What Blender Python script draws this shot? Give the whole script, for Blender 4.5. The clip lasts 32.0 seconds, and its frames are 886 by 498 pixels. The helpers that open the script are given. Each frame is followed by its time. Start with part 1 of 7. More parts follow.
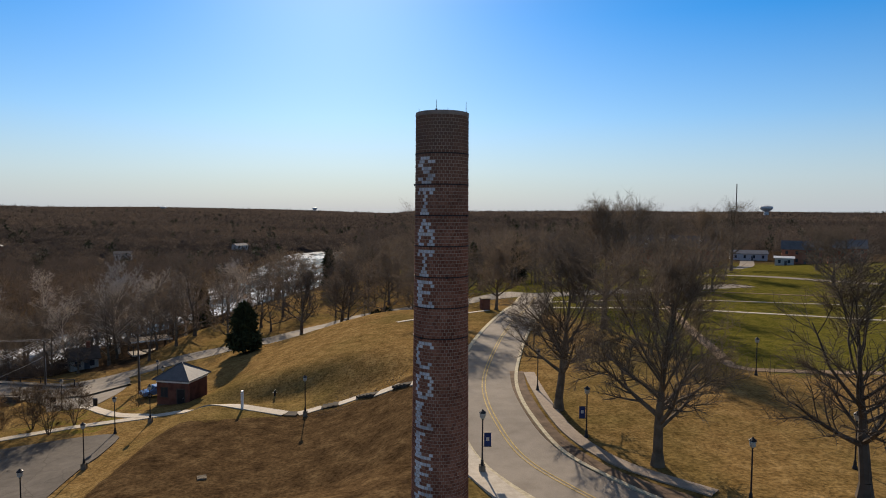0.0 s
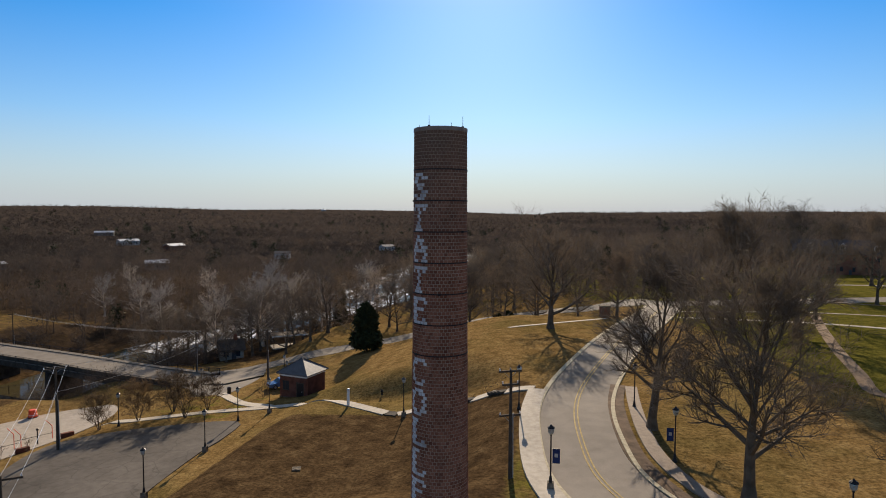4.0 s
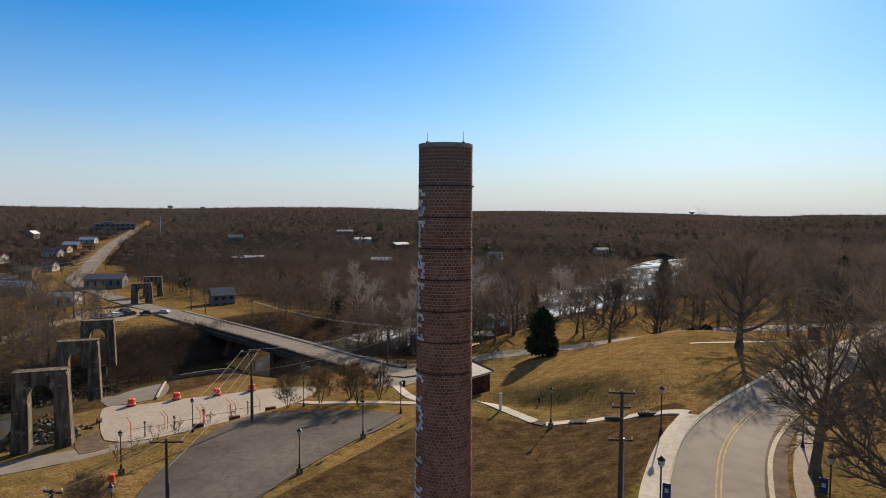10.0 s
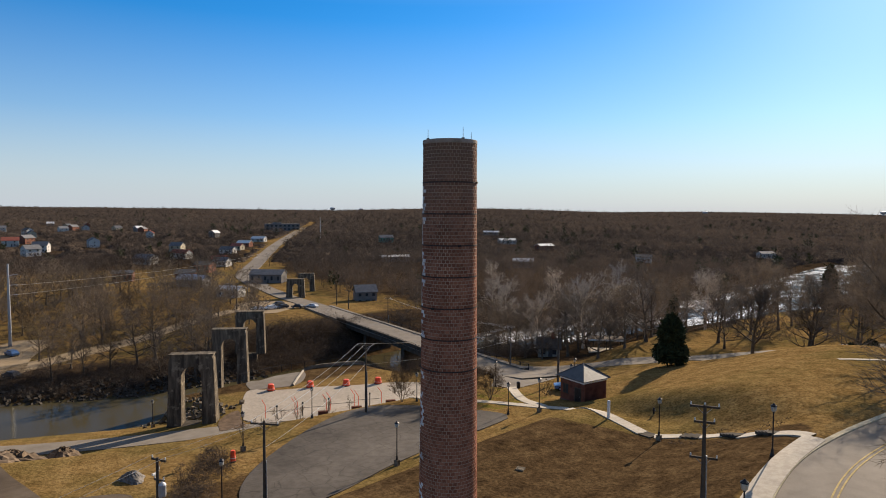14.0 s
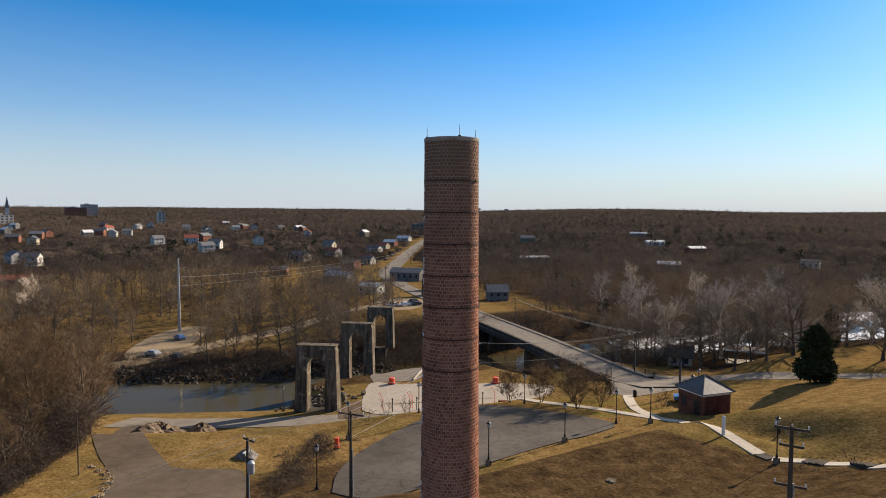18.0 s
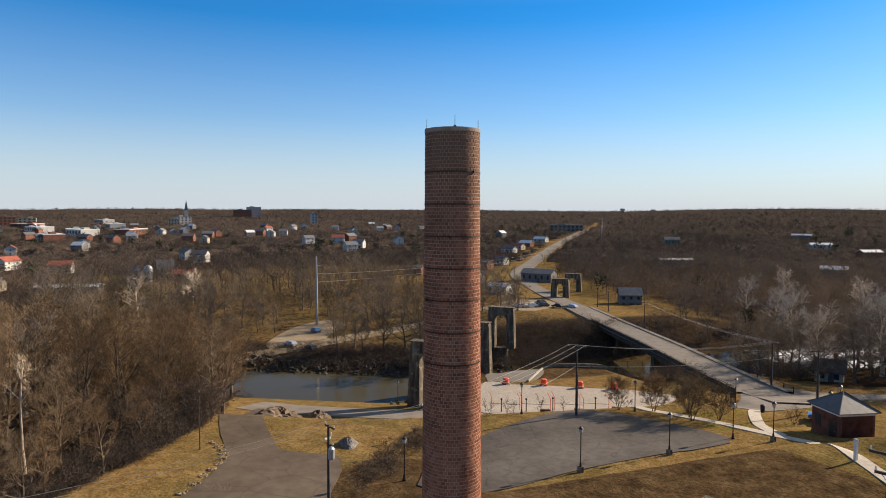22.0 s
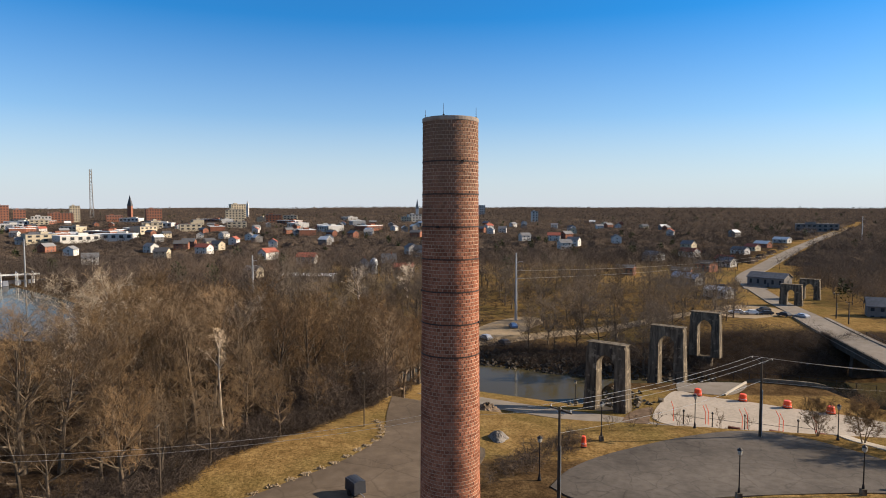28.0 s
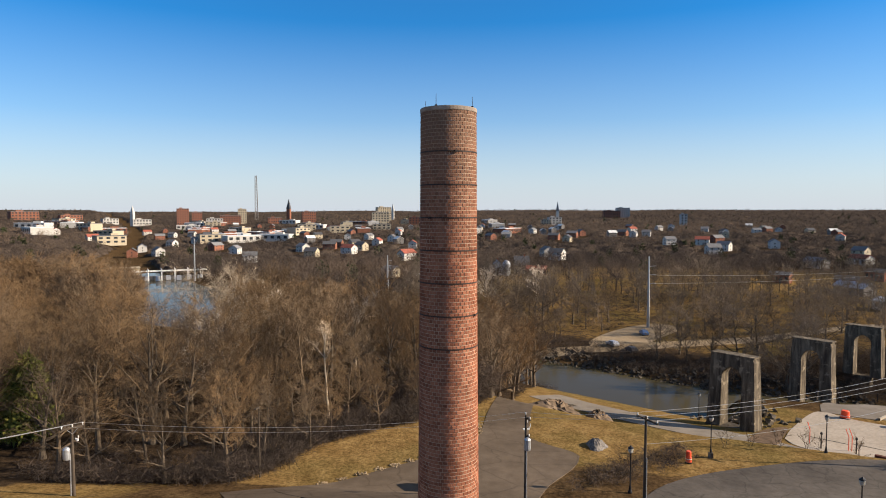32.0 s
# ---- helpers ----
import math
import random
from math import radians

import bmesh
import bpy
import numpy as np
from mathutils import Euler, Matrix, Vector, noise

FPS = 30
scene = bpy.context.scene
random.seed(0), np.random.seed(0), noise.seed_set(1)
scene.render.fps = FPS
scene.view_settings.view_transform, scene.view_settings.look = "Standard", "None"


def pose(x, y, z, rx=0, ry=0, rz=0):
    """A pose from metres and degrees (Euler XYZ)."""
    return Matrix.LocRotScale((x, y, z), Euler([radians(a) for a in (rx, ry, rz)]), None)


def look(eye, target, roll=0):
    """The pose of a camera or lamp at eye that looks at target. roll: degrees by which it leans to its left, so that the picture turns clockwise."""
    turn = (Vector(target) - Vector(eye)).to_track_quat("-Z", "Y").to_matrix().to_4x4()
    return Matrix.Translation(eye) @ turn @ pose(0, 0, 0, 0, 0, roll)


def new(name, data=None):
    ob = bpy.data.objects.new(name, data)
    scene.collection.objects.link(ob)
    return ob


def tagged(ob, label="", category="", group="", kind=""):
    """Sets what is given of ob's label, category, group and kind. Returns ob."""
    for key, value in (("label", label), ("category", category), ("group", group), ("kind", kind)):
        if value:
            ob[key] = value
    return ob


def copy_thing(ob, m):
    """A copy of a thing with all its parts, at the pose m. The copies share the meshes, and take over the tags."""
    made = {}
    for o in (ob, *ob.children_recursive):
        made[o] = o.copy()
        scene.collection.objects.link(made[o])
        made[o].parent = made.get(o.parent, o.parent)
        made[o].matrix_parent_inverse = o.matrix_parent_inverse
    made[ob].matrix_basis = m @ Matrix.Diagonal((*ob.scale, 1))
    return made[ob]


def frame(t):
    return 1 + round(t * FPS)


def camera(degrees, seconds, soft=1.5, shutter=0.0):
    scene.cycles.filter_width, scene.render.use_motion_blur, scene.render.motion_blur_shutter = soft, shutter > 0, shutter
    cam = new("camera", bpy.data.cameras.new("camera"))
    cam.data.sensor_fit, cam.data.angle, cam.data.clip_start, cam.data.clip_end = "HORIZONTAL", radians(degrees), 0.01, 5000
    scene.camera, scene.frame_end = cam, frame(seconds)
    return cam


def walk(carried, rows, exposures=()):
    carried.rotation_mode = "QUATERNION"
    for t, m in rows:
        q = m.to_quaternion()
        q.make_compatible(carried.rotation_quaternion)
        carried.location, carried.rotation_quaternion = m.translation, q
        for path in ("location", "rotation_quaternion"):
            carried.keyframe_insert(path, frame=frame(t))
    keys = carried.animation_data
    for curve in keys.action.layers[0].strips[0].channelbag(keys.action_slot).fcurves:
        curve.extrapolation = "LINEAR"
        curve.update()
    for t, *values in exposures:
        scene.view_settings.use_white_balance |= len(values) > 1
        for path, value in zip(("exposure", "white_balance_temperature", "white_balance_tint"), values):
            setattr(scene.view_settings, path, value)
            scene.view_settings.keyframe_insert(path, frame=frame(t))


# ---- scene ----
cam = camera(69.4, 32.0, 1.0)
PATH = [
    (0, (-0.918, -23.464, 26.457), (-0.835, -21.469, 26.34), 0.4),
    (1, (0.382, -23.464, 26.519), (0.356, -21.468, 26.403), 0.4),
    (2, (1.725, -23.349, 26.671), (1.584, -21.357, 26.553), 0.4),
    (3, (3.104, -23.238, 26.896), (2.845, -21.258, 26.777), 0.5),
    (3.5, (3.791, -23.047, 26.93), (3.475, -21.075, 26.814), 0.3),
    (5.5, (6.203, -22.448, 27.439), (5.673, -20.523, 27.319), 0.3),
    (6, (6.823, -22.269, 27.545), (6.242, -20.359, 27.424), 0.3),
    (7, (8.152, -21.744, 27.586), (7.458, -19.872, 27.467), 0.2),
    (8, (9.303, -21.141, 27.606), (8.501, -19.312, 27.489), 0.3),
    (9, (10.466, -20.579, 27.591), (9.558, -18.8, 27.477), 0.4),
    (10, (11.598, -19.921, 27.582), (10.588, -18.199, 27.468), 0.4),
    (11, (12.67, -19.136, 27.578), (11.559, -17.476, 27.465), 0.4),
    (12, (13.687, -18.308, 27.582), (12.48, -16.718, 27.468), 0.4),
    (13, (14.69, -17.509, 27.546), (13.393, -15.991, 27.431), 0.4),
    (14, (15.695, -16.725, 27.454), (14.314, -15.283, 27.341), 0.3),
    (14.5, (16.151, -16.229, 27.463), (14.729, -14.827, 27.349), 0.3),
    (16.5, (17.811, -14.282, 27.43), (16.239, -13.051, 27.316), 0.3),
    (17, (18.232, -13.751, 27.416), (16.625, -12.566, 27.303), 0.3),
    (18, (18.899, -12.714, 27.414), (17.228, -11.62, 27.3), 0.3),
    (19, (19.439, -11.626, 27.422), (17.712, -10.624, 27.307), 0.2),
    (20, (20.082, -10.521, 27.345), (18.301, -9.618, 27.231), 0.2),
    (21, (20.501, -9.366, 27.269), (18.673, -8.562, 27.155), 0.2),
    (22, (20.937, -8.223, 27.107), (19.068, -7.52, 26.995), 0.1),
    (23, (21.307, -6.971, 27.02), (19.4, -6.376, 26.908), 0.1),
    (24, (21.539, -5.714, 27.032), (19.602, -5.23, 26.917), -0.0),
    (25, (21.728, -4.413, 26.978), (19.766, -4.044, 26.862), -0.1),
    (25.5, (21.744, -3.755, 26.84), (19.772, -3.442, 26.723), 0.1),
    (27.5, (22.172, -1.169, 26.911), (20.177, -1.087, 26.792), 0.0),
    (28, (22.235, -0.547, 26.852), (20.239, -0.521, 26.733), -0.0),
    (29, (22.1, 0.718, 26.768), (20.106, 0.632, 26.65), -0.1),
    (30, (22.1, 1.955, 26.555), (20.113, 1.76, 26.441), -0.1),
    (31, (21.797, 3.113, 26.538), (19.823, 2.813, 26.426), -0.1),
    (32, (21.659, 4.373, 26.448), (19.705, 3.961, 26.338), 0.0),
]
walk(cam, [(t, look(eye, target, roll)) for t, eye, target, roll in PATH],
     [(0, 0.58), (8, 0.66), (16, 0.82), (24, 0.96), (32, 1.0)])

# ---- sky, sun, exposure ----
SUN_UP, SUN_TURN = radians(24.5), radians(-7)
world = bpy.data.worlds.new("sky")
scene.world = world
world.use_nodes = True
sky = world.node_tree.nodes.new("ShaderNodeTexSky")
sky.sky_type, sky.sun_disc = "NISHITA", False
sky.sun_elevation, sky.sun_rotation = SUN_UP, SUN_TURN
sky.altitude, sky.air_density, sky.dust_density, sky.ozone_density = 50, 1.0, 0.2, 1.0
back = world.node_tree.nodes["Background"]
tint = world.node_tree.nodes.new("ShaderNodeMix")
tint.data_type, tint.blend_type = "RGBA", "MULTIPLY"
tint.inputs[0].default_value, tint.inputs[7].default_value = 1.0, (0.91, 1.10, 1.38, 1)
world.node_tree.links.new(sky.outputs[0], tint.inputs[6])
deep = world.node_tree.nodes.new("ShaderNodeHueSaturation")
world.node_tree.links.new(tint.outputs[2], deep.inputs["Color"])
# pale haze along the horizon
way = world.node_tree.nodes.new("ShaderNodeTexCoord")
rise = world.node_tree.nodes.new("ShaderNodeSeparateXYZ")
world.node_tree.links.new(way.outputs["Generated"], rise.inputs[0])
veil = world.node_tree.nodes.new("ShaderNodeValToRGB")
for stop, (at, k) in zip((veil.color_ramp.elements[0], veil.color_ramp.elements.new(0.06), veil.color_ramp.elements.new(0.16), veil.color_ramp.elements.new(0.32), veil.color_ramp.elements[-1]),
                         ((0.0, 0.94), (0.06, 0.68), (0.14, 0.30), (0.28, 0.05), (1.0, 0.0))):
    stop.position, stop.color = at, (k, k, k, 1)
world.node_tree.links.new(rise.outputs[2], veil.inputs[0])
# the blue pales towards the zenith
pale = world.node_tree.nodes.new("ShaderNodeMapRange")
pale.inputs[1].default_value, pale.inputs[2].default_value, pale.inputs[3].default_value, pale.inputs[4].default_value = 0.3, 0.6, 1.40, 0.6
world.node_tree.links.new(rise.outputs[2], pale.inputs[0])
world.node_tree.links.new(pale.outputs[0], deep.inputs["Saturation"])
hazy = world.node_tree.nodes.new("ShaderNodeMix")
hazy.data_type = "RGBA"
world.node_tree.links.new(veil.outputs[0], hazy.inputs[0])
world.node_tree.links.new(deep.outputs[0], hazy.inputs[6])
hazy.inputs[7].default_value = (5.4, 5.85, 6.65, 1)
world.node_tree.links.new(hazy.outputs[2], back.inputs[0])
back.inputs[1].default_value = 0.059
sun = new("sun", bpy.data.lights.new("sun", "SUN"))
sun.data.energy, sun.data.angle, sun.data.color = 5.0, radians(0.5), (1.0, 0.83, 0.64)
SUN_WAY = Vector((math.sin(SUN_TURN) * math.cos(SUN_UP), math.cos(SUN_TURN) * math.cos(SUN_UP), math.sin(SUN_UP)))
sun.matrix_world = look(tuple(SUN_WAY * 100), (0, 0, 0))

# ---- materials ----
def material(name, rough=0.8, metal=0.0):
    m = bpy.data.materials.new(name)
    m.use_nodes = True
    b = m.node_tree.nodes["Principled BSDF"]
    b.inputs["Roughness"].default_value, b.inputs["Metallic"].default_value = rough, metal
    b.inputs["Specular IOR Level"].default_value = 0.08 if rough > 0.7 else 0.3
    return m, m.node_tree.nodes, m.node_tree.links, b


def noise_node(nodes, links, scale, detail=4.0, coords=None, rough=0.55):
    n = nodes.new("ShaderNodeTexNoise")
    n.inputs["Scale"].default_value, n.inputs["Detail"].default_value, n.inputs["Roughness"].default_value = scale, detail, rough
    if coords is not None:
        links.new(coords, n.inputs["Vector"])
    return n


def ramp_node(nodes, links, fac, stops):
    r = nodes.new("ShaderNodeValToRGB")
    while len(r.color_ramp.elements) < len(stops):
        r.color_ramp.elements.new(0.5)
    for e, (at, c) in zip(r.color_ramp.elements, stops):
        e.position, e.color = at, (*c, 1)
    links.new(fac, r.inputs[0])
    return r


def mix_node(nodes, links, fac, a, b, kind="MIX"):
    m = nodes.new("ShaderNodeMix")
    m.data_type, m.blend_type = "RGBA", kind
    for sock, v in ((m.inputs[0], fac), (m.inputs[6], a), (m.inputs[7], b)):
        if isinstance(v, (int, float)):
            sock.default_value = v
        elif isinstance(v, tuple):
            sock.default_value = (*v, 1)
        else:
            links.new(v, sock)
    return m.outputs[2]


def bump_node(nodes, links, b, height, strength, distance):
    n = nodes.new("ShaderNodeBump")
    n.inputs["Strength"].default_value, n.inputs["Distance"].default_value = strength, distance
    links.new(height, n.inputs["Height"])
    links.new(n.outputs[0], b.inputs["Normal"])


def plain(name, color, rough=0.75, metal=0.0, vary=0.25, scale=3.0, fine=40.0, bump=0.1, per_object=0.0):
    """A painted or raw surface whose colour wanders at two scales."""
    m, nodes, links, b = material(name, rough, metal)
    coords = nodes.new("ShaderNodeTexCoord").outputs["Object"]
    big, small = noise_node(nodes, links, scale, 5, coords), noise_node(nodes, links, fine, 3, coords)
    dark, light = tuple(c * (1 - vary) for c in color), tuple(min(1, c * (1 + vary)) for c in color)
    c1 = ramp_node(nodes, links, big.outputs[0], [(0.3, dark), (0.7, light)]).outputs[0]
    c2 = ramp_node(nodes, links, small.outputs[0], [(0.3, (1 - vary / 2,) * 3), (0.7, (1, 1, 1))]).outputs[0]
    out = mix_node(nodes, links, 1.0, c1, c2, "MULTIPLY")
    if per_object:
        info = nodes.new("ShaderNodeObjectInfo")
        tint = ramp_node(nodes, links, info.outputs["Random"], [(0.0, (1 - per_object,) * 3), (1.0, (1, 1, 1))]).outputs[0]
        out = mix_node(nodes, links, 1.0, out, tint, "MULTIPLY")
    links.new(out, b.inputs["Base Color"])
    if bump:
        bump_node(nodes, links, b, small.outputs[0], 0.5, bump * 0.1)
    return m


def ground_material():
    """Winter turf, bare earth, lawn and leaf litter, laid out by the zone attribute."""
    m, nodes, links, b = material("winter_ground", 0.95)
    b.inputs["Specular IOR Level"].default_value = 0.0
    pos = nodes.new("ShaderNodeNewGeometry").outputs["Position"]
    zone = nodes.new("ShaderNodeAttribute")
    zone.attribute_name = "zone"
    sep = nodes.new("ShaderNodeSeparateColor")
    links.new(zone.outputs["Color"], sep.inputs[0])
    big, mid, fine = (noise_node(nodes, links, s, 6, pos, 0.6) for s in (0.06, 0.6, 3.2))
    tan = ramp_node(nodes, links, mid.outputs[0], [(0.3, (0.15, 0.092, 0.034)), (0.52, (0.235, 0.15, 0.058)), (0.72, (0.31, 0.208, 0.088))]).outputs[0]
    olive = ramp_node(nodes, links, mid.outputs[0], [(0.3, (0.12, 0.086, 0.03)), (0.7, (0.215, 0.152, 0.056))]).outputs[0]
    wear = ramp_node(nodes, links, big.outputs[0], [(0.45, (0, 0, 0)), (0.62, (1, 1, 1))]).outputs[0]
    turf = mix_node(nodes, links, wear, tan, olive)
    lawn = ramp_node(nodes, links, mid.outputs[0], [(0.3, (0.07, 0.07, 0.014)), (0.7, (0.165, 0.14, 0.03))]).outputs[0]
    earth = ramp_node(nodes, links, mid.outputs[0], [(0.32, (0.05, 0.032, 0.017)), (0.5, (0.09, 0.057, 0.028)), (0.7, (0.14, 0.092, 0.045))]).outputs[0]
    litter = ramp_node(nodes, links, mid.outputs[0], [(0.3, (0.03, 0.021, 0.014)), (0.7, (0.085, 0.058, 0.035))]).outputs[0]

    def edge(channel):
        add = nodes.new("ShaderNodeMath")
        add.operation = "ADD"
        links.new(sep.outputs[channel], add.inputs[0])
        links.new(mid.outputs[0], add.inputs[1])
        return ramp_node(nodes, links, add.outputs[0], [(0.82, (0, 0, 0)), (1.12, (1, 1, 1))]).outputs[0]

    out = mix_node(nodes, links, edge(0), turf, lawn)
    out = mix_node(nodes, links, edge(1), out, earth)
    out = mix_node(nodes, links, edge(2), out, litter)
    speck = ramp_node(nodes, links, fine.outputs[0], [(0.33, (0.45, 0.45, 0.45)), (0.6, (1, 1, 1))]).outputs[0]
    out = mix_node(nodes, links, 1.0, out, speck, "MULTIPLY")
    links.new(out, b.inputs["Base Color"])
    bump_node(nodes, links, b, fine.outputs[0], 0.8, 0.12)
    return m


def paved(name, low, high, crack=0.35, scale=0.25):
    """Asphalt or concrete with patches, stains and a web of cracks."""
    m, nodes, links, b = material(name, 0.85)
    pos = nodes.new("ShaderNodeNewGeometry").outputs["Position"]
    big, mid, fine = (noise_node(nodes, links, s, 6, pos, 0.6) for s in (scale * 0.35, scale * 4, 22.0))
    c = ramp_node(nodes, links, big.outputs[0], [(0.3, low), (0.7, high)]).outputs[0]
    c = mix_node(nodes, links, 0.7, c, ramp_node(nodes, links, mid.outputs[0], [(0.35, (0.72, 0.71, 0.7)), (0.6, (1, 1, 1))]).outputs[0], "MULTIPLY")
    c = mix_node(nodes, links, 0.6, c, ramp_node(nodes, links, fine.outputs[0], [(0.3, (0.6, 0.6, 0.6)), (0.7, (1, 1, 1))]).outputs[0], "MULTIPLY")
    if crack:
        warp = nodes.new("ShaderNodeVectorMath")
        warp.operation = "ADD"
        links.new(pos, warp.inputs[0])
        bend = noise_node(nodes, links, 0.5, 3, pos)
        links.new(bend.outputs["Color"], warp.inputs[1])
        v = nodes.new("ShaderNodeTexVoronoi")
        v.feature = "DISTANCE_TO_EDGE"
        v.inputs["Scale"].default_value = scale
        links.new(warp.outputs[0], v.inputs["Vector"])
        line = ramp_node(nodes, links, v.outputs["Distance"], [(0.0, (1 - crack,) * 3), (0.025, (1, 1, 1))]).outputs[0]
        c = mix_node(nodes, links, 1.0, c, line, "MULTIPLY")
    links.new(c, b.inputs["Base Color"])
    bump_node(nodes, links, b, fine.outputs[0], 0.4, 0.02)
    return m


def let_through(m, share):
    """Light that finds its way through a mass of fine twigs."""
    nodes, links = m.node_tree.nodes, m.node_tree.links
    b = nodes["Principled BSDF"]
    thin, both = nodes.new("ShaderNodeBsdfTranslucent"), nodes.new("ShaderNodeMixShader")
    links.new(b.inputs["Base Color"].links[0].from_socket, thin.inputs["Color"])
    both.inputs[0].default_value = share
    links.new(b.outputs[0], both.inputs[1])
    links.new(thin.outputs[0], both.inputs[2])
    links.new(both.outputs[0], nodes["Material Output"].inputs["Surface"])
    return m


def bark(name, low, high, rough=0.9):
    """Bark and twigs, no two trees quite alike."""
    m, nodes, links, b = material(name, rough)
    info, coords = nodes.new("ShaderNodeObjectInfo"), nodes.new("ShaderNodeTexCoord").outputs["Object"]
    n = noise_node(nodes, links, 1.2, 5, coords)
    c = ramp_node(nodes, links, n.outputs[0], [(0.3, low), (0.7, high)]).outputs[0]
    tint = ramp_node(nodes, links, info.outputs["Random"], [(0.0, (0.7, 0.7, 0.72)), (0.5, (1, 0.95, 0.88)), (1.0, (1.2, 1.08, 0.95))]).outputs[0]
    links.new(mix_node(nodes, links, 1.0, c, tint, "MULTIPLY"), b.inputs["Base Color"])
    return m


def islands(name, low, mid, high, rough=0.95, grain=0.0):
    """Far woods: each tree of the joined mesh takes its own shade."""
    m, nodes, links, b = material(name, rough)
    a = nodes.new("ShaderNodeAttribute")
    a.attribute_name = "shade"
    c = ramp_node(nodes, links, a.outputs["Fac"], [(0.0, low), (0.5, mid), (1.0, high)]).outputs[0]
    if grain:
        pos = nodes.new("ShaderNodeNewGeometry").outputs["Position"]
        fine, mid_n = noise_node(nodes, links, grain, 6, pos, 0.7), noise_node(nodes, links, grain * 0.2, 4, pos)
        c = mix_node(nodes, links, 1.0, c, ramp_node(nodes, links, fine.outputs[0], [(0.35, (0.35, 0.35, 0.36)), (0.65, (1.15, 1.12, 1.08))]).outputs[0], "MULTIPLY")
        c = mix_node(nodes, links, 0.7, c, ramp_node(nodes, links, mid_n.outputs[0], [(0.35, (0.6, 0.6, 0.62)), (0.65, (1.1, 1.08, 1.04))]).outputs[0], "MULTIPLY")
        bump_node(nodes, links, b, fine.outputs[0], 1.0, 1.5)
        b.inputs["Specular IOR Level"].default_value = 0.0
    links.new(c, b.inputs["Base Color"])
    return m


def brick_material(name, dark, mid, light, mouth=None):
    m, nodes, links, b = material(name, 0.85)
    info, geo = nodes.new("ShaderNodeObjectInfo"), nodes.new("ShaderNodeNewGeometry")
    add = nodes.new("ShaderNodeMath")
    add.operation = "FRACT"
    both = nodes.new("ShaderNodeMath")
    both.operation = "ADD"
    links.new(info.outputs["Random"], both.inputs[0])
    links.new(geo.outputs["Random Per Island"], both.inputs[1])
    links.new(both.outputs[0], add.inputs[0])
    big = noise_node(nodes, links, 0.9, 5, geo.outputs["Position"])
    fine = noise_node(nodes, links, 45.0, 4, geo.outputs["Position"])
    c = ramp_node(nodes, links, add.outputs[0], [(0.0, dark), (0.45, mid), (1.0, light)]).outputs[0]
    soot = ramp_node(nodes, links, big.outputs[0], [(0.32, (0.42, 0.40, 0.40)), (0.55, (1, 1, 1))]).outputs[0]
    c = mix_node(nodes, links, 0.75, c, soot, "MULTIPLY")
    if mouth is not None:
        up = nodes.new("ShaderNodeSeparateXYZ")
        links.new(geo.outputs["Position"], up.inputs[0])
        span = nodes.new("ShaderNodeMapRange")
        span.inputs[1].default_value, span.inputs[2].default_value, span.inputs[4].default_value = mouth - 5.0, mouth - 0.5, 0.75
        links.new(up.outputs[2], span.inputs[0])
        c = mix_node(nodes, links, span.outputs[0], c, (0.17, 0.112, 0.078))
    c = mix_node(nodes, links, 0.6, c, ramp_node(nodes, links, fine.outputs[0], [(0.3, (0.7, 0.7, 0.7)), (0.7, (1, 1, 1))]).outputs[0], "MULTIPLY")
    links.new(c, b.inputs["Base Color"])
    bump_node(nodes, links, b, fine.outputs[0], 0.5, 0.006)
    return m


def water_material(name, color, rough, wave, foam=None):
    m, nodes, links, b = material(name, rough)
    b.inputs["Base Color"].default_value = (*color, 1)
    b.inputs["Specular IOR Level"].default_value = 0.06 if foam is None else 0.03
    b.inputs["IOR"].default_value = 1.33
    pos = nodes.new("ShaderNodeNewGeometry").outputs["Position"]
    n = noise_node(nodes, links, wave, 4, pos)
    bump_node(nodes, links, b, n.outputs[0], 0.3, 0.03)
    if foam is not None:
        streak = nodes.new("ShaderNodeMapping")
        streak.inputs["Scale"].default_value = (1.0, 0.35, 1.0)
        links.new(pos, streak.inputs["Vector"])
        f = noise_node(nodes, links, 0.09, 7, streak.outputs[0], 0.65)
        links.new(ramp_node(nodes, links, f.outputs[0], [(0.47, color), (0.55, foam), (0.75, foam)]).outputs[0], b.inputs["Base Color"])
    return m


def foliage(name, low, high):
    m, nodes, links, b = material(name, 0.75)
    geo = nodes.new("ShaderNodeNewGeometry")
    c = ramp_node(nodes, links, geo.outputs["Random Per Island"], [(0.0, low), (1.0, high)]).outputs[0]
    links.new(c, b.inputs["Base Color"])
    return m


M_GROUND = ground_material()
M_ASPHALT = paved("grey_asphalt", (0.066, 0.057, 0.048), (0.15, 0.131, 0.11), 0.3, 0.34)
M_LANE = paved("dusty_lane_asphalt", (0.075, 0.056, 0.039), (0.17, 0.132, 0.095), 0.25, 0.2)
M_WORN = paved("worn_earth_path", (0.19, 0.13, 0.08), (0.28, 0.20, 0.13), 0.0, 0.5)
M_ROAD = paved("pale_road_asphalt", (0.185, 0.16, 0.13), (0.27, 0.236, 0.195), 0.06, 0.12)
M_CONCRETE = paved("walk_concrete", (0.44, 0.39, 0.315), (0.56, 0.50, 0.41), 0.0, 0.5)
M_PATH = paved("stained_path_concrete", (0.26, 0.205, 0.155), (0.36, 0.295, 0.23), 0.0, 0.6)
M_GRAVEL = paved("pale_gravel", (0.36, 0.31, 0.247), (0.46, 0.40, 0.328), 0.0, 0.5)
M_KERB = plain("kerb_concrete", (0.42, 0.37, 0.26), 0.9)
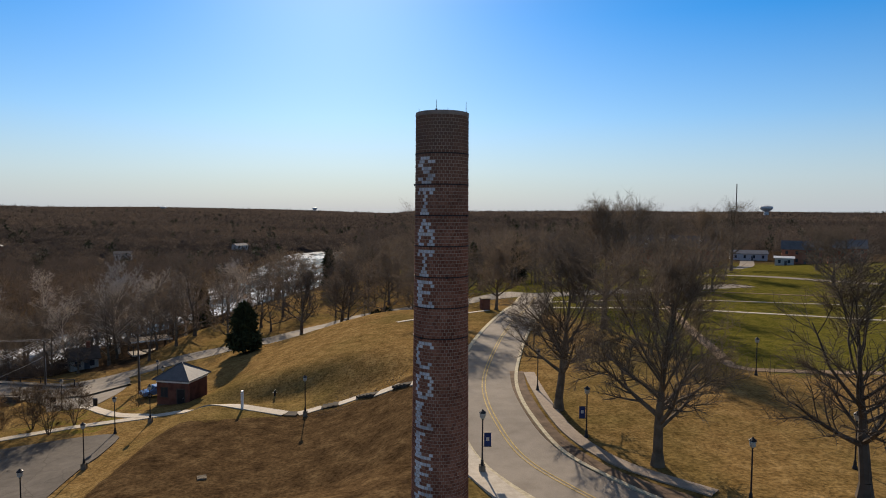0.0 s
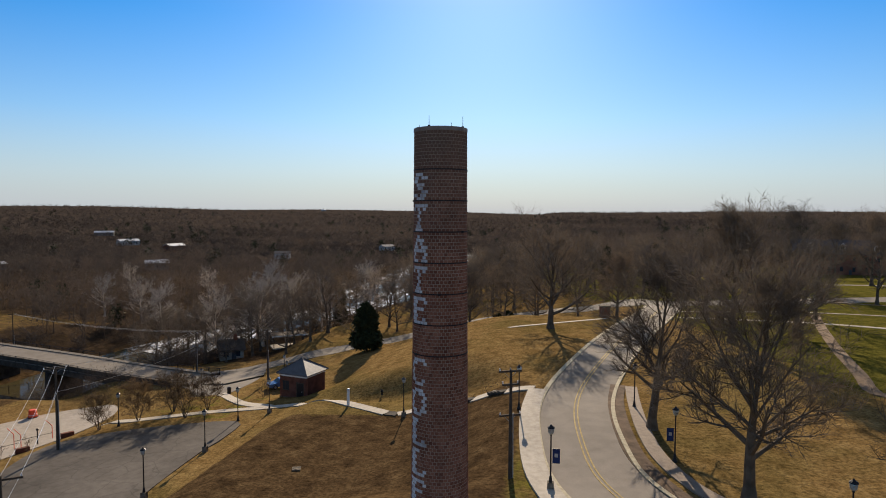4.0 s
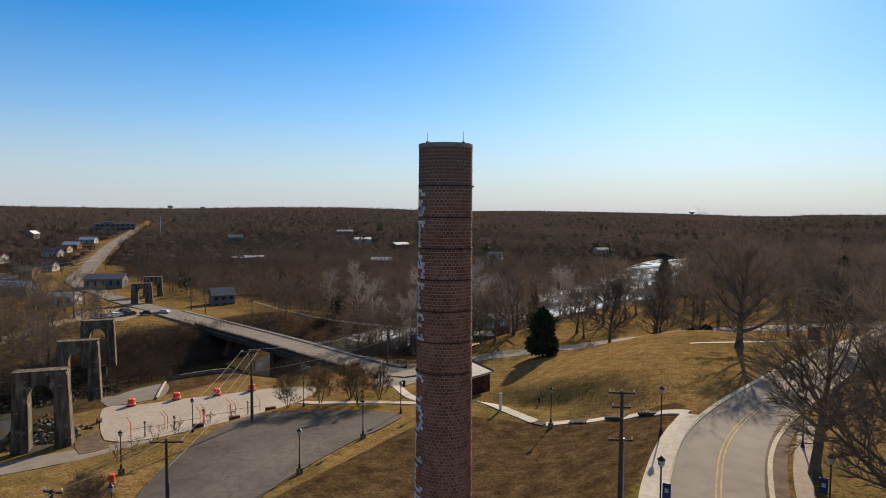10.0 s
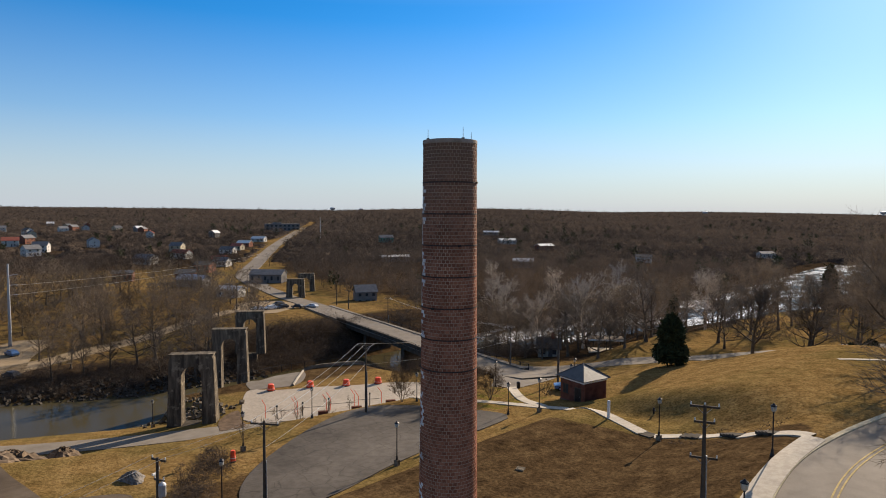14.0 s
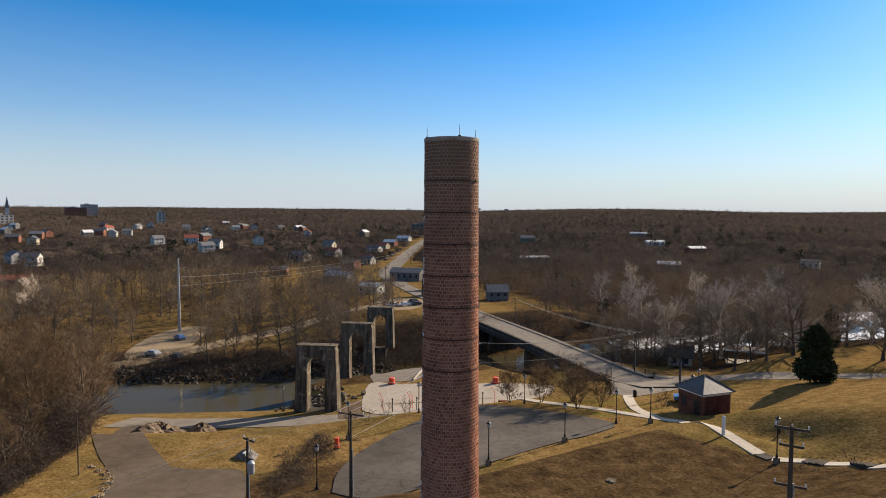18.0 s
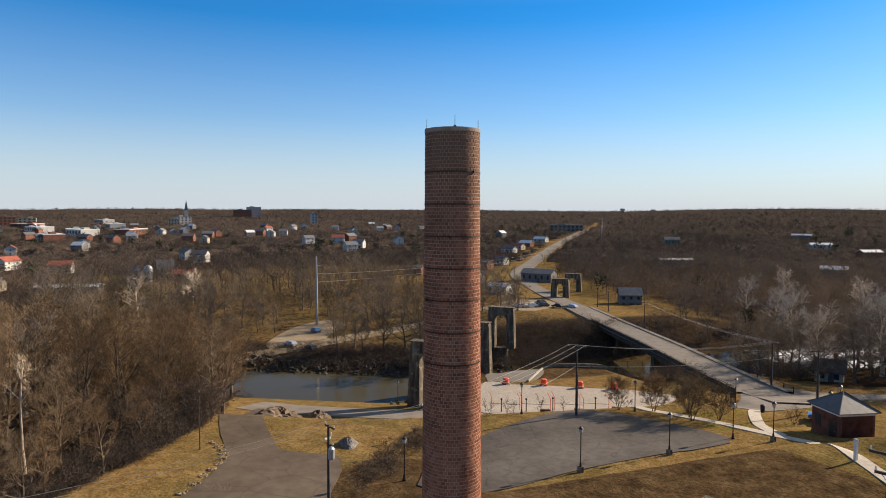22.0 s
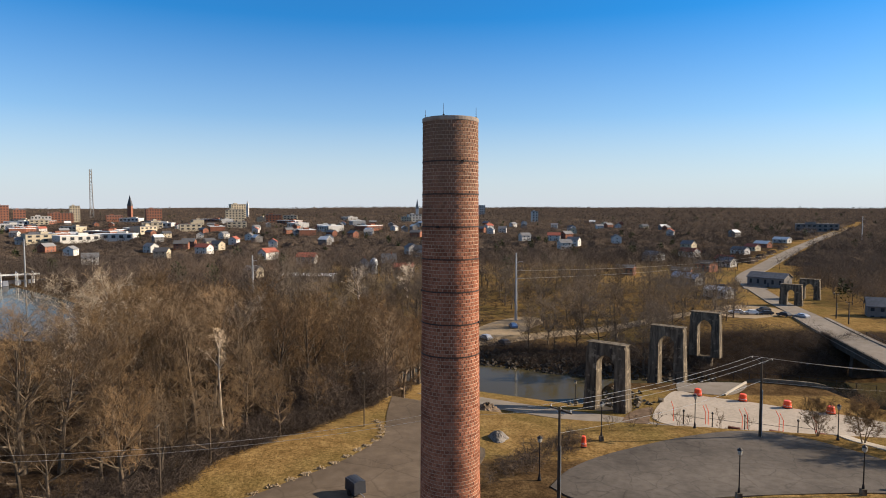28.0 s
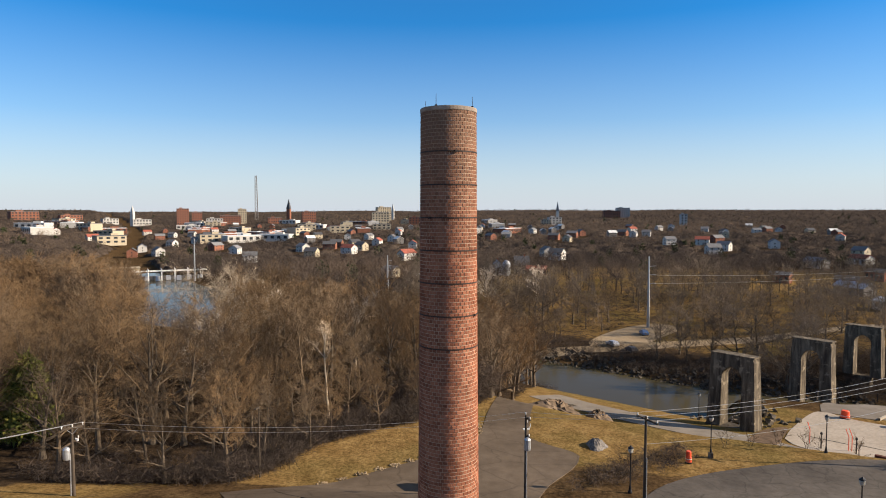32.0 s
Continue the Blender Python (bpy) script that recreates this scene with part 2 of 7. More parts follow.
M_OLD = plain("weathered_concrete", (0.17, 0.142, 0.104), 0.92, vary=0.85, scale=0.5, fine=3.0, bump=0.4)
def streaked(name, low, mid, high):
    """Old concrete with soot running down it and pale spalled patches."""
    m, nodes, links, b = material(name, 0.93)
    geo = nodes.new("ShaderNodeNewGeometry").outputs["Position"]
    run = nodes.new("ShaderNodeMapping")
    run.inputs["Scale"].default_value = (1.6, 1.6, 0.22)
    links.new(geo, run.inputs["Vector"])
    drip, spall, fine = noise_node(nodes, links, 0.9, 6, run.outputs[0], 0.65), noise_node(nodes, links, 0.8, 7, geo, 0.7), noise_node(nodes, links, 9.0, 5, geo, 0.65)
    c = ramp_node(nodes, links, drip.outputs[0], [(0.36, low), (0.52, mid), (0.68, high)]).outputs[0]
    c = mix_node(nodes, links, ramp_node(nodes, links, spall.outputs[0], [(0.56, (0, 0, 0)), (0.63, (0.8, 0.8, 0.8))]).outputs[0], c, tuple(1.25 * v for v in high))
    c = mix_node(nodes, links, 0.8, c, ramp_node(nodes, links, fine.outputs[0], [(0.3, (0.6, 0.6, 0.6)), (0.65, (1, 1, 1))]).outputs[0], "MULTIPLY")
    links.new(c, b.inputs["Base Color"])
    bump_node(nodes, links, b, fine.outputs[0], 0.7, 0.06)
    return m


M_PIER = streaked("streaked_pier_concrete", (0.055, 0.045, 0.035), (0.13, 0.108, 0.08), (0.24, 0.20, 0.145))
# rubble tone; on the bridge parapet and girders it stands in for shade
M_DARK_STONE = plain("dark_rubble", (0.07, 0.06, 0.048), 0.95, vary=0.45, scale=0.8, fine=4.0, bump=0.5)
M_YELLOW = plain("road_yellow_paint", (0.40, 0.30, 0.12), 0.85, vary=0.35)
M_WHITE = plain("white_paint", (0.75, 0.74, 0.70), 0.6, vary=0.1)
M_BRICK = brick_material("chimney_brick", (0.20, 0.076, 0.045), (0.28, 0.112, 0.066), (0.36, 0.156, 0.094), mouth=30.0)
M_WHITE_BRICK = brick_material("white_glazed_brick", (0.60, 0.58, 0.57), (0.72, 0.70, 0.69), (0.82, 0.80, 0.78))
M_MORTAR = plain("lime_mortar", (0.40, 0.30, 0.22), 0.95, vary=0.2, scale=1.0)
M_IRON = plain("rusted_iron_band", (0.035, 0.026, 0.023), 0.7, 0.3)
M_CAP = plain("concrete_cap", (0.30, 0.25, 0.21), 0.9, vary=0.35, scale=2.0)
M_BLACK = plain("black_paint", (0.022, 0.022, 0.024), 0.45, 0.3, vary=0.2)
M_WOODPOLE = plain("grey_pole_wood", (0.085, 0.068, 0.052), 0.9, vary=0.35, scale=1.0)
M_STEEL = plain("galvanised_steel", (0.42, 0.43, 0.44), 0.45, 0.6, vary=0.15)
M_WIRE = plain("bright_wire", (0.7, 0.7, 0.68), 0.4, 0.6, vary=0.1)
M_BARK = bark("grey_brown_bark", (0.075, 0.061, 0.046), (0.165, 0.135, 0.102))
M_TWIG = let_through(bark("grey_brown_twig", (0.10, 0.084, 0.068), (0.20, 0.166, 0.133)), 0.22)
M_TWIG_RED = let_through(bark("tawny_twig", (0.065, 0.045, 0.028), (0.23, 0.163, 0.096)), 0.22)
M_TWIG_DIM = let_through(bark("umber_twig", (0.07, 0.053, 0.037), (0.20, 0.153, 0.106)), 0.22)
M_PALE_BARK = bark("sycamore_bark", (0.34, 0.30, 0.25), (0.60, 0.55, 0.48))
M_PALE_TWIG = bark("bleached_limb", (0.17, 0.142, 0.108), (0.36, 0.31, 0.245))
M_WOODS = let_through(islands("far_woods", (0.042, 0.034, 0.029), (0.09, 0.07, 0.056), (0.165, 0.12, 0.085)), 0.18)
M_CANOPY = islands("far_canopy", (0.055, 0.047, 0.041), (0.09, 0.073, 0.061), (0.14, 0.108, 0.082), grain=0.7)
M_DIRT = paved("sandy_dirt", (0.27, 0.20, 0.12), (0.36, 0.28, 0.18), 0.0, 0.3)
M_MULCH = plain("dark_mulch", (0.13, 0.09, 0.06), 0.95, vary=0.4, scale=1.0)
M_PINES = foliage("dark_conifer", (0.018, 0.024, 0.011), (0.055, 0.062, 0.026))
M_SHRUB = foliage("dull_shrub", (0.06, 0.075, 0.016), (0.19, 0.19, 0.045))
M_RIVER = water_material("brown_river", (0.06, 0.05, 0.025), 0.05, 1.4)
M_RAPIDS = water_material("white_rapids", (0.05, 0.042, 0.028), 0.12, 0.9, (0.8, 0.79, 0.77))
M_ORANGE = plain("orange_plastic", (0.75, 0.085, 0.03), 0.5, vary=0.15)
M_BANNER = plain("navy_banner_cloth", (0.03, 0.045, 0.12), 0.8, vary=0.2)
M_ROOF_DARK = plain("slate_shingle", (0.075, 0.075, 0.08), 0.6, vary=0.35, scale=2.0)
M_HUT_BRICK = brick_material("hut_brick", (0.09, 0.038, 0.028), (0.15, 0.062, 0.045), (0.21, 0.09, 0.06))
M_GLASS, _n, _l, _b = material("window_glass", 0.3)
_b.inputs["Base Color"].default_value = (0.03, 0.035, 0.04, 1)
_b.inputs["Specular IOR Level"].default_value = 0.12


# ---- mesh helpers ----
class Build:
    """Collects corners and faces, then makes one mesh of them."""

    def __init__(self):
        self.v, self.f = [], []

    def add(self, verts, faces, m=None):
        base = len(self.v)
        self.v += [tuple(m @ Vector(p)) for p in verts] if m is not None else [tuple(p) for p in verts]
        self.f += [tuple(base + i for i in f) for f in faces]
        return self

    def box(self, cx, cy, cz, sx, sy, sz, m=None, taper=1.0):
        x, y, z = sx / 2, sy / 2, sz / 2
        a, b = x * taper, y * taper
        v = [(-x, -y, -z), (x, -y, -z), (x, y, -z), (-x, y, -z), (-a, -b, z), (a, -b, z), (a, b, z), (-a, b, z)]
        v = [(cx + p[0], cy + p[1], cz + p[2]) for p in v]
        return self.add(v, [(3, 2, 1, 0), (4, 5, 6, 7), (0, 1, 5, 4), (1, 2, 6, 5), (2, 3, 7, 6), (3, 0, 4, 7)], m)

    def turned(self, profile, n=16, m=None, cap=True):
        """A body of revolution about z from (radius, height) pairs."""
        v, f = [], []
        for r, h in profile:
            v += [(r * math.cos(2 * math.pi * k / n), r * math.sin(2 * math.pi * k / n), h) for k in range(n)]
        for i in range(len(profile) - 1):
            for k in range(n):
                a, b = i * n + k, i * n + (k + 1) % n
                f.append((a, b, b + n, a + n))
        if cap:
            f += [tuple(range(n - 1, -1, -1)), tuple(range((len(profile) - 1) * n, len(profile) * n))]
        return self.add(v, f, m)

    def rod(self, p, q, r, r2=None, n=6):
        """A straight round bar from p to q."""
        p, q = Vector(p), Vector(q)
        turn = (q - p).to_track_quat("Z", "Y").to_matrix().to_4x4()
        return self.turned([(r, 0), (r if r2 is None else r2, (q - p).length)], n, Matrix.Translation(p) @ turn)

    def mesh(self, name, smooth_faces=False):
        me = bpy.data.meshes.new(name)
        me.from_pydata(self.v, [], self.f)
        if smooth_faces:
            me.shade_smooth()
        me.update()
        return me


def part(name, build, mat, parent=None, label="", kind="", m=None):
    """Links one mesh object under a thing or a part."""
    me = build.mesh(name) if isinstance(build, Build) else build
    if not me.materials:
        me.materials.append(mat)
    ob = new(name, me)
    if parent is not None:
        ob.parent = parent
    if m is not None:
        ob.matrix_basis = m
    return tagged(ob, label, kind=kind)


def thing(name, label, category, group="", kind="", m=None):
    ob = new(name)
    ob.empty_display_size = 0.3
    if m is not None:
        ob.matrix_basis = m
    return tagged(ob, label, category, group, kind)


def curve_points(pts, step=1.0):
    """A smooth line through the given points, in even steps."""
    p = np.array(pts, float)
    p = np.vstack([2 * p[0] - p[1], p, 2 * p[-1] - p[-2]])
    out = []
    for i in range(1, len(p) - 2):
        n = max(2, int(np.linalg.norm(p[i + 1] - p[i]) / step))
        for k in range(n):
            t = k / n
            out.append(0.5 * (2 * p[i] + (p[i + 1] - p[i - 1]) * t + (2 * p[i - 1] - 5 * p[i] + 4 * p[i + 1] - p[i + 2]) * t**2
                              + (3 * p[i] - p[i - 1] - 3 * p[i + 1] + p[i + 2]) * t**3))
    return np.array(out + [p[-2]])


def ribbon(pts, width, lift=0.07, step=1.0, across=4, offset=0.0, height=None, skirt=0.25):
    """A strip of paving that lies on the ground along a line; height: its own heights in place of the ground's."""
    line = curve_points(pts, step)
    xy = line[:, :2]
    d = np.gradient(xy, axis=0)
    d /= np.linalg.norm(d, axis=1)[:, None]
    side = np.stack([d[:, 1], -d[:, 0]], 1)
    b, rows = Build(), []
    for j in range(across + 1):
        w = offset + width * (j / across - 0.5)
        p = xy + side * w
        z = (ground_z(p[:, 0], p[:, 1]) if line.shape[1] < 3 else line[:, 2]) + lift
        rows.append(np.column_stack([p, z]))
    low = [rows[0] - (0, 0, skirt)] + rows + [rows[-1] - (0, 0, skirt)]
    v = np.concatenate(low)
    n, c = len(xy), len(low)
    b.v = [tuple(p) for p in v]
    b.f = [(j * n + i, (j + 1) * n + i, (j + 1) * n + i + 1, j * n + i + 1) for j in range(c - 1) for i in range(n - 1)]
    return b


def sheet(outline, lift=0.07, rings=10, skirt=0.25, step=1.5):
    """Paving of a rounded outline, which can be seen whole from its middle."""
    edge = curve_points(list(outline) + [outline[0]], step)[:-1, :2]
    mid = edge.mean(0)
    b, n = Build(), len(edge)
    for k in range(1, rings + 1):
        p = mid + (edge - mid) * k / rings
        z = ground_z(p[:, 0], p[:, 1]) + lift
        b.v += [tuple(q) for q in np.column_stack([p, z])]
    b.v += [(x, y, z - skirt) for x, y, z in b.v[-n:]]
    b.f = [(k * n + i, (k + 1) * n + i, (k + 1) * n + (i + 1) % n, k * n + (i + 1) % n) for k in range(rings) for i in range(n)]
    b.v.append((*mid, gz(*mid) + lift))
    b.f += [(len(b.v) - 1, i, (i + 1) % n) for i in range(n)]
    return b

# ---- the lie of the land ----
def smooth(a, b, v):
    v = np.clip((np.asarray(v, float) - a) / (b - a), 0, 1)
    return v * v * (3 - 2 * v)


RIVER = np.array([(-100, 4500), (-140, 2000), (-85, 900), (-84, 500), (-74, 300), (-88, 190), (-103, 130), (-106, 60), (-112, 30),
                  (-128, 0), (-152, -50), (-182, -110), (-215, -170), (-320, -280), (-900, -700), (-3000, -2500)], float)
WATER = -11.3


def river_q(x, y):
    """Signed distance from the middle of the river (east bank positive) and the half width there."""
    x, y = np.asarray(x, float), np.asarray(y, float)
    best, sign, half = np.full(x.shape, 1e9), np.ones(x.shape), np.full(x.shape, 12.0)
    for (ax, ay), (bx, by) in zip(RIVER[:-1], RIVER[1:]):
        dx, dy = bx - ax, by - ay
        k = np.clip(((x - ax) * dx + (y - ay) * dy) / (dx * dx + dy * dy), 0, 1)
        px, py = ax + k * dx, ay + k * dy
        d = np.hypot(x - px, y - py)
        s = np.where(dx * (y - ay) - dy * (x - ax) > 0, 1.0, -1.0)
        near = d < best
        best, sign = np.where(near, d, best), np.where(near, s, sign)
        half = np.where(near, 11.5 + 22 * smooth(-60, -150, py) * smooth(-420, -240, py) + 12 * smooth(170, 280, py) * smooth(620, 500, py), half)
    return best * sign, half


NEAR_Q = [-40, 0, 3, 9, 18, 30, 36, 41, 45, 50, 55, 62, 70, 84, 110, 200, 900, 4000, 7000]
NEAR_Z = [-13, -11.6, -10.6, -8.2, -6.2, -4.7, -3.4, -0.9, 0.5, 0.8, 1.1, 1.6, 2.2, 2.5, 2.8, 4, 8, 14, 14]
FAR_Q = [-40, 0, 2, 6, 12, 60, 200, 500, 1500, 4000, 7000]
FAR_Z = [-13, -11.6, -11.0, -10.2, -9.8, -9.6, -6.5, -2, 3, 10, 12]


def near_line(x, y, pts):
    """Distance of many spots from a line of points."""
    x, y = np.asarray(x, float), np.asarray(y, float)
    best = np.full(x.shape, 1e9)
    for a, b in zip(pts[:-1], pts[1:]):
        dx, dy = b[0] - a[0], b[1] - a[1]
        k = np.clip(((x - a[0]) * dx + (y - a[1]) * dy) / (dx * dx + dy * dy), 0, 1)
        best = np.minimum(best, np.hypot(x - a[0] - k * dx, y - a[1] - k * dy))
    return best


BRIDGE = [(-38, 68, 0.9), (-47, 73.5, -0.6), (-60, 80.5, -3.2), (-80, 87.5, -4.1), (-101, 93.3, -4.1), (-136, 102.5, -4.4), (-170, 114, -5.6), (-212, 127, -7.0), (-254, 140, -7.2), (-300, 158, -6.8),
          (-345, 190, -5.4), (-430, 250, -4.0), (-522, 316, -2.8), (-700, 455, 2), (-950, 654, 8)]


def embanked(x, y, z):
    """Raises the land to the bridge road on both sides of the river."""
    best, deck = np.full(x.shape, 1e9), np.zeros(x.shape)
    for a, b in zip(BRIDGE[:-1], BRIDGE[1:]):
        dx, dy = b[0] - a[0], b[1] - a[1]
        k = np.clip(((x - a[0]) * dx + (y - a[1]) * dy) / (dx * dx + dy * dy), 0, 1)
        d = np.hypot(x - a[0] - k * dx, y - a[1] - k * dy)
        deck, best = np.where(d < best, a[2] + k * (b[2] - a[2]), deck), np.minimum(d, best)
    bank = np.maximum(smooth(62, 22, best) * smooth(-124, -138, x) * smooth(-420, -330, x), np.maximum(smooth(20, 6.5, best) * smooth(-124, -130, x), smooth(14, 5.5, best) * smooth(-91, -72, x)))
    return z + bank * (deck - 0.3 - z)


def ground_z(x, y):
    x, y = np.asarray(x, float), np.asarray(y, float)
    q, half = river_q(x, y)
    east = np.interp(q - half, NEAR_Q, NEAR_Z)
    west = np.interp(-q - half, FAR_Q, FAR_Z)
    z = np.where(q > 0, east, west)
    # terrace of the gravel court behind its river wall
    court = smooth(-98.5, -97, x) * smooth(27, 33, y) * smooth(80, 70, y) * smooth(-55, -60, x)
    z = z + court * (np.maximum(z, -5.7) - z)
    gentle = smooth(58, 68, y) * smooth(112, 100, y) * smooth(-72, -66, x)
    z = z + gentle * np.where(q > 0, np.interp(q - half, [18, 28, 38, 62, 76], [-5.6, -4.6, -3.6, 0.3, 1.6]) - z, 0) * smooth(-30, -40, x)
    # the campus hill
    steep = smooth(62, 49, y) * smooth(10, 26, y)
    hill = smooth(-33 + 19 * steep, -2 + 4 * steep, x) * smooth(-140, -20, y) * smooth(190, 95, y - 0.5 * x)
    z = z + hill * (8.2 + 0.6 * smooth(20, 38, y) - z) * np.where(q > 0, 1, 0)
    mound = smooth(-30.5, -25, x) * smooth(-4, -13, x) * smooth(-30, 0, y) * smooth(56, 50, y)
    z = z + mound * 1.6
    # the land falls away behind the hilltop to the lower road
    fall = smooth(90, 108, y) * smooth(260, 160, y) * smooth(23, 8, x) * smooth(-52, -44, x) * np.where(q > 0, 1, 0)
    z = z + fall * (np.interp(x, [-45, -34, -22, -14, -3, 6, 20, 24], [-1.6, -0.6, 0.1, 1.5, 2.9, 4.4, 6.6, 8.8]) - z)
    z = embanked(x, y, z)
    # low rolling hills far off
    r = np.hypot(x, y)
    far = smooth(500, 2500, r)
    z = z + far * (6 * np.sin(x / 310.0 + 1) * np.sin(y / 270.0) + 5 * np.sin((x + 1.3 * y) / 520.0) + 15 + 14 * smooth(200, -1500, x) * smooth(1200, 3000, r))
    return z


def gz(x, y):
    return float(ground_z(np.array([x]), np.array([y]))[0])

# ---- ground, water, roads ----
def spread(n, fine, reach):
    """Coordinates that stand close in the middle and ever wider towards the rim."""
    u = np.linspace(-1, 1, n)
    k = 4.4
    while fine * n / 2 / k * math.sinh(k) < reach:
        k += 0.05
    return reach * np.sinh(k * u) / math.sinh(k)


# the edge of the brown woods below the lane
WOODS_EDGE_X = [-140, -95, -64, -60, -52.7, -49, -42, -39, -32.5, -27.4, -22]
WOODS_EDGE_Y = [2, -4.5, -7.5, -10, -13.5, -15.5, -20, -22, -23, -25, -40]


def make_ground():
    n = 380
    xs, ys = spread(n, 1.0, 5200) - 45, spread(n, 1.0, 5200) + 40
    x, y = np.meshgrid(xs, ys)
    x, y = x.ravel(), y.ravel()
    z = ground_z(x, y)
    rough = 0.05 * np.sin(x * 1.1 + 2 * np.sin(y * 0.4)) * np.sin(y * 0.9) * smooth(-96, -80, x)
    me = bpy.data.meshes.new("ground")
    i = (np.arange(n - 1)[:, None] * n + np.arange(n - 1)).ravel()
    quads = np.stack([i, i + 1, i + n + 1, i + n], 1)
    me.vertices.add(n * n)
    me.vertices.foreach_set("co", np.column_stack([x, y, z + rough]).ravel())
    me.loops.add(quads.size)
    me.loops.foreach_set("vertex_index", quads.ravel())
    me.polygons.add(len(quads))
    me.polygons.foreach_set("loop_start", np.arange(0, quads.size, 4))
    me.polygons.foreach_set("use_smooth", np.ones(len(quads), bool))
    me.update()
    me.validate()
    q, half = river_q(x, y)
    r = np.hypot(x, y)
    lawn = smooth(24, 40, x + 0.25 * (y - 60)) * smooth(38, 52, y) * smooth(420, 200, r)
    lawn = np.maximum(lawn, 0.36 * smooth(-52, -46, x) * smooth(-30, -38, x) * smooth(44, 50, y) * smooth(66, 58, y))
    lawn = np.maximum(lawn, 0.5 * smooth(14, 4, np.hypot(x + 5, y - 22)))
    bare = smooth(-29.5, -26.5, x) * smooth(2.5, -1, x) * smooth(-40, -20, y) * smooth(49.5, 45, y - 0.1 * x)
    bare = np.maximum(bare, 0.9 * smooth(14, 9, np.hypot((x + 39) * 0.75, y - 5)) * smooth(-46, -36, x))
    bare = np.maximum(bare, (smooth(9, 3, q - half) * (q > 0) + smooth(12, 5, -q - half) * (q < 0)) * (y < 400))
    woods = np.maximum(smooth(1.5, -3, y - np.interp(x, WOODS_EDGE_X, WOODS_EDGE_Y)) * (x < -20) * (q > 0), smooth(170, 260, r) * (q > 0) * (1 - lawn))
    woods = np.maximum(woods, (q < 0) * smooth(-15, -60, y - 0.12 * x) * 0.8)
    woods = np.maximum(woods, (q < 0) * smooth(120, 180, y + 0.2 * (x + 110)))
    woods = np.maximum(woods, (q < 0) * smooth(330, 420, r) * 0.75)
    woods = np.maximum(woods, (q > 0) * smooth(-50, -62, x) * smooth(92, 104, y))
    woods = np.where(near_line(x, y, BRIDGE) < 16, 0, np.maximum(woods, (q < 0) * 0.38 * smooth(340, 280, r)))
    woods = np.maximum(woods, (q < 0) * smooth(40, 22, -q - half) * 0.62)
    woods = np.where((np.abs(q) < half + 3) & (y < 420), 0, woods)
    a = me.color_attributes.new("zone", "FLOAT_COLOR", "POINT")
    a.data.foreach_set("color", np.column_stack([lawn, np.clip(bare, 0, 1), woods, np.ones(len(x))]).astype(np.float32).ravel())
    me.materials.append(M_GROUND)
    tagged(new("ground", me), "winter grass, bare earth and leaf litter on rolling land", "ground", kind="structure")


make_ground()


def river_sheet(first, last, half, lift):
    line = curve_points(RIVER[first:last], 6.0)
    d = np.gradient(line, axis=0)
    d /= np.linalg.norm(d, axis=1)[:, None]
    side = np.stack([d[:, 1], -d[:, 0]], 1)
    b = Build()
    n = len(line)
    b.v = [(*p, WATER + lift) for w in (-half, half) for p in line + side * w]
    b.f = [(i, n + i, n + i + 1, i + 1) for i in range(n - 1)]
    return b


water = part("water", river_sheet(2, 14, 60, 0.0), M_RIVER)
tagged(water, "still olive-brown river water between wooded banks", "river", kind="structure")

DRIVE = [(44, -6), (30, 1), (19, 7), (12.8, 12.6), (9.3, 17.8), (7.0, 23), (6.0, 29.5), (5.7, 36), (6.3, 43), (8.0, 52), (11.3, 66), (15, 79), (19.5, 93), (24, 108)]
LOWER = [(-64, 82.5), (-58, 86), (-53, 92), (-48, 96.5), (-43, 99.5), (-35, 104.5), (-30, 109.5), (-23, 119), (-15, 126.5), (-4, 129.5), (6, 128), (16, 121), (24, 112), (45, 118), (80, 130)]
tagged(part("road", ribbon(DRIVE, 6.4, 0.06, across=6), M_ROAD), "curving two-lane campus drive of pale grey asphalt", "road", kind="structure")
tagged(part("road", ribbon(LOWER, 7.0, 0.05, across=6), M_ROAD), "pale asphalt road along the foot of the hill", "road", kind="structure")
rapids = part("rapids", river_sheet(2, 7, 34, 0.12), M_RAPIDS)
tagged(rapids, "shallow white rapids over a rocky river bed", "rapids", kind="structure")

# ---- the chimney ----
TOP, BASE, COURSE, ROUND = 30.0, 7.6, 0.1222, 42


def shaft(z):
    """Outer radius at a height: a slim brick shaft that widens downwards."""
    d = TOP - z
    return 0.955 + 0.0052 * d + 0.00024 * d * d


LETTERS = {
    "S": " XXX ,XX XX,XX   , XXX ,  XX ,   XX,XX XX, XXX ",
    "T": "XXXXX,X X X,  X  ,  X  ,  X  ,  X  , XX  , XXX ",
    "A": "  X  , XXX , X X ,XX XX,XXXXX,X   X,X   X,XX XX",
    "E": "XXXXX,XX  X,XX   ,XXXX ,XX   ,XX   ,XX  X,XXXXX",
    "C": " XXXX,XX  X,X    ,X    ,X    ,X    ,XX  X, XXX ",
    "O": " XXX ,XX XX,X   X,X   X,X   X,X   X,XX XX, XXX ",
    "L": "XXX  ,XX   ,XX   ,XX   ,XX   ,XX   ,XX  X,XXXXX",
    "G": " XXXX,XX  X,X    ,X    ,X  XX,X   X,XX  X, XXX ",
}
LETTER_AT = 228.0


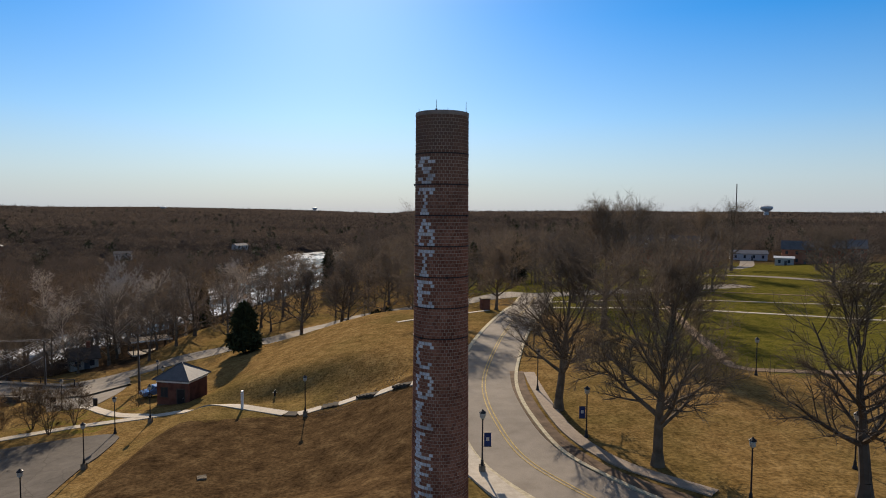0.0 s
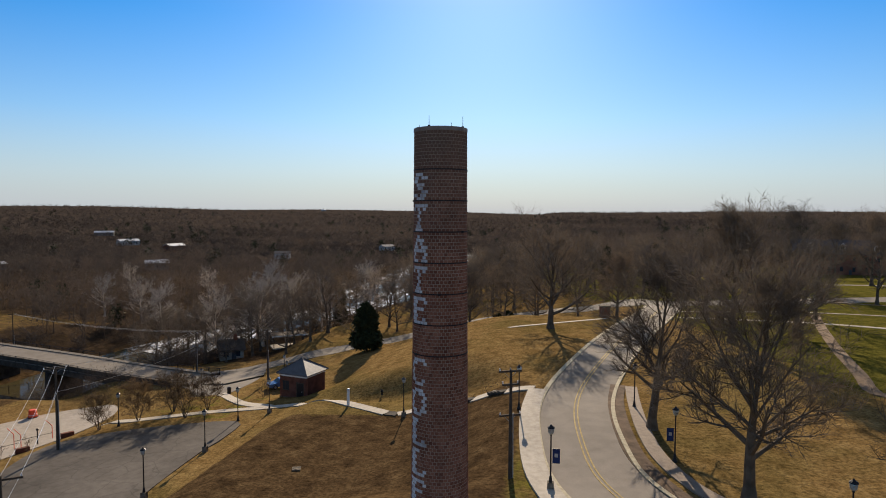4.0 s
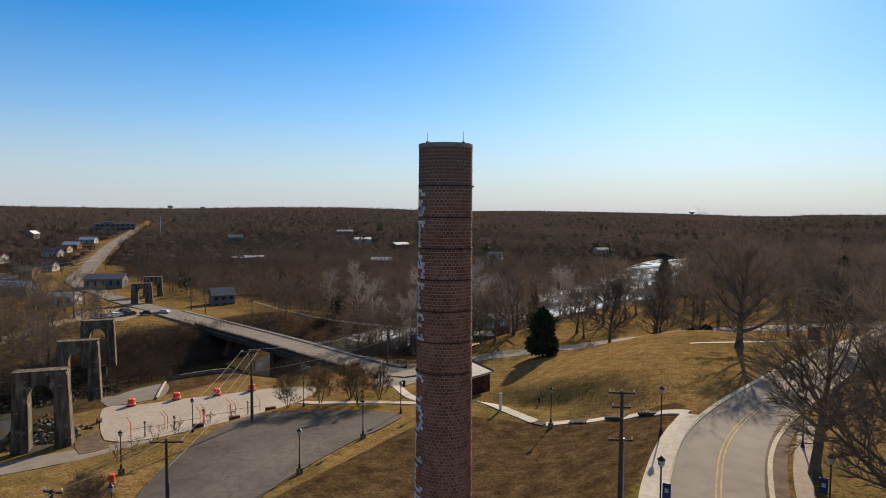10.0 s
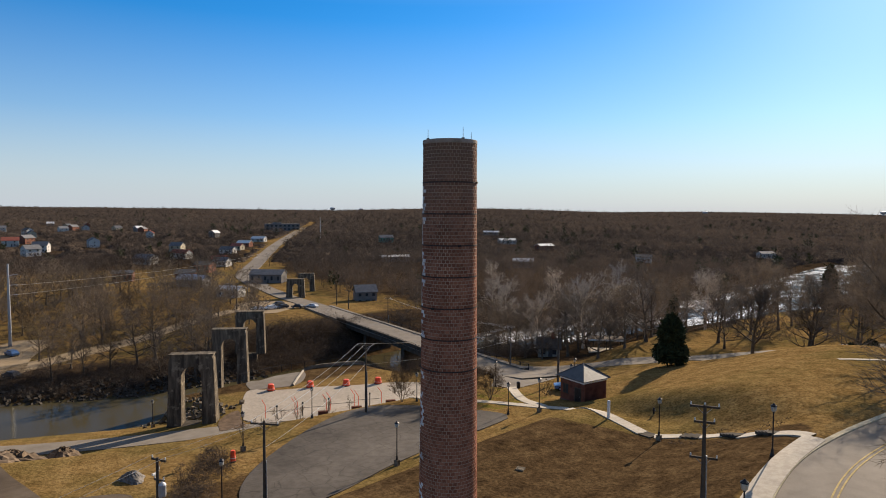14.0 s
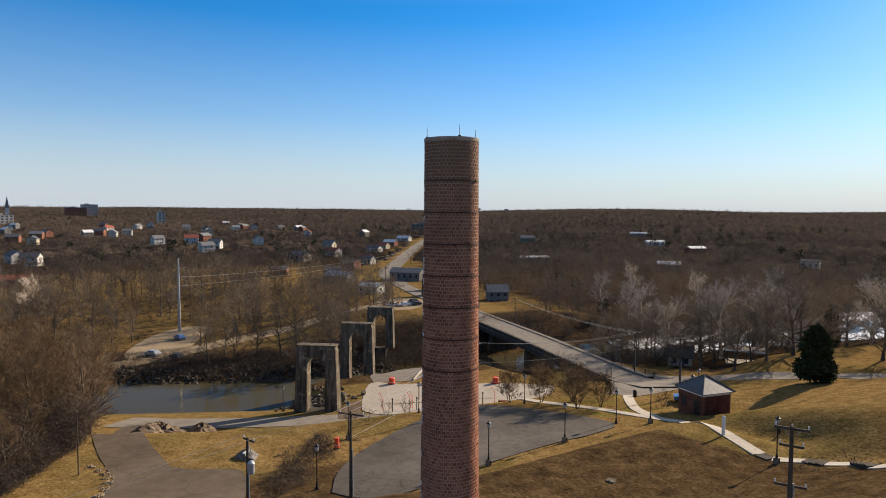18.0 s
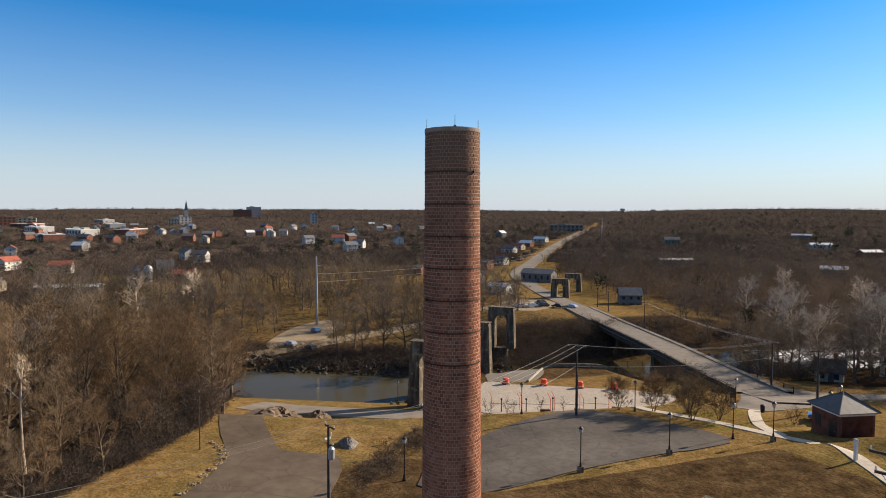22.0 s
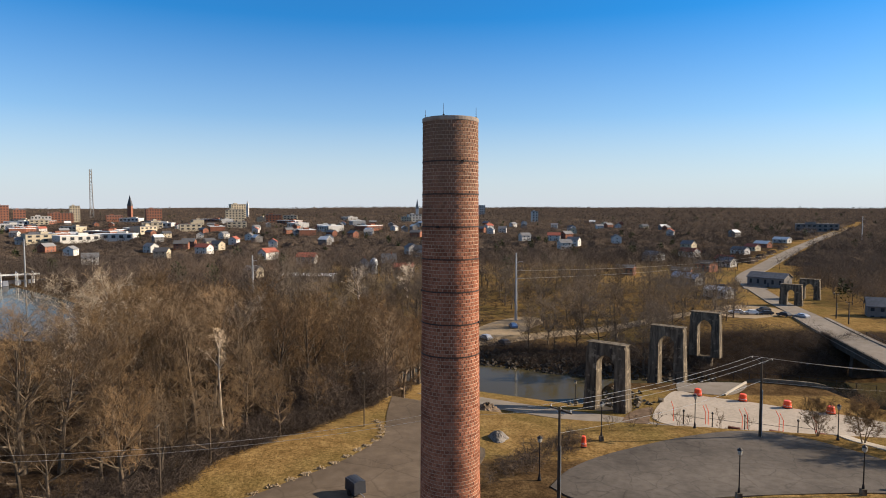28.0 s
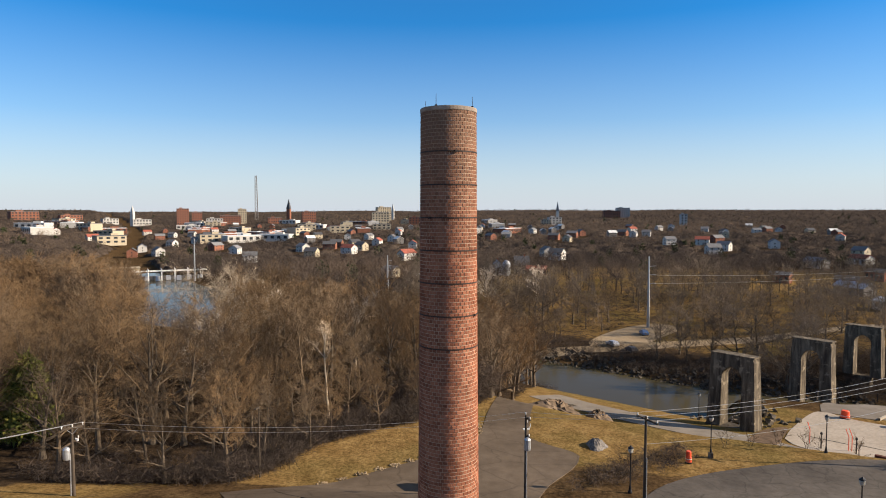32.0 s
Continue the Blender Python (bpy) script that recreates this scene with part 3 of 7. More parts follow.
def chimney():
    base = thing("chimney", "tall round brick chimney with white-brick lettering and iron bands", "chimney", m=pose(0, 0, 0))
    n = 48
    core = [(shaft(z) - 0.008, z) for z in np.linspace(BASE, TOP - 0.1, 30)]
    part("mortar_core", Build().turned(core, n, cap=False), M_MORTAR, base, "lime mortar joints")
    cap = [(shaft(TOP) + 0.005, TOP - 0.14), (shaft(TOP) + 0.016, TOP - 0.12), (shaft(TOP) + 0.016, TOP - 0.02), (shaft(TOP) + 0.01, TOP),
           (0.70, TOP), (0.68, TOP - 0.05), (0.68, TOP - 3)]
    part("cap", Build().turned(cap, n, cap=False), M_CAP, base, "weathered concrete coping")
    floor_in = Build().turned([(0.7, TOP - 3.05), (0.7, TOP - 3.0)], 24)
    part("flue_lining", floor_in, M_IRON, base, "sooty flue")
    rings = [11] + [20 + 9 * k for k in range(6)] + [120, 160]
    for r in rings:
        z = TOP - 0.14 - r * COURSE
        b = Build().turned([(shaft(z) - 0.01, z - 0.024), (shaft(z) + 0.014, z - 0.02), (shaft(z) + 0.014, z + 0.02), (shaft(z) - 0.01, z + 0.024)], n, cap=False)
        lug = pose(0, 0, 0, 0, 0, 40 + 97 * r)
        b.box(shaft(z) + 0.03, 0, z, 0.05, 0.10, 0.07, lug)
        part("iron_band", b, M_IRON, base)
    rods = ((164, 0.2), (254, 0.36), (344, 0.40), (74, 0.36))
    for a, h in rods:
        x, y = 0.88 * math.cos(radians(a)), 0.90 * math.sin(radians(a))
        b = Build().rod((x, y, TOP - 0.02), (x, y, TOP + h), 0.011, 0.006).box(x, y, TOP + 0.02, 0.07, 0.07, 0.05)
        part("lightning_rod", b, M_IRON, base)
    # where the white letters stand: (course, place round the shaft)
    white = set()
    for k, ch in enumerate("STATE COLLEGE"):
        if ch == " ":
            continue
        first = 12 + 9 * k
        for i, row in enumerate(LETTERS[ch].split(",")):
            for j, dot in enumerate(row):
                if dot == "X":
                    white.add((first + i, j))
    rng = random.Random(5)

    def brick(w, h):
        """One wedge-shaped radial brick with its arrises worn, face outwards along x."""
        b, d = Build(), 0.03
        y, z, e = w / 2, h / 2, 0.006
        b.add([(-d, -y, -z), (-d, y, -z), (-d, y, z), (-d, -y, z), (-e, -y, -z), (-e, y, -z), (-e, y, z), (-e, -y, z),
               (0, -y + e, -z + e), (0, y - e, -z + e), (0, y - e, z - e), (0, -y + e, z - e)],
              [(0, 1, 5, 4), (1, 2, 6, 5), (2, 3, 7, 6), (3, 0, 4, 7), (4, 5, 9, 8), (5, 6, 10, 9), (6, 7, 11, 10), (7, 4, 8, 11), (8, 9, 10, 11)])
        return b

    step = 360 / ROUND
    start = LETTER_AT - 2.0 * step
    total = int((TOP - 0.14 - BASE) / COURSE)
    rest, meshes, singles = Build(), {}, 0
    for c in range(total):
        z = TOP - 0.14 - (c + 0.5) * COURSE
        r = shaft(z)
        width = 2 * math.pi * r / ROUND - 0.017
        for k in range(ROUND):
            turn = start + (k + (0.5 if c % 2 else 0)) * step
            is_white = (c, k) in white and k < 5
            m = pose(0, 0, z, 0, 0, turn) @ pose(r + rng.uniform(-0.004, 0.004), 0, 0, rng.uniform(-0.6, 0.6), 0, rng.uniform(-0.8, 0.8))
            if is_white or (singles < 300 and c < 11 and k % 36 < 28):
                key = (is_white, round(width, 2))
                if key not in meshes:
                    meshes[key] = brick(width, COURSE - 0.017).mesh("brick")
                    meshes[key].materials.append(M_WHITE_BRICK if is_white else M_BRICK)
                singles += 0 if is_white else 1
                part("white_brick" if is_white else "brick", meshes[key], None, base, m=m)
            else:
                one = brick(width, COURSE - 0.017)
                rest.add(one.v, one.f, m)
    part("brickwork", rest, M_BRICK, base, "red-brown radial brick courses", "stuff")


chimney()

# ---- paving, bridge and ruined piers ----
def offset_line(pts, off):
    line = curve_points(pts, 1.5)
    d = np.gradient(line[:, :2], axis=0)
    d /= np.linalg.norm(d, axis=1)[:, None]
    return line[:, :2] + np.stack([d[:, 1], -d[:, 0]], 1) * off


def structure(name, build, mat, label, category):
    return tagged(part(name, build, mat), label, category, kind="structure")


for off, wide in ((-0.16, 0.11), (0.16, 0.11)):
    structure("road_line", ribbon(DRIVE, wide, 0.085, across=1, offset=off, skirt=0.01), M_YELLOW, "faded double yellow centre line on the drive", "road line")
structure("kerb", ribbon(DRIVE[2:], 0.5, 0.13, across=1, offset=-3.4), M_KERB, "stained tan concrete kerb and gutter", "kerb")
structure("kerb", ribbon(DRIVE, 0.35, 0.16, across=1, offset=3.35), M_KERB, "stained tan concrete kerb and gutter", "kerb")
structure("pavement", ribbon([(14, 4), (9.2, 9.5), (5.4, 15.5), (2.9, 22), (1.9, 29), (1.6, 36), (1.9, 42.6)], 1.75, 0.17, across=2), M_CONCRETE, "pale concrete pavement along the drive", "pavement")
structure("verge", ribbon([(16.9, 14.9), (12.6, 19.9), (10.35, 25.6), (9.55, 31.8), (9.5, 39), (10.2, 46)], 1.5, 0.1, across=2), M_MULCH, "leaf-strewn verge between kerb and path", "verge")
structure("pavement", ribbon([(18.6, 16.4), (14.2, 21.1), (12.0, 26.3), (11.25, 32), (11.2, 39), (11.5, 45.5)], 1.2, 0.12, across=2), M_PATH, "narrow concrete pavement beside leaf litter", "pavement")

# stepped walk up the slope: landings with stairs between
WALK = ((-29.5, 54.3), (-15.2, 46.6)), ((-13.9, 46.4), (-11.4, 47.6)), ((-9.6, 47.6), (-7.2, 48.2)), ((-5.2, 46.6), (-3.0, 45.4)), ((-1.4, 43.8), (1.6, 43.2))
for (ax, ay), (bx, by) in WALK:
    structure("landing", ribbon([(ax, ay), ((ax + bx) / 2, (ay + by) / 2), (bx, by)], 1.45, 0.10, 0.6, 2, skirt=0.3), M_CONCRETE, "pale concrete landing of the stepped walk", "walkway")
for (_, a), (b, _) in zip(WALK[:-1], WALK[1:]):
    steps = Build()
    za, zb = gz(*a), gz(*b)
    n = max(3, int(round((zb - za) / 0.17)))
    d = Vector((b[0] - a[0], b[1] - a[1], 0))
    turn = math.degrees(math.atan2(d.y, d.x))
    for k in range(n):
        f = (k + 0.5) / n
        steps.box(0, 0, 0, d.length / n, 1.4, 0.3, pose(a[0] + d.x * f, a[1] + d.y * f, za + (zb - za) * (k + 1) / n - 0.05, 0, 0, turn))
    structure("steps", steps, M_DARK_STONE, "short flight of dark stone steps", "stairs")

structure("car_park", sheet([(-33.5, 9.8), (-38.4, 12.6), (-43.5, 18.0), (-49.6, 28.0), (-52.3, 36), (-50.6, 41.2), (-43, 45.6), (-34.2, 47.4), (-32.6, 42), (-32.6, 36.5), (-31.5, 25.5), (-29.6, 17), (-30, 12)], 0.09, 12), M_ASPHALT,
          "cracked grey asphalt car park", "car park")
structure("path", ribbon([(-53, 47.2), (-49, 47.6), (-45, 49.4), (-40, 51.5), (-34, 53), (-29.5, 54.3)], 1.3, 0.08, across=2), M_CONCRETE, "worn concrete footpath behind the car park", "path")
structure("path", ribbon([(-45.4, 63), (-43.2, 60.4), (-40.3, 57.6), (-37, 55), (-33, 53.6)], 1.5, 0.09, across=2), M_CONCRETE, "curving concrete footpath to the road junction", "path")
structure("lane", ribbon([(-22, -22), (-27, -16), (-32, -10.6), (-37, -6.6), (-42, -4.6), (-47, -3.6), (-53, -3.7), (-60, -4), (-70, -3.6), (-80, -1.2), (-87, 2.2)], 5.4, 0.06, across=8), M_LANE, "broad dusty asphalt lane", "lane")
structure("lane", sheet([(-52, -2.6), (-48, 0.4), (-46.2, 3.2), (-44.3, 4.8), (-40, 4.1), (-35, 2.2), (-30, 0.8), (-25, -2), (-22, -12), (-26, -20), (-31, -16.4), (-35, -13.3), (-39, -10), (-43, -8), (-48, -6.2)], 0.075, 10), M_LANE, "dusty asphalt turning area", "lane")
structure("lane", ribbon([(-92, -1), (-87, 4), (-82.5, 11), (-77, 20), (-72, 27.5), (-66, 33)], 7.4, 0.06, across=6), M_ROAD, "pale concrete riverside lane", "lane")
structure("court", sheet([(-76, 33.5), (-82, 36.5), (-91, 42.8), (-87.5, 47), (-84.3, 53), (-80, 59.4), (-76.5, 65.5), (-71, 70), (-65, 66), (-62.5, 58), (-63.5, 48), (-67, 39), (-71, 34)], 0.08, 8), M_GRAVEL, "pale gravel court", "court")
structure("junction", sheet([(-43.6, 63.4), (-49, 61.5), (-54, 69), (-61, 76.5), (-64, 83), (-60, 88.5), (-54, 92.5), (-49.5, 86), (-45.5, 76), (-44, 69)], 0.07, 8), M_ROAD, "worn asphalt road junction", "road")
structure("car_park", sheet([(-150, 10), (-163, 8), (-185, 18), (-196, 30), (-188, 36), (-170, 27), (-152, 20)], 0.07, 6, step=4), M_DIRT, "dusty gravel parking strip across the river", "car park")
structure("track", ribbon([(-146, -12), (-150, 2), (-157, 18), (-165, 34), (-173, 52), (-181, 72), (-186, 92)], 7.5, 0.07, 2.0, 4), M_DIRT, "sandy track along the far bank", "track")
structure("car_park", sheet([(-168, 96), (-172, 90), (-188, 92), (-204, 104), (-200, 116), (-180, 113)], 0.07, 6, step=4), M_DIRT, "sandy parking area by the old piers", "car park")
for pts, wide, surface in (([(24, 93.5), (45, 92), (62, 86), (80, 78), (110, 66)], 1.2, M_CONCRETE), ([(22, 100), (50, 104), (75, 99), (100, 92)], 0.8, M_GRAVEL), ([(50, 123), (75, 114), (100, 106), (140, 96)], 0.8, M_WORN)):
    structure("path", ribbon(pts, wide, 0.06, 2.0, 2), surface, "pale footpath across the lawn", "path")
structure("path", ribbon([(49, 102), (45, 88), (40.5, 70), (37.5, 56), (35.8, 48), (40, 46), (52, 44.6)], 1.5, 0.06, 2.0, 2), M_WORN, "worn brown path along the edge of the lawn", "path")
structure("road", ribbon([(70, 190), (100, 150), (120, 132), (150, 118)], 5.0, 0.05, 3.0, 3), M_ROAD, "pale campus road beyond the lawn", "road")
structure("driveway", ribbon([(118, 212), (135, 235), (150, 262), (160, 282)], 6.0, 0.05, 3.0, 3), M_ROAD, "sunlit driveway to the garages", "driveway")
structure("path", ribbon([(-4, 78), (4, 84), (12, 90)], 0.7, 0.07, 1.5, 2), M_CONCRETE, "worn path across the hilltop grass", "path")

# road bridge over the river
structure("road", ribbon(BRIDGE[8:], 9.5, 0.02, 4.0, 6, skirt=0.5), M_ROAD, "grey highway climbing into the far town", "road")
structure("road", ribbon(BRIDGE[1:9], 7.4, 0.0, 2.0, 6, skirt=0.5), M_ROAD, "two-lane road leading over the river bridge", "road")
for off in (-4.35, 4.35):
    structure("bridge_walk", ribbon(BRIDGE[2:7], 1.2, 0.16, 2.0, 2, offset=off, skirt=0.7), M_ROAD, "concrete side walk of the bridge", "pavement")
deck = thing("bridge", "low concrete road bridge with parapet rails over the river", "bridge")
line = curve_points(BRIDGE[2:6], 2.0)
for side, sgn in (("near", 1), ("far", -1)):
    o = offset_line(BRIDGE[2:6], 5.0 * sgn)
    o = o[np.linspace(0, len(o) - 1, len(line)).astype(int)]
    rail = Build()
    for p, q, zp, zq in zip(o[:-1], o[1:], line[:-1, 2], line[1:, 2]):
        rail.rod((*p, zp + 0.95), (*q, zq + 0.95), 0.045, n=4)
        rail.rod((*p, zp + 0.55), (*q, zq + 0.55), 0.03, n=4)
    if sgn < 0:
        # the parapet's shaded face is put into the dark stone colour
        part("parapet", ribbon(np.column_stack([o, line[:, 2]]), 0.3, 0.75, 2.0, 1, skirt=0.8), M_DARK_STONE, deck, "solid weathered concrete parapet with shade put into its dark colour")
    part("rail", rail, M_BLACK, deck, "dark metal parapet rail")
    for p, z in zip(o[::2], line[::2, 2]):
        part("post", Build().box(p[0], p[1], z + 0.35, 0.14, 0.14, 1.3, taper=0.9), M_BLACK, deck)
    # dark stone colour makes both girders read as shaded
    part("girder", ribbon(np.column_stack([o, line[:, 2] - 0.3]), 0.5, 0.0, 2.0, 1, skirt=1.0), M_DARK_STONE, deck, "edge girder with shade put into its dark colour")
for f in (0.22, 0.5, 0.78):
    p = line[int(f * len(line))]
    part("pier", Build().box(p[0], p[1], (p[2] + WATER) / 2 - 1.2, 1.2, 9.5, p[2] - WATER + 2, pose(0, 0, 0), 0.9), M_DARK_STONE, deck)

# ruined arched piers of the old bridge
PIER_WAY = math.degrees(math.atan2(-79 + 0.0, 98.0))


def old_pier(x, y, top, foot, wide, thick, label, lintel=1.9, leg=1.75, sill=0.0):
    """A weathered concrete bent: battered sides, one round-headed opening through it, a thin cap slab and a stone footing."""
    h = top - foot
    t = thing("old_bridge_pier", label, "bridge pier", "ruined piers of the old bridge", m=pose(x, y, foot, 0, 0, 50.6))
    half, gap = wide / 2, wide / 2 - leg
    rise = h - lintel - gap
    inner = [(-gap, sill)] + [(-gap, sill + (rise - sill) * k / 4) for k in range(1, 4)]
    inner += [(-gap * math.cos(math.pi * k / 14), rise + gap * 1.12 * math.sin(math.pi * k / 14)) for k in range(15)]
    inner += [(gap, sill + (rise - sill) * k / 4) for k in (3, 2, 1)] + [(gap, sill)]
    outer = []
    for px, pz in inner:
        if pz >= rise and abs(px) < gap * 0.85:
            outer.append((px / (gap * 0.85) * half, h))
        else:
            outer.append((math.copysign(half, px), pz if pz < rise else rise + (pz - rise) * (h - rise) / (gap * 0.6)))
    rng = random.Random(int(abs(x)))
    b, n = Build(), len(inner)

    def deep(z):
        return thick / 2 + 0.32 * (1 - z / h)

    def out(px, pz):
        return px + math.copysign(0.42 * (1 - pz / h), px) if abs(px) > gap * 0.99 else px

    for line in (inner, outer):
        for s in (-1, 1):
            for px, pz in line:
                j = rng.uniform(-0.02, 0.02)
                b.v.append(((out(px, pz) if line is outer else px) + j, s * deep(pz), min(pz, h)))
    f = []
    for i in range(n - 1):
        f += [(i, i + 1, 2 * n + i + 1, 2 * n + i), (n + i + 1, n + i, 3 * n + i, 3 * n + i + 1), (i + 1, i, n + i, n + i + 1), (2 * n + i, 2 * n + i + 1, 3 * n + i + 1, 3 * n + i)]
    f += [(0, 2 * n, 3 * n, n), (n - 1, 2 * n - 1, 4 * n - 1, 3 * n - 1)]
    b.f = f
    part("bent", b, M_PIER, t, "weathered concrete portal streaked with grime")
    if sill:
        part("spandrel_wall", Build().box(0, 0, sill / 2, 2 * gap + 0.02, thick + 0.3, sill), M_PIER, t, "solid concrete below the opening")
    part("cap", Build().box(0, 0, h + 0.1, wide + 0.16, thick + 0.2, 0.22), M_PIER, t, "thin concrete cap slab")
    part("footing", Build().box(0, 0, -0.9, wide + 1.6, thick + 1.4, 1.8, taper=0.92), M_DARK_STONE, t, "dark stone footing")
    return t


PIER = "ruined arched concrete bridge pier standing by the river"
old_pier(-81.6, 28.0, 5.0, -6.0, 6.6, 1.9, PIER)
old_pier(-104.6, 46.4, 3.6, -10.4, 6.6, 1.9, "ruined arched concrete bridge pier standing in the river")
old_pier(-126.6, 63.4, 2.9, -11.6, 6.6, 1.9, "ruined arched concrete bridge pier on the far bank", sill=4.2)
old_pier(-204.5, 127.5, 0.4, -10.0, 6.8, 2.2, "ruined arched concrete bridge pier beside the far road", leg=2.2)
old_pier(-222.0, 144.5, 0.4, -9.6, 6.8, 2.2, "ruined arched concrete bridge pier beside the far road", leg=1.9)

# river wall with its rail, rubble base under the lane
COURT_WALL = [(-97.4, 44.6), (-97.7, 47), (-97.8, 57), (-94.6, 68), (-88, 78)]
structure("retaining_wall", ribbon(COURT_WALL, 0.45, 0.75, 1.0, 1, skirt=5.5), M_OLD, "low concrete river wall above the bank", "wall")
structure("forecourt", sheet([(-91.2, 43.4), (-96.6, 45.6), (-97, 52), (-95.5, 58), (-88.5, 51.5)], 0.06, 4), M_ROAD, "grey paved end of the riverside court", "pavement")
fence = thing("fence", "dark post-and-rail fence along the river wall", "fence")
o = curve_points([(-98.4, 45), (-98.6, 57), (-95.4, 68), (-88.8, 78)], 2.4)
for p, q in zip(o[:-1], o[1:]):
    part("rail", Build().rod((*p, -4.2), (*q, -4.2), 0.035, n=4), M_BLACK, fence)
for p in o:
    part("post", Build().box(*p, -4.9, 0.09, 0.09, 1.5), M_BLACK, fence)
structure("wall_end", ribbon([(-96.3, 58.3), (-92.5, 54.6), (-88.2, 50.6)], 0.3, 0.35, 1.0, 1, skirt=0.6), M_CONCRETE, "pale concrete edging of the court", "wall")
structure("planting_bed", sheet([(-72, 27.5), (-79, 31), (-81.5, 35.5), (-76.5, 33.4), (-71, 31)], 0.10, 4), M_MULCH, "dark mulched bed beside the first pier", "planting bed")


def rubble(name, label, spots, size, mat, seed, seg=1):
    """Loose stones, each with its own edges."""
    rng = random.Random(seed)
    b = Build()
    for x, y in spots:
        s = size * rng.uniform(0.5, 1.4)
        m = pose(x, y, gz(x, y) + 0.2 * s, rng.uniform(0, 360), rng.uniform(0, 360), rng.uniform(0, 360))
        b.box(0, 0, 0, s, s * rng.uniform(0.6, 1), s * rng.uniform(0.4, 0.8), m, rng.uniform(0.5, 0.9))
    ob = part(name, b, mat)
    return tagged(ob, label, "stones", kind="stuff")


rng = random.Random(3)
far_bank = []
for k in range(1500):
    i = rng.uniform(7.0, 10.6)
    a, b = RIVER[int(i)], RIVER[int(i) + 1]
    p = a + (b - a) * (i % 1)
    d = (b - a) / np.linalg.norm(b - a)
    w = 10.5 + 11 * rng.random() ** 1.6
    far_bank.append((p[0] + d[1] * w * 1.0, p[1] - d[0] * w))
rubble("rocks", "dark boulders and rubble along the far river bank", far_bank, 0.75, M_DARK_STONE, 4)
stones = [(x + rng.gauss(0, 0.24), y + rng.gauss(0, 0.24)) for x, y in offset_line([(-30.2, -17.4), (-34.9, -13.7), (-39, -10.5), (-43, -8.5), (-48, -6.7), (-51, -6.6), (-54.2, -7.6)], 0.0) for _ in range(34)]
rubble("edging_stones", "rough stones edging the lane verge", stones, 0.17, M_DIRT, 6)
stones = [(-87 + rng.gauss(0, 3), 31 + rng.gauss(0, 2.2)) for _ in range(160)]
rubble("rocks", "pale rubble below the first pier", stones, 0.7, M_OLD, 7)
stones = [(rng.uniform(-13, -2), 49 + rng.gauss(0, 1.0)) for _ in range(500)] + [(rng.uniform(-14, -6), 45.4 + rng.gauss(0, 0.6)) for _ in range(200)]
rubble("rocks", "dark planting stones beside the stepped walk", stones, 0.07, M_MULCH, 8)


M_HEAP_GREY = plain("grey_gravel_heap", (0.17, 0.155, 0.14), 0.95, vary=0.4, scale=2.0, fine=8.0, bump=0.5)
M_HEAP = plain("broken_earth", (0.15, 0.11, 0.075), 0.95, vary=0.5, scale=0.7, fine=3.0, bump=0.5)


def heap(name, label, x, y, r, h, mat, seed, even=0.6):
    rng = random.Random(seed)
    b, n, m = Build(), 34, 12
    for i in range(m):
        f = i / (m - 1)
        for k in range(n):
            a = 2 * math.pi * k / n
            rr = r * f * (1 + 0.18 * math.sin(3 * a + seed) + 0.12 * rng.random())
            px, py = x + rr * math.cos(a), y + rr * math.sin(a) * 0.7
            b.v.append((px, py, gz(px, py) - 0.1 + h * (1 - f * f) ** 1.4 * (even + (1.1 - even) * rng.random())))
    b.f = [(i * n + k, (i + 1) * n + k, (i + 1) * n + (k + 1) % n, i * n + (k + 1) % n) for i in range(m - 1) for k in range(n)]
    return tagged(part(name, b, mat), label, "heap")


heap("spoil_mound", "small grey mound of gravel on the grass", -48.6, 6.6, 1.7, 0.95, M_HEAP_GREY, 2, 0.9)
heap("spoil_mound", "dark mound of broken asphalt and earth", -73.5, 1.8, 6.0, 2.3, M_HEAP, 5, 0.8)
heap("spoil_mound", "dark mound of broken asphalt and earth", -74.5, 7.6, 3.2, 1.7, M_HEAP, 9, 0.8)

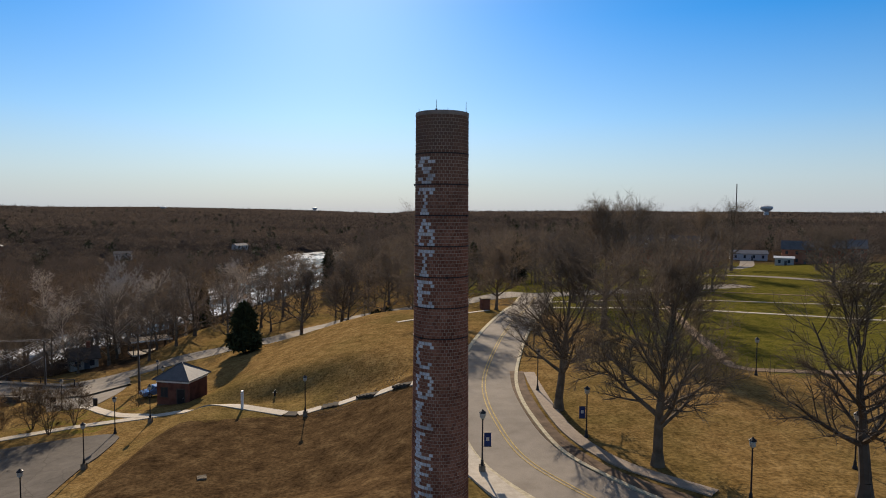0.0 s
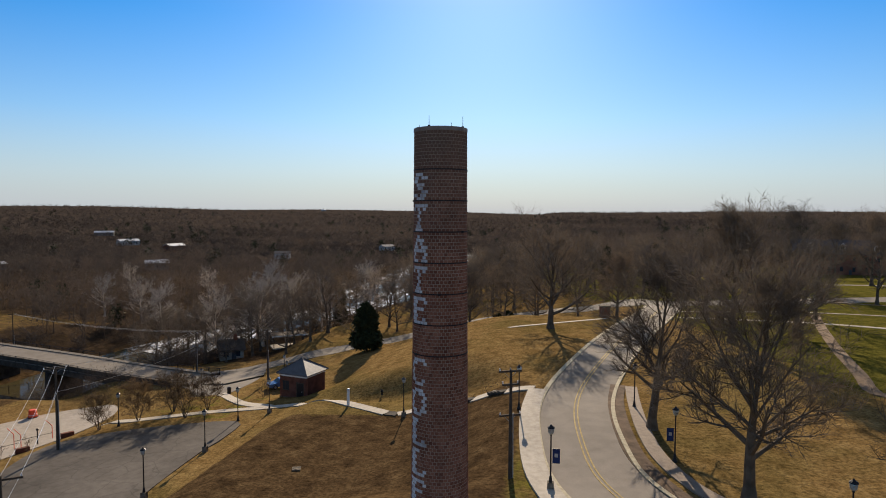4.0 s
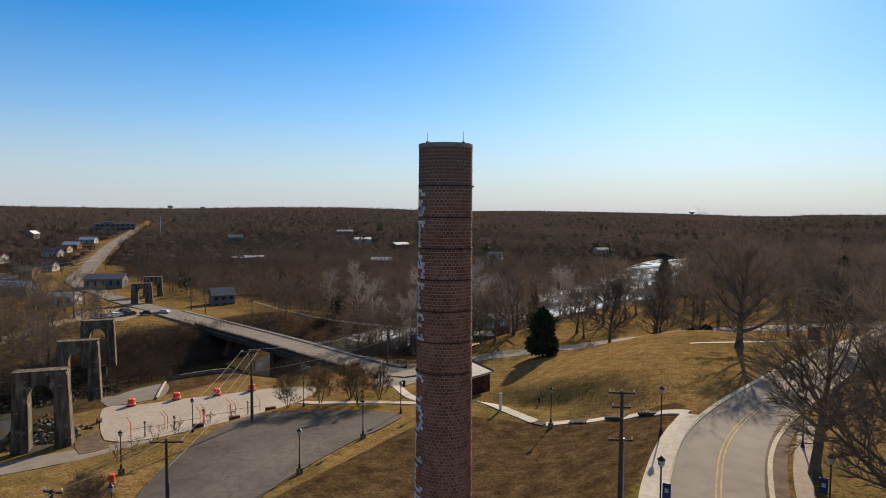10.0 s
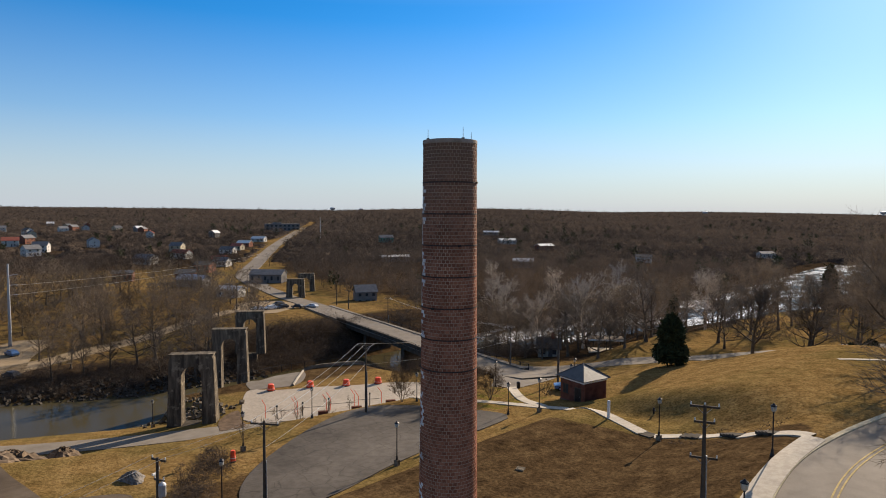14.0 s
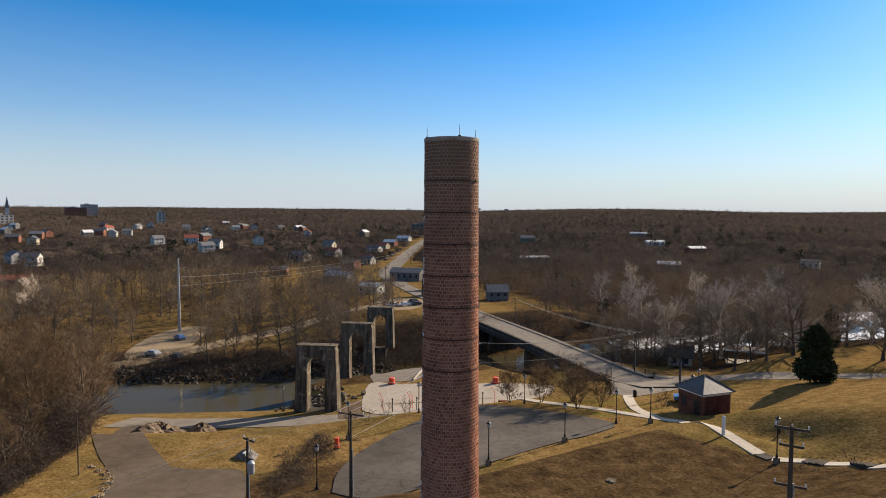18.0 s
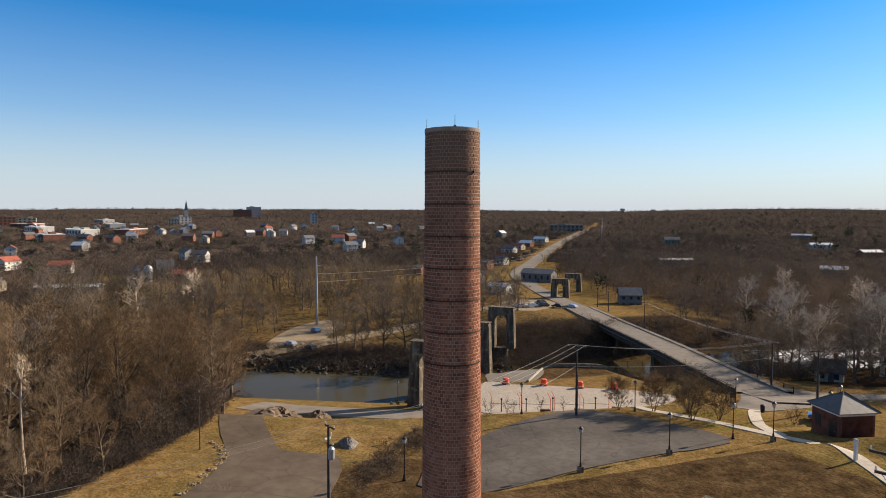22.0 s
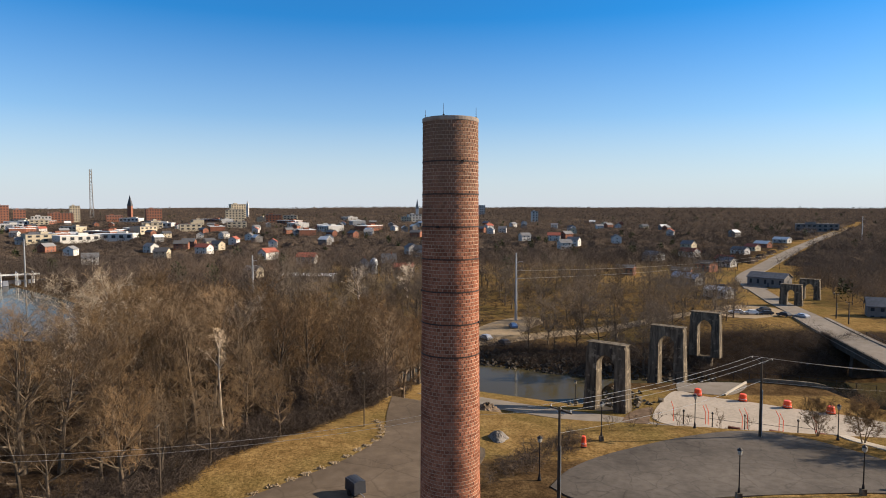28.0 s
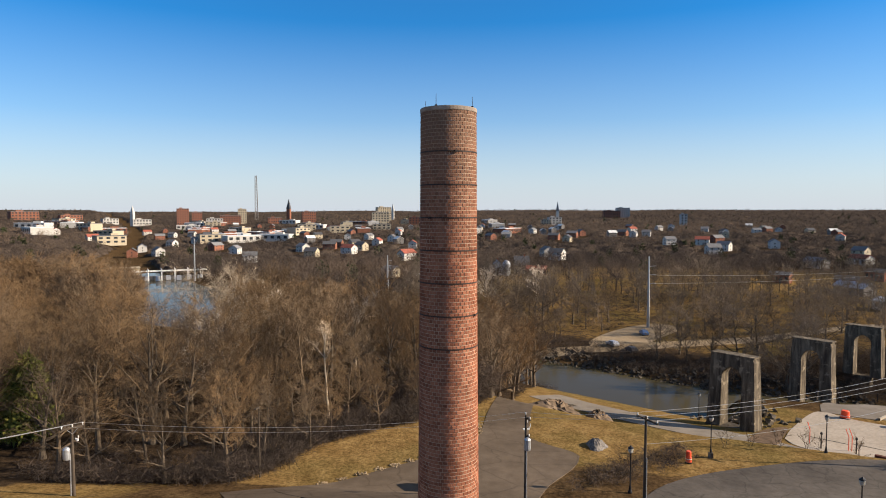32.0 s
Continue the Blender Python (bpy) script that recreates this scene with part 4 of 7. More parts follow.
# ---- trees ----
def grow(seed, height, bole, wide, counts, low=20, high=70, stems=1, wiggle=0.10, stout=1.0):
    """A bare tree as bars (start, end, radius, radius, level); counts: limbs, branches on each, twigs on each, and so on."""
    rng = random.Random(seed)
    segs = []

    def bend(d, amount, rise):
        return (d + Vector((rng.gauss(0, amount), rng.gauss(0, amount), rng.gauss(rise, amount * 0.5)))).normalized()

    def branch(p, d, length, radius, level):
        n = (4, 3, 2, 1)[min(level, 3)]
        kids = counts[level + 1] if level + 1 < len(counts) else 0
        for k in range(n):
            q = p + d * (length / n)
            r2 = radius * (0.8 if k < n - 1 else 0.5)
            segs.append((p, q, radius, r2, level))
            share = kids / max(1, n - (1 if n > 2 else 0))
            if k > 0 or n <= 2:
                for _ in range(int(share) + (rng.random() < share % 1)):
                    side = Vector((rng.gauss(0, 1), rng.gauss(0, 1), rng.gauss(0.15, 0.55)))
                    side = (side - side.dot(d) * d).normalized()
                    nd = (d * rng.uniform(0.5, 0.95) + side * rng.uniform(0.55, 1.0) + Vector((0, 0, 0.12))).normalized()
                    branch(p.lerp(q, rng.uniform(0.1, 1)), nd, length * rng.uniform(0.34, 0.58), radius * rng.uniform(0.38, 0.6), level + 1)
            p, radius, d = q, r2, bend(d, wiggle * (1 + 0.5 * level), 0.07)

    for s in range(stems):
        a0 = 2 * math.pi * s / stems + rng.random()
        p, r = Vector((0, 0, -0.4)), stout * height * 0.024 * (1 if stems == 1 else 0.6)
        d = Vector((0, 0, 1)) if stems == 1 else Vector((0.35 * math.cos(a0), 0.35 * math.sin(a0), 1)).normalized()
        n, h = 8, height * 0.8
        limbs, turn = counts[0] // stems, rng.uniform(0, 6.28)
        done = 0
        for k in range(n):
            q = p + d * (h / n)
            r2 = r * (0.9 if k < bole * n else 0.78)
            segs.append((p, q, r * (1.5 if k == 0 else 1), r2, -1))
            f = (k + 1) / n
            while f > bole and done < limbs * (f - bole) / (1 - bole):
                g = done / max(1, limbs - 1)
                turn += 2.4 + rng.uniform(-0.4, 0.4)
                e = radians(low + (high - low) * g + rng.uniform(-8, 8))
                nd = Vector((math.cos(turn) * math.cos(e), math.sin(turn) * math.cos(e), math.sin(e)))
                reach = height * wide * (1.0 - 0.45 * g) * rng.uniform(0.8, 1.1)
                at = p.lerp(q, rng.random())
                long = min(reach / max(0.5, math.cos(e)), (height - at.z) / max(0.3, math.sin(e)) * rng.uniform(0.85, 1.0))
                branch(at, nd, max(long, height * 0.12), r2 * rng.uniform(0.55, 0.8), 0)
                done += 1
            p, r, d = q, r2, bend(d, 0.05, 0.05)
    return segs


def segment_mesh(name, segs, mat, least=0.012, thin=3):
    """Tapered bars for the segments: round for wood, three-sided for twigs."""
    v, f = [], []
    for p, q, r, r2, level in segs:
        r, r2 = max(r, least), max(r2, least * 0.6)
        if level >= thin:
            side = (q - p).cross(Vector((p.y, q.z, p.x + 1))).normalized() * r * 0.85
            v += [p - side, p + side, p + (q - p) * 1.5]
            f.append((len(v) - 3, len(v) - 2, len(v) - 1))
            continue
        n = 8 if level < 0 else 5 if level == 0 else 3
        d = (q - p).normalized()
        a = d.orthogonal().normalized()
        c = d.cross(a)
        base = len(v)
        for k in range(n):
            w = 2 * math.pi * k / n
            o = a * math.cos(w) + c * math.sin(w)
            v.append(p + o * r)
            v.append(q + o * r2)
        for k in range(n):
            i, j = base + 2 * k, base + 2 * ((k + 1) % n)
            f.append((i, j, j + 1, i + 1))
    me = bpy.data.meshes.new(name)
    me.from_pydata(v, [], f)
    me.materials.append(mat)
    me.update()
    return me


def bare_tree(seed, height, bole, wide, counts, label, twig, wood=None, low=20, high=70, least=0.012, stems=1, group="", name="tree", wood_to=1, wiggle=0.10, stout=1.0):
    segs = grow(seed, height, bole, wide, counts, low, high, stems, wiggle, stout)
    t = thing(name, label, name, group)
    part("trunk", segment_mesh("trunk", [s for s in segs if s[4] < wood_to], wood or M_BARK, least=0.02), None, t)
    part("crown", segment_mesh("crown", [s for s in segs if s[4] >= wood_to], twig, least=least), None, t)
    return t


def standing(x, y, scale=1.0, turn=0.0, lift=0.0):
    return Matrix.Translation((x, y, gz(x, y) + lift)) @ Matrix.Rotation(turn, 4, "Z") @ Matrix.Diagonal((scale, scale, scale, 1))


def plant(proto, x, y, scale=1.0, turn=0.0, label=""):
    t = copy_thing(proto, Matrix.Identity(4))
    t.matrix_basis = standing(x, y, scale, turn)
    return tagged(t, label)


OAK = "large bare oak with a wide crown on winter grass"
oak_a = bare_tree(11, 17.5, 0.2, 0.5, (15, 9, 9, 8), OAK, M_TWIG, low=24, high=68, least=0.016, stout=1.6)
oak_b = bare_tree(12, 24, 0.26, 0.34, (18, 9, 9, 7), "tall bare oak with upswept limbs on the lawn", M_TWIG, low=32, high=74, least=0.017)
oak_c = bare_tree(13, 13.5, 0.27, 0.36, (19, 9, 10, 8), "bare oak with fine upswept twigs beside the campus drive", M_TWIG, low=26, high=78, least=0.014, stout=1.25)
oak_d = bare_tree(14, 13.5, 0.27, 0.36, (18, 9, 10, 8), "bare oak with spreading limbs on tan grass", M_TWIG, low=24, high=76, least=0.014, stout=1.25)
oak_a.matrix_basis = standing(2.5, 78.5, 0.8, 0.4)
oak_b.matrix_basis = standing(60, 150, 0.8, 60)
oak_c.matrix_basis = standing(16.6, 21.2, 1.05)
oak_d.matrix_basis = standing(12.0, 33.0, 1.0, 2.1)
plant(oak_a, 38.4, 79.0, 0.72, 1.3)
plant(oak_d, 28.1, 15.7, 1.05, 4.0)
plant(oak_d, 13.6, 91.0, 0.75, 3.1)
plant(oak_c, 27.8, 72.6, 1.28, 2.6, "tall bare oak with upswept limbs on the lawn")
plant(oak_b, 47, 96, 0.5, 2.0)
plant(oak_d, -17.6, 119.8, 0.95, 2.2)
plant(oak_c, -25, 111.0, 0.95, 0.9)
plant(oak_c, -8, 142, 0.9, 3.3)
plant(oak_a, 30, 100, 0.7, 4.2)
plant(oak_b, 66, 118, 0.55, 1.7)
for x, y, s in ((103, 131, 0.7), (85, 165, 0.75), (108, 193, 0.9), (130, 180, 0.7), (40, 135, 0.7), (95, 215, 0.8)):
    plant(oak_b if s > 0.72 else oak_a, x, y, s, x)

CRAPE = "bare multi-stemmed crape myrtle beside the car park"
crape = bare_tree(21, 5.0, 0.34, 0.42, (24, 8, 8, 6), CRAPE, M_TWIG_RED, low=22, high=72, stems=4, least=0.010, group="crape myrtles by the car park")
crape.matrix_basis = standing(-50.7, 44.3, 0.8)
for x, y, s in ((-47.9, 47.8, 0.9), (-42.3, 49.2, 0.95), (-45.6, 51.6, 0.95), (-41.2, 52.5, 0.85)):
    plant(crape, x, y, s, 3 * x)
SAPLING = "thin leafless shrub tree on the verge"
sapling = bare_tree(23, 2.4, 0.2, 0.34, (8, 5, 5), SAPLING, M_TWIG_RED, low=30, high=70, stems=2, least=0.009, group="shrub trees along the car park")
sapling.matrix_basis = standing(-54.5, 26.5)
for x, y in ((-54.8, 29.5), (-55.5, 35), (-55, 38.3), (-54, 23.5), (-52.5, 20.5), (-46, 14.5), (-44, 12), (-42.5, 9), (-40, 7.5), (-57, 31.5)):
    plant(sapling, x, y, 0.8 + 0.4 * ((x * 7) % 1), x * y)
shrub = bare_tree(24, 2.3, 0.05, 0.5, (16, 6, 5), "rounded leafless shrub by the hut", M_TWIG_RED, low=15, high=75, stems=4, least=0.008, name="shrub")
shrub.matrix_basis = standing(-37.3, 60.6)


def needles(seed, height, radius, count, low=0.08):
    """A conifer's crown of many small tufts about a tapered outline."""
    rng = np.random.default_rng(seed)
    b = Build()
    v, f = [], []
    for k in range(count):
        t = rng.random() ** 0.8
        r = radius * min(1.0, 0.62 + 1.6 * t) * (1 - t) ** 0.62 * (0.78 + 0.22 * math.sin(9 * t + rng.random() * 2)) * rng.uniform(0.5, 1.05) + 0.1
        a = rng.uniform(0, 2 * math.pi)
        c = np.array([r * math.cos(a), r * math.sin(a), height * (low + (1 - low) * t)])
        size = 0.45 * height / 9
        for _ in range(2):
            d = rng.normal(size=3) * size
            e = rng.normal(size=3) * size * 0.5
            v += [tuple(c - d), tuple(c + d * 0.8 + (0, 0, -0.1)), tuple(c + e + (0, 0, 0.25 * size))]
            f.append((len(v) - 3, len(v) - 2, len(v) - 1))
    b.v, b.f = v, f
    return b


def conifer(seed, height, radius, count, label, x, y, mat=None):
    t = thing("conifer", label, "conifer", m=standing(x, y))
    part("trunk", Build().turned([(0.28, -0.3), (0.2, height * 0.3), (0.04, height * 0.9)], 8), M_BARK, t)
    part("crown", needles(seed, height, radius, count), mat or M_PINES, t)
    return t


conifer(31, 8.4, 3.7, 5600, "dense dark evergreen cedar on the grass slope", -30.7, 88.0)
cedar = conifer(32, 10, 2.4, 1500, "dark evergreen among bare trees", -58, 150)
for x, y, s in ((30, 170, 1.3), (18, 190, 1.2), (-30, 190, 1.3), (60, 210, 1.4), (70, 260, 1.4), (-20, 240, 1.3)):
    plant(cedar, x, y, s, x)
conifer(33, 8.8, 3.6, 2800, "yellow-green holly at the edge of the woods", -33.5, -51.5, M_SHRUB)

def clipped_shrub(x, y, r, h, seed):
    """A dense rounded evergreen: many small leaf tufts about a squat dome."""
    rg = np.random.default_rng(seed)
    t = thing("shrub", "dense dark rounded evergreen shrub beside the lower road", "shrub", "evergreen shrubs by the road", m=standing(x, y))
    b = Build()
    for _ in range(1100):
        u = rg.normal(size=3)
        u /= np.linalg.norm(u)
        k = rg.uniform(0.7, 1.0) * (1 + 0.12 * math.sin(5 * u[0] + 3 * u[2] + seed))
        c = np.array([u[0] * r * k, u[1] * r * k, h * (0.5 + 0.5 * u[2] * k)])
        d, e = rg.normal(size=3) * 0.16, rg.normal(size=3) * 0.1
        b.add([c - d, c + d, c + e + (0, 0, 0.1)], [(0, 1, 2)])
    part("foliage", b, M_PINES, t)
    part("stem", Build().turned([(0.12, -0.2), (0.08, h * 0.5)], 6), M_BARK, t)


clipped_shrub(-9.8, 119.6, 1.25, 2.3, 5)
clipped_shrub(-7.6, 120.6, 1.3, 2.5, 6)

# ---- street lamps ----
def lamp_post(concrete=False):
    t = thing("street_lamp", "black cast-iron street lamp with a lantern head", "street lamp", "street lamps of the campus")
    part("base", Build().turned([(0.19, 0), (0.19, 0.1), (0.12, 0.3), (0.10, 0.55), (0.065, 0.7)], 10), M_BLACK, t)
    part("pole", Build().turned([(0.06, 0.6), (0.048, 3.45), (0.075, 3.5), (0.05, 3.56)], 8), M_BLACK, t)
    head = part("lantern", Build().turned([(0.10, 3.56), (0.19, 3.66), (0.22, 3.92), (0.17, 4.0)], 8), M_LANTERN, t, "clouded lantern glass")
    part("cap", Build().turned([(0.26, 3.98), (0.24, 4.04), (0.10, 4.14), (0.03, 4.24)], 8), M_BLACK, head)
    if concrete:
        part("plinth", Build().box(0, 0, -0.05, 0.46, 0.46, 0.62, taper=0.92), M_OLD, t, "square concrete plinth")
    return t


M_LANTERN = plain("lantern_glass", (0.42, 0.40, 0.34), 0.3, vary=0.15)
lamp = lamp_post()
lamp_b = lamp_post(True)
first = True
for x, y, con in ((-31.1, 25.6, 1), (-32.3, 37.2, 1), (-34.3, 47.8, 0), (-31.8, 51.1, 1), (-12.9, 45.4, 1), (0.5, 36.3, 0), (3.75, 20.2, 1), (12.8, 26.5, 0), (11.1, 38.4, 0),
                  (36.3, 44.2, 0), (20.3, 15.2, 0), (30.6, 20.2, 0), (-48.2, 18.2, 1), (-53.6, 31.0, 0), (-35.3, 9.1, 0), (-49.0, 45.6, 0), (-47.5, 61.5, 0), (-87.5, 24.0, 1), (-12.6, 121.5, 0), (47, 97, 0)):
    copy_thing(lamp_b if con else lamp, pose(x, y, gz(x, y) + (0.3 if con else 0)))
for proto, (x, y) in ((lamp, (-38.5, 70.2)), (lamp_b, (-35.5, 64.5))):
    proto.matrix_basis = pose(x, y, gz(x, y) + (0.3 if proto is lamp_b else 0))
for x, y, s, z0 in ((3.75, 20.2, 1, 0.3), (12.8, 26.5, -1, 0)):
    t = thing("banner", "navy blue cloth banner on a lamp post bracket", "banner", m=pose(x, y, gz(x, y) + z0))
    cloth = Build()
    for k in range(5):
        cloth.box(s * 0.36, 0.012 * math.sin(k * 1.4), 2.45 - 0.19 * k, 0.5, 0.015, 0.19)
    part("cloth", cloth, M_BANNER, t)
    part("stripe", Build().box(s * 0.36, -0.02, 2.12, 0.22, 0.012, 0.25), M_STEEL, t, "pale emblem shape")
    for z in (2.56, 1.58):
        part("arm", Build().rod((0, 0, z), (s * 0.64, 0, z), 0.018), M_BLACK, t)

# slim poles along the lane
for x, y, h in ((-52.1, -8.9, 6.5), (-30.3, -23.5, 6.5)):
    t = thing("light_pole", "slim bare metal light pole at the woods' edge", "light pole", m=pose(x, y, gz(x, y)))
    part("pole", Build().turned([(0.075, 0), (0.05, h)], 6), M_WOODPOLE, t)
    part("head", Build().box(0.3, 0, h - 0.05, 0.7, 0.2, 0.12, taper=0.8), M_WOODPOLE, t)


# ---- utility poles and wires ----
def utility_pole(x, y, top, turn, arms, label, transformer=False, extra=()):
    z = gz(x, y)
    h = top - z
    t = thing("utility_pole", label, "utility pole", "utility poles", m=pose(x, y, z, 0, 0, turn))
    part("pole", Build().turned([(0.15, -0.3), (0.13, h * 0.4), (0.095, h)], 10), M_WOODPOLE, t)
    ends = []
    for dz, wide, n in arms:
        a = part("crossarm", Build().box(0, 0.13, h - dz, wide, 0.10, 0.13), M_WOODPOLE, t, "weathered wooden crossarm")
        part("brace", Build().rod((-wide * 0.3, 0.16, h - dz), (0, 0.14, h - dz - 0.5), 0.015, n=4).rod((wide * 0.3, 0.16, h - dz), (0, 0.14, h - dz - 0.5), 0.015, n=4), M_STEEL, t)
        for k in range(n):
            px = wide * (-0.46 + 0.92 * k / (n - 1))
            part("insulator", Build().turned([(0.025, h - dz + 0.06), (0.05, h - dz + 0.1), (0.03, h - dz + 0.16), (0.05, h - dz + 0.2), (0.02, h - dz + 0.26)], 8, pose(px, 0.13, 0)), M_WHITE, a)
            ends.append(pose(x, y, z, 0, 0, turn) @ Vector((px, 0.13, h - dz + 0.26)))
    if transformer:
        part("transformer", Build().turned([(0.24, h - 2.6), (0.26, h - 2.5), (0.26, h - 1.8), (0.2, h - 1.7), (0.05, h - 1.6)], 12, pose(0.42, 0, 0)), M_STEEL, t, "grey transformer can")
        part("switch", Build().box(-0.3, 0.1, h - 1.2, 0.12, 0.5, 0.12).rod((-0.3, 0.35, h - 1.2), (-0.3, 0.45, h - 0.8), 0.03), M_WHITE, t)
    part("riser", Build().rod((0.19, 0, 0), (0.16, 0, h * 0.6), 0.05), M_STEEL, t, "grey conduit")
    return ends


UP = "tall wooden utility pole with crossarms and insulators"
ends_a = utility_pole(-50.0, 37.1, 10.0, 50, ((0.25, 2.3, 3),), UP)
ends_c = utility_pole(-29.3, 9.7, 10.8, 35, ((0.3, 2.4, 3),), UP)
ends_d = utility_pole(-27.6, 0.6, 10.8, 20, ((0.2, 1.3, 2), (1.6, 0.9, 2)), "wooden utility pole with transformer gear and short arms", True)
ends_b = utility_pole(0.9, 21.6, 16.0, 25, ((0.15, 1.7, 3), (1.1, 1.2, 2), (3.3, 1.6, 3)), "tall weathered utility pole with three tiers of crossarms", False)
ends_w = utility_pole(-63.6, 86.0, 4.3, 60, ((0.2, 2.2, 3),), UP)
ends_e = utility_pole(-19.4, -33.2, 10.4, -30, ((0.2, 1.6, 3),), "wooden utility pole with transformer gear at the woods' edge", True)
utility_pole(-122.8, 105.0, 3.0, 60, ((0.3, 1.8, 3),), "wooden utility pole beside the bridge road")
utility_pole(-158, 118, 1.0, 60, ((0.3, 1.6, 2),), "wooden utility pole beside the bridge road")
utility_pole(-170, 122, 2.0, 60, ((0.3, 1.6, 2),), "wooden utility pole beside the bridge road")
utility_pole(-215, 112, 5.0, 60, ((0.3, 2.0, 3),), "wooden utility pole near the old piers")
utility_pole(-40.5, 68.5, 9.0, 60, ((0.3, 2.0, 3),), "wooden utility pole at the road junction")


def wires(name, label, pairs, sag, r=0.018):
    for a, c in pairs:
        a, c = Vector(a), Vector(c)
        pts = [a.lerp(c, k / 12) - Vector((0, 0, 4 * sag * (k / 12) * (1 - k / 12))) for k in range(13)]
        b = Build()
        b.v = [tuple(p + Vector((0, r * math.cos(w), r * math.sin(w)))) for p in pts for w in (0.5, 2.6, 4.7)]
        b.f = [(3 * i + k, 3 * i + (k + 1) % 3, 3 * i + 3 + (k + 1) % 3, 3 * i + 3 + k) for i in range(12) for k in range(3)]
        tagged(part(name, b, M_WIRE), label, "power line", "overhead wires")


WIRE = "sunlit overhead power wire between utility poles"
wires("power_line", WIRE, zip(ends_c, ends_a), 0.5)
wires("power_line", WIRE, zip(ends_a, ends_w), 0.9)
wires("power_line", WIRE, [((-29.3, 9.7, 8.6), (-50.0, 37.1, 7.3)), ((-50, 37.1, 7.2), (-63.6, 86, 1.6))], 0.6, 0.018)
wires("power_line", WIRE, [(ends_c[k], ends_d[min(k, 1)]) for k in range(2)], 0.2, 0.014)
wires("power_line", WIRE, [(ends_d[0], ends_e[0]), (ends_d[1], ends_e[2])], 0.8, 0.014)
wires("power_line", WIRE, [(e, Vector(e) + Vector((26, -26, 0.6))) for e in ends_e], 0.7, 0.018)
wires("power_line", WIRE, [(ends_w[k], (-122.8 + 0.4 * k, 105, 2.8)) for k in range(3)], 1.0, 0.014)


# ---- brick pump hut ----
def hut():
    x, y, turn = -32.1, 62.3, -13
    z = gz(x, y) + 0.1
    w, d, h = 4.5, 4.5, 3.3
    t = thing("hut", "small square dark-red brick hut with a hipped slate roof", "hut", m=pose(x, y, z, 0, 0, turn))
    part("plinth", Build().box(0, 0, -0.4, w + 0.1, d + 0.1, 0.9), M_OLD, t, "concrete plinth")
    walls = Build()
    for sx, sy, lx, ly in ((0, -d / 2 + 0.15, w, 0.3), (0, d / 2 - 0.15, w, 0.3), (-w / 2 + 0.15, 0, 0.3, d - 0.6), (w / 2 - 0.15, 0, 0.3, d - 0.6)):
        walls.box(sx, sy, h / 2, lx, ly, h)
    part("wall", walls, M_HUT_BRICK, t, "dark red brick walls")
    part("frieze", Build().box(0, 0, h - 0.15, w + 0.16, d + 0.16, 0.3), M_WHITE, t, "pale painted eaves board")
    r = Build()
    o = w / 2 + 0.4
    r.add([(-o, -o, h), (o, -o, h), (o, o, h), (-o, o, h), (0, 0, h + 1.9), (-o, -o, h + 0.1), (o, -o, h + 0.1), (o, o, h + 0.1), (-o, o, h + 0.1)],
          [(3, 2, 1, 0), (0, 1, 6, 5), (1, 2, 7, 6), (2, 3, 8, 7), (3, 0, 5, 8), (5, 6, 4), (6, 7, 4), (7, 8, 4), (8, 5, 4)])
    roof = part("roof", r, M_ROOF_SLATE, t, "hipped roof of smooth slates")
    for a in range(4):
        part("hip_ridge", Build().rod((o * (1 if a in (0, 3) else -1), o * (1 if a < 2 else -1), h + 0.12), (0, 0, h + 1.95), 0.05, n=5), M_ROOF_DARK, roof)
    door = part("door", Build().box(1.2, -d / 2 - 0.02, 1.1, 1.0, 0.1, 2.1), M_BLACK, t, "dark metal door")
    part("handle", Build().box(1.55, -d / 2 - 0.09, 1.05, 0.05, 0.06, 0.16), M_STEEL, door)
    part("door_frame", Build().box(1.2, -d / 2 - 0.01, 2.22, 1.2, 0.14, 0.12).box(0.64, -d / 2 - 0.01, 1.1, 0.1, 0.14, 2.2).box(1.76, -d / 2 - 0.01, 1.1, 0.1, 0.14, 2.2), M_WOODPOLE, t)
    win = part("window", Build().box(-1.2, -d / 2 - 0.01, 1.7, 1.0, 0.08, 1.2), M_GLASS, t)
    part("window_frame", Build().box(-1.2, -d / 2 - 0.06, 2.34, 1.14, 0.05, 0.08).box(-1.2, -d / 2 - 0.06, 1.06, 1.2, 0.09, 0.1).box(-1.2, -d / 2 - 0.06, 1.7, 0.05, 0.04, 1.2), M_WOODPOLE, win)


M_ROOF_SLATE = plain("smooth_slate", (0.10, 0.098, 0.10), 0.55, vary=0.2, scale=2.0)
hut()

# ---- small things on the slope ----
t = thing("marker_post", "white square marker post on the grass", "post", m=pose(-20.6, 48.9, gz(-20.6, 48.9)))
part("shaft", Build().box(0, 0, 1.0, 0.26, 0.26, 2.0), M_WHITE, t)
part("cap", Build().box(0, 0, 2.05, 0.32, 0.32, 0.1, taper=0.7), M_STEEL, t)
t = thing("manhole", "square pale concrete manhole cover in bare earth", "manhole", m=pose(-18.8, 29.7, gz(-18.8, 29.7) + 0.06, 0, 0, 20))
part("frame", Build().box(0, 0, 0, 0.75, 0.75, 0.12), M_OLD, t)
part("cover", Build().turned([(0.29, 0.06), (0.29, 0.085)], 16), M_OLD, t)
t = thing("brick_pier", "squat brick pier with a stone cap on the hilltop", "brick pier", m=pose(11.6, 92.0, gz(11.6, 92), 0, 0, 12))
part("shaft", Build().box(0, 0, 0.95, 1.5, 1.5, 1.9), M_HUT_BRICK, t)
part("cap", Build().box(0, 0, 1.98, 1.8, 1.8, 0.16, taper=0.94), M_OLD, t)
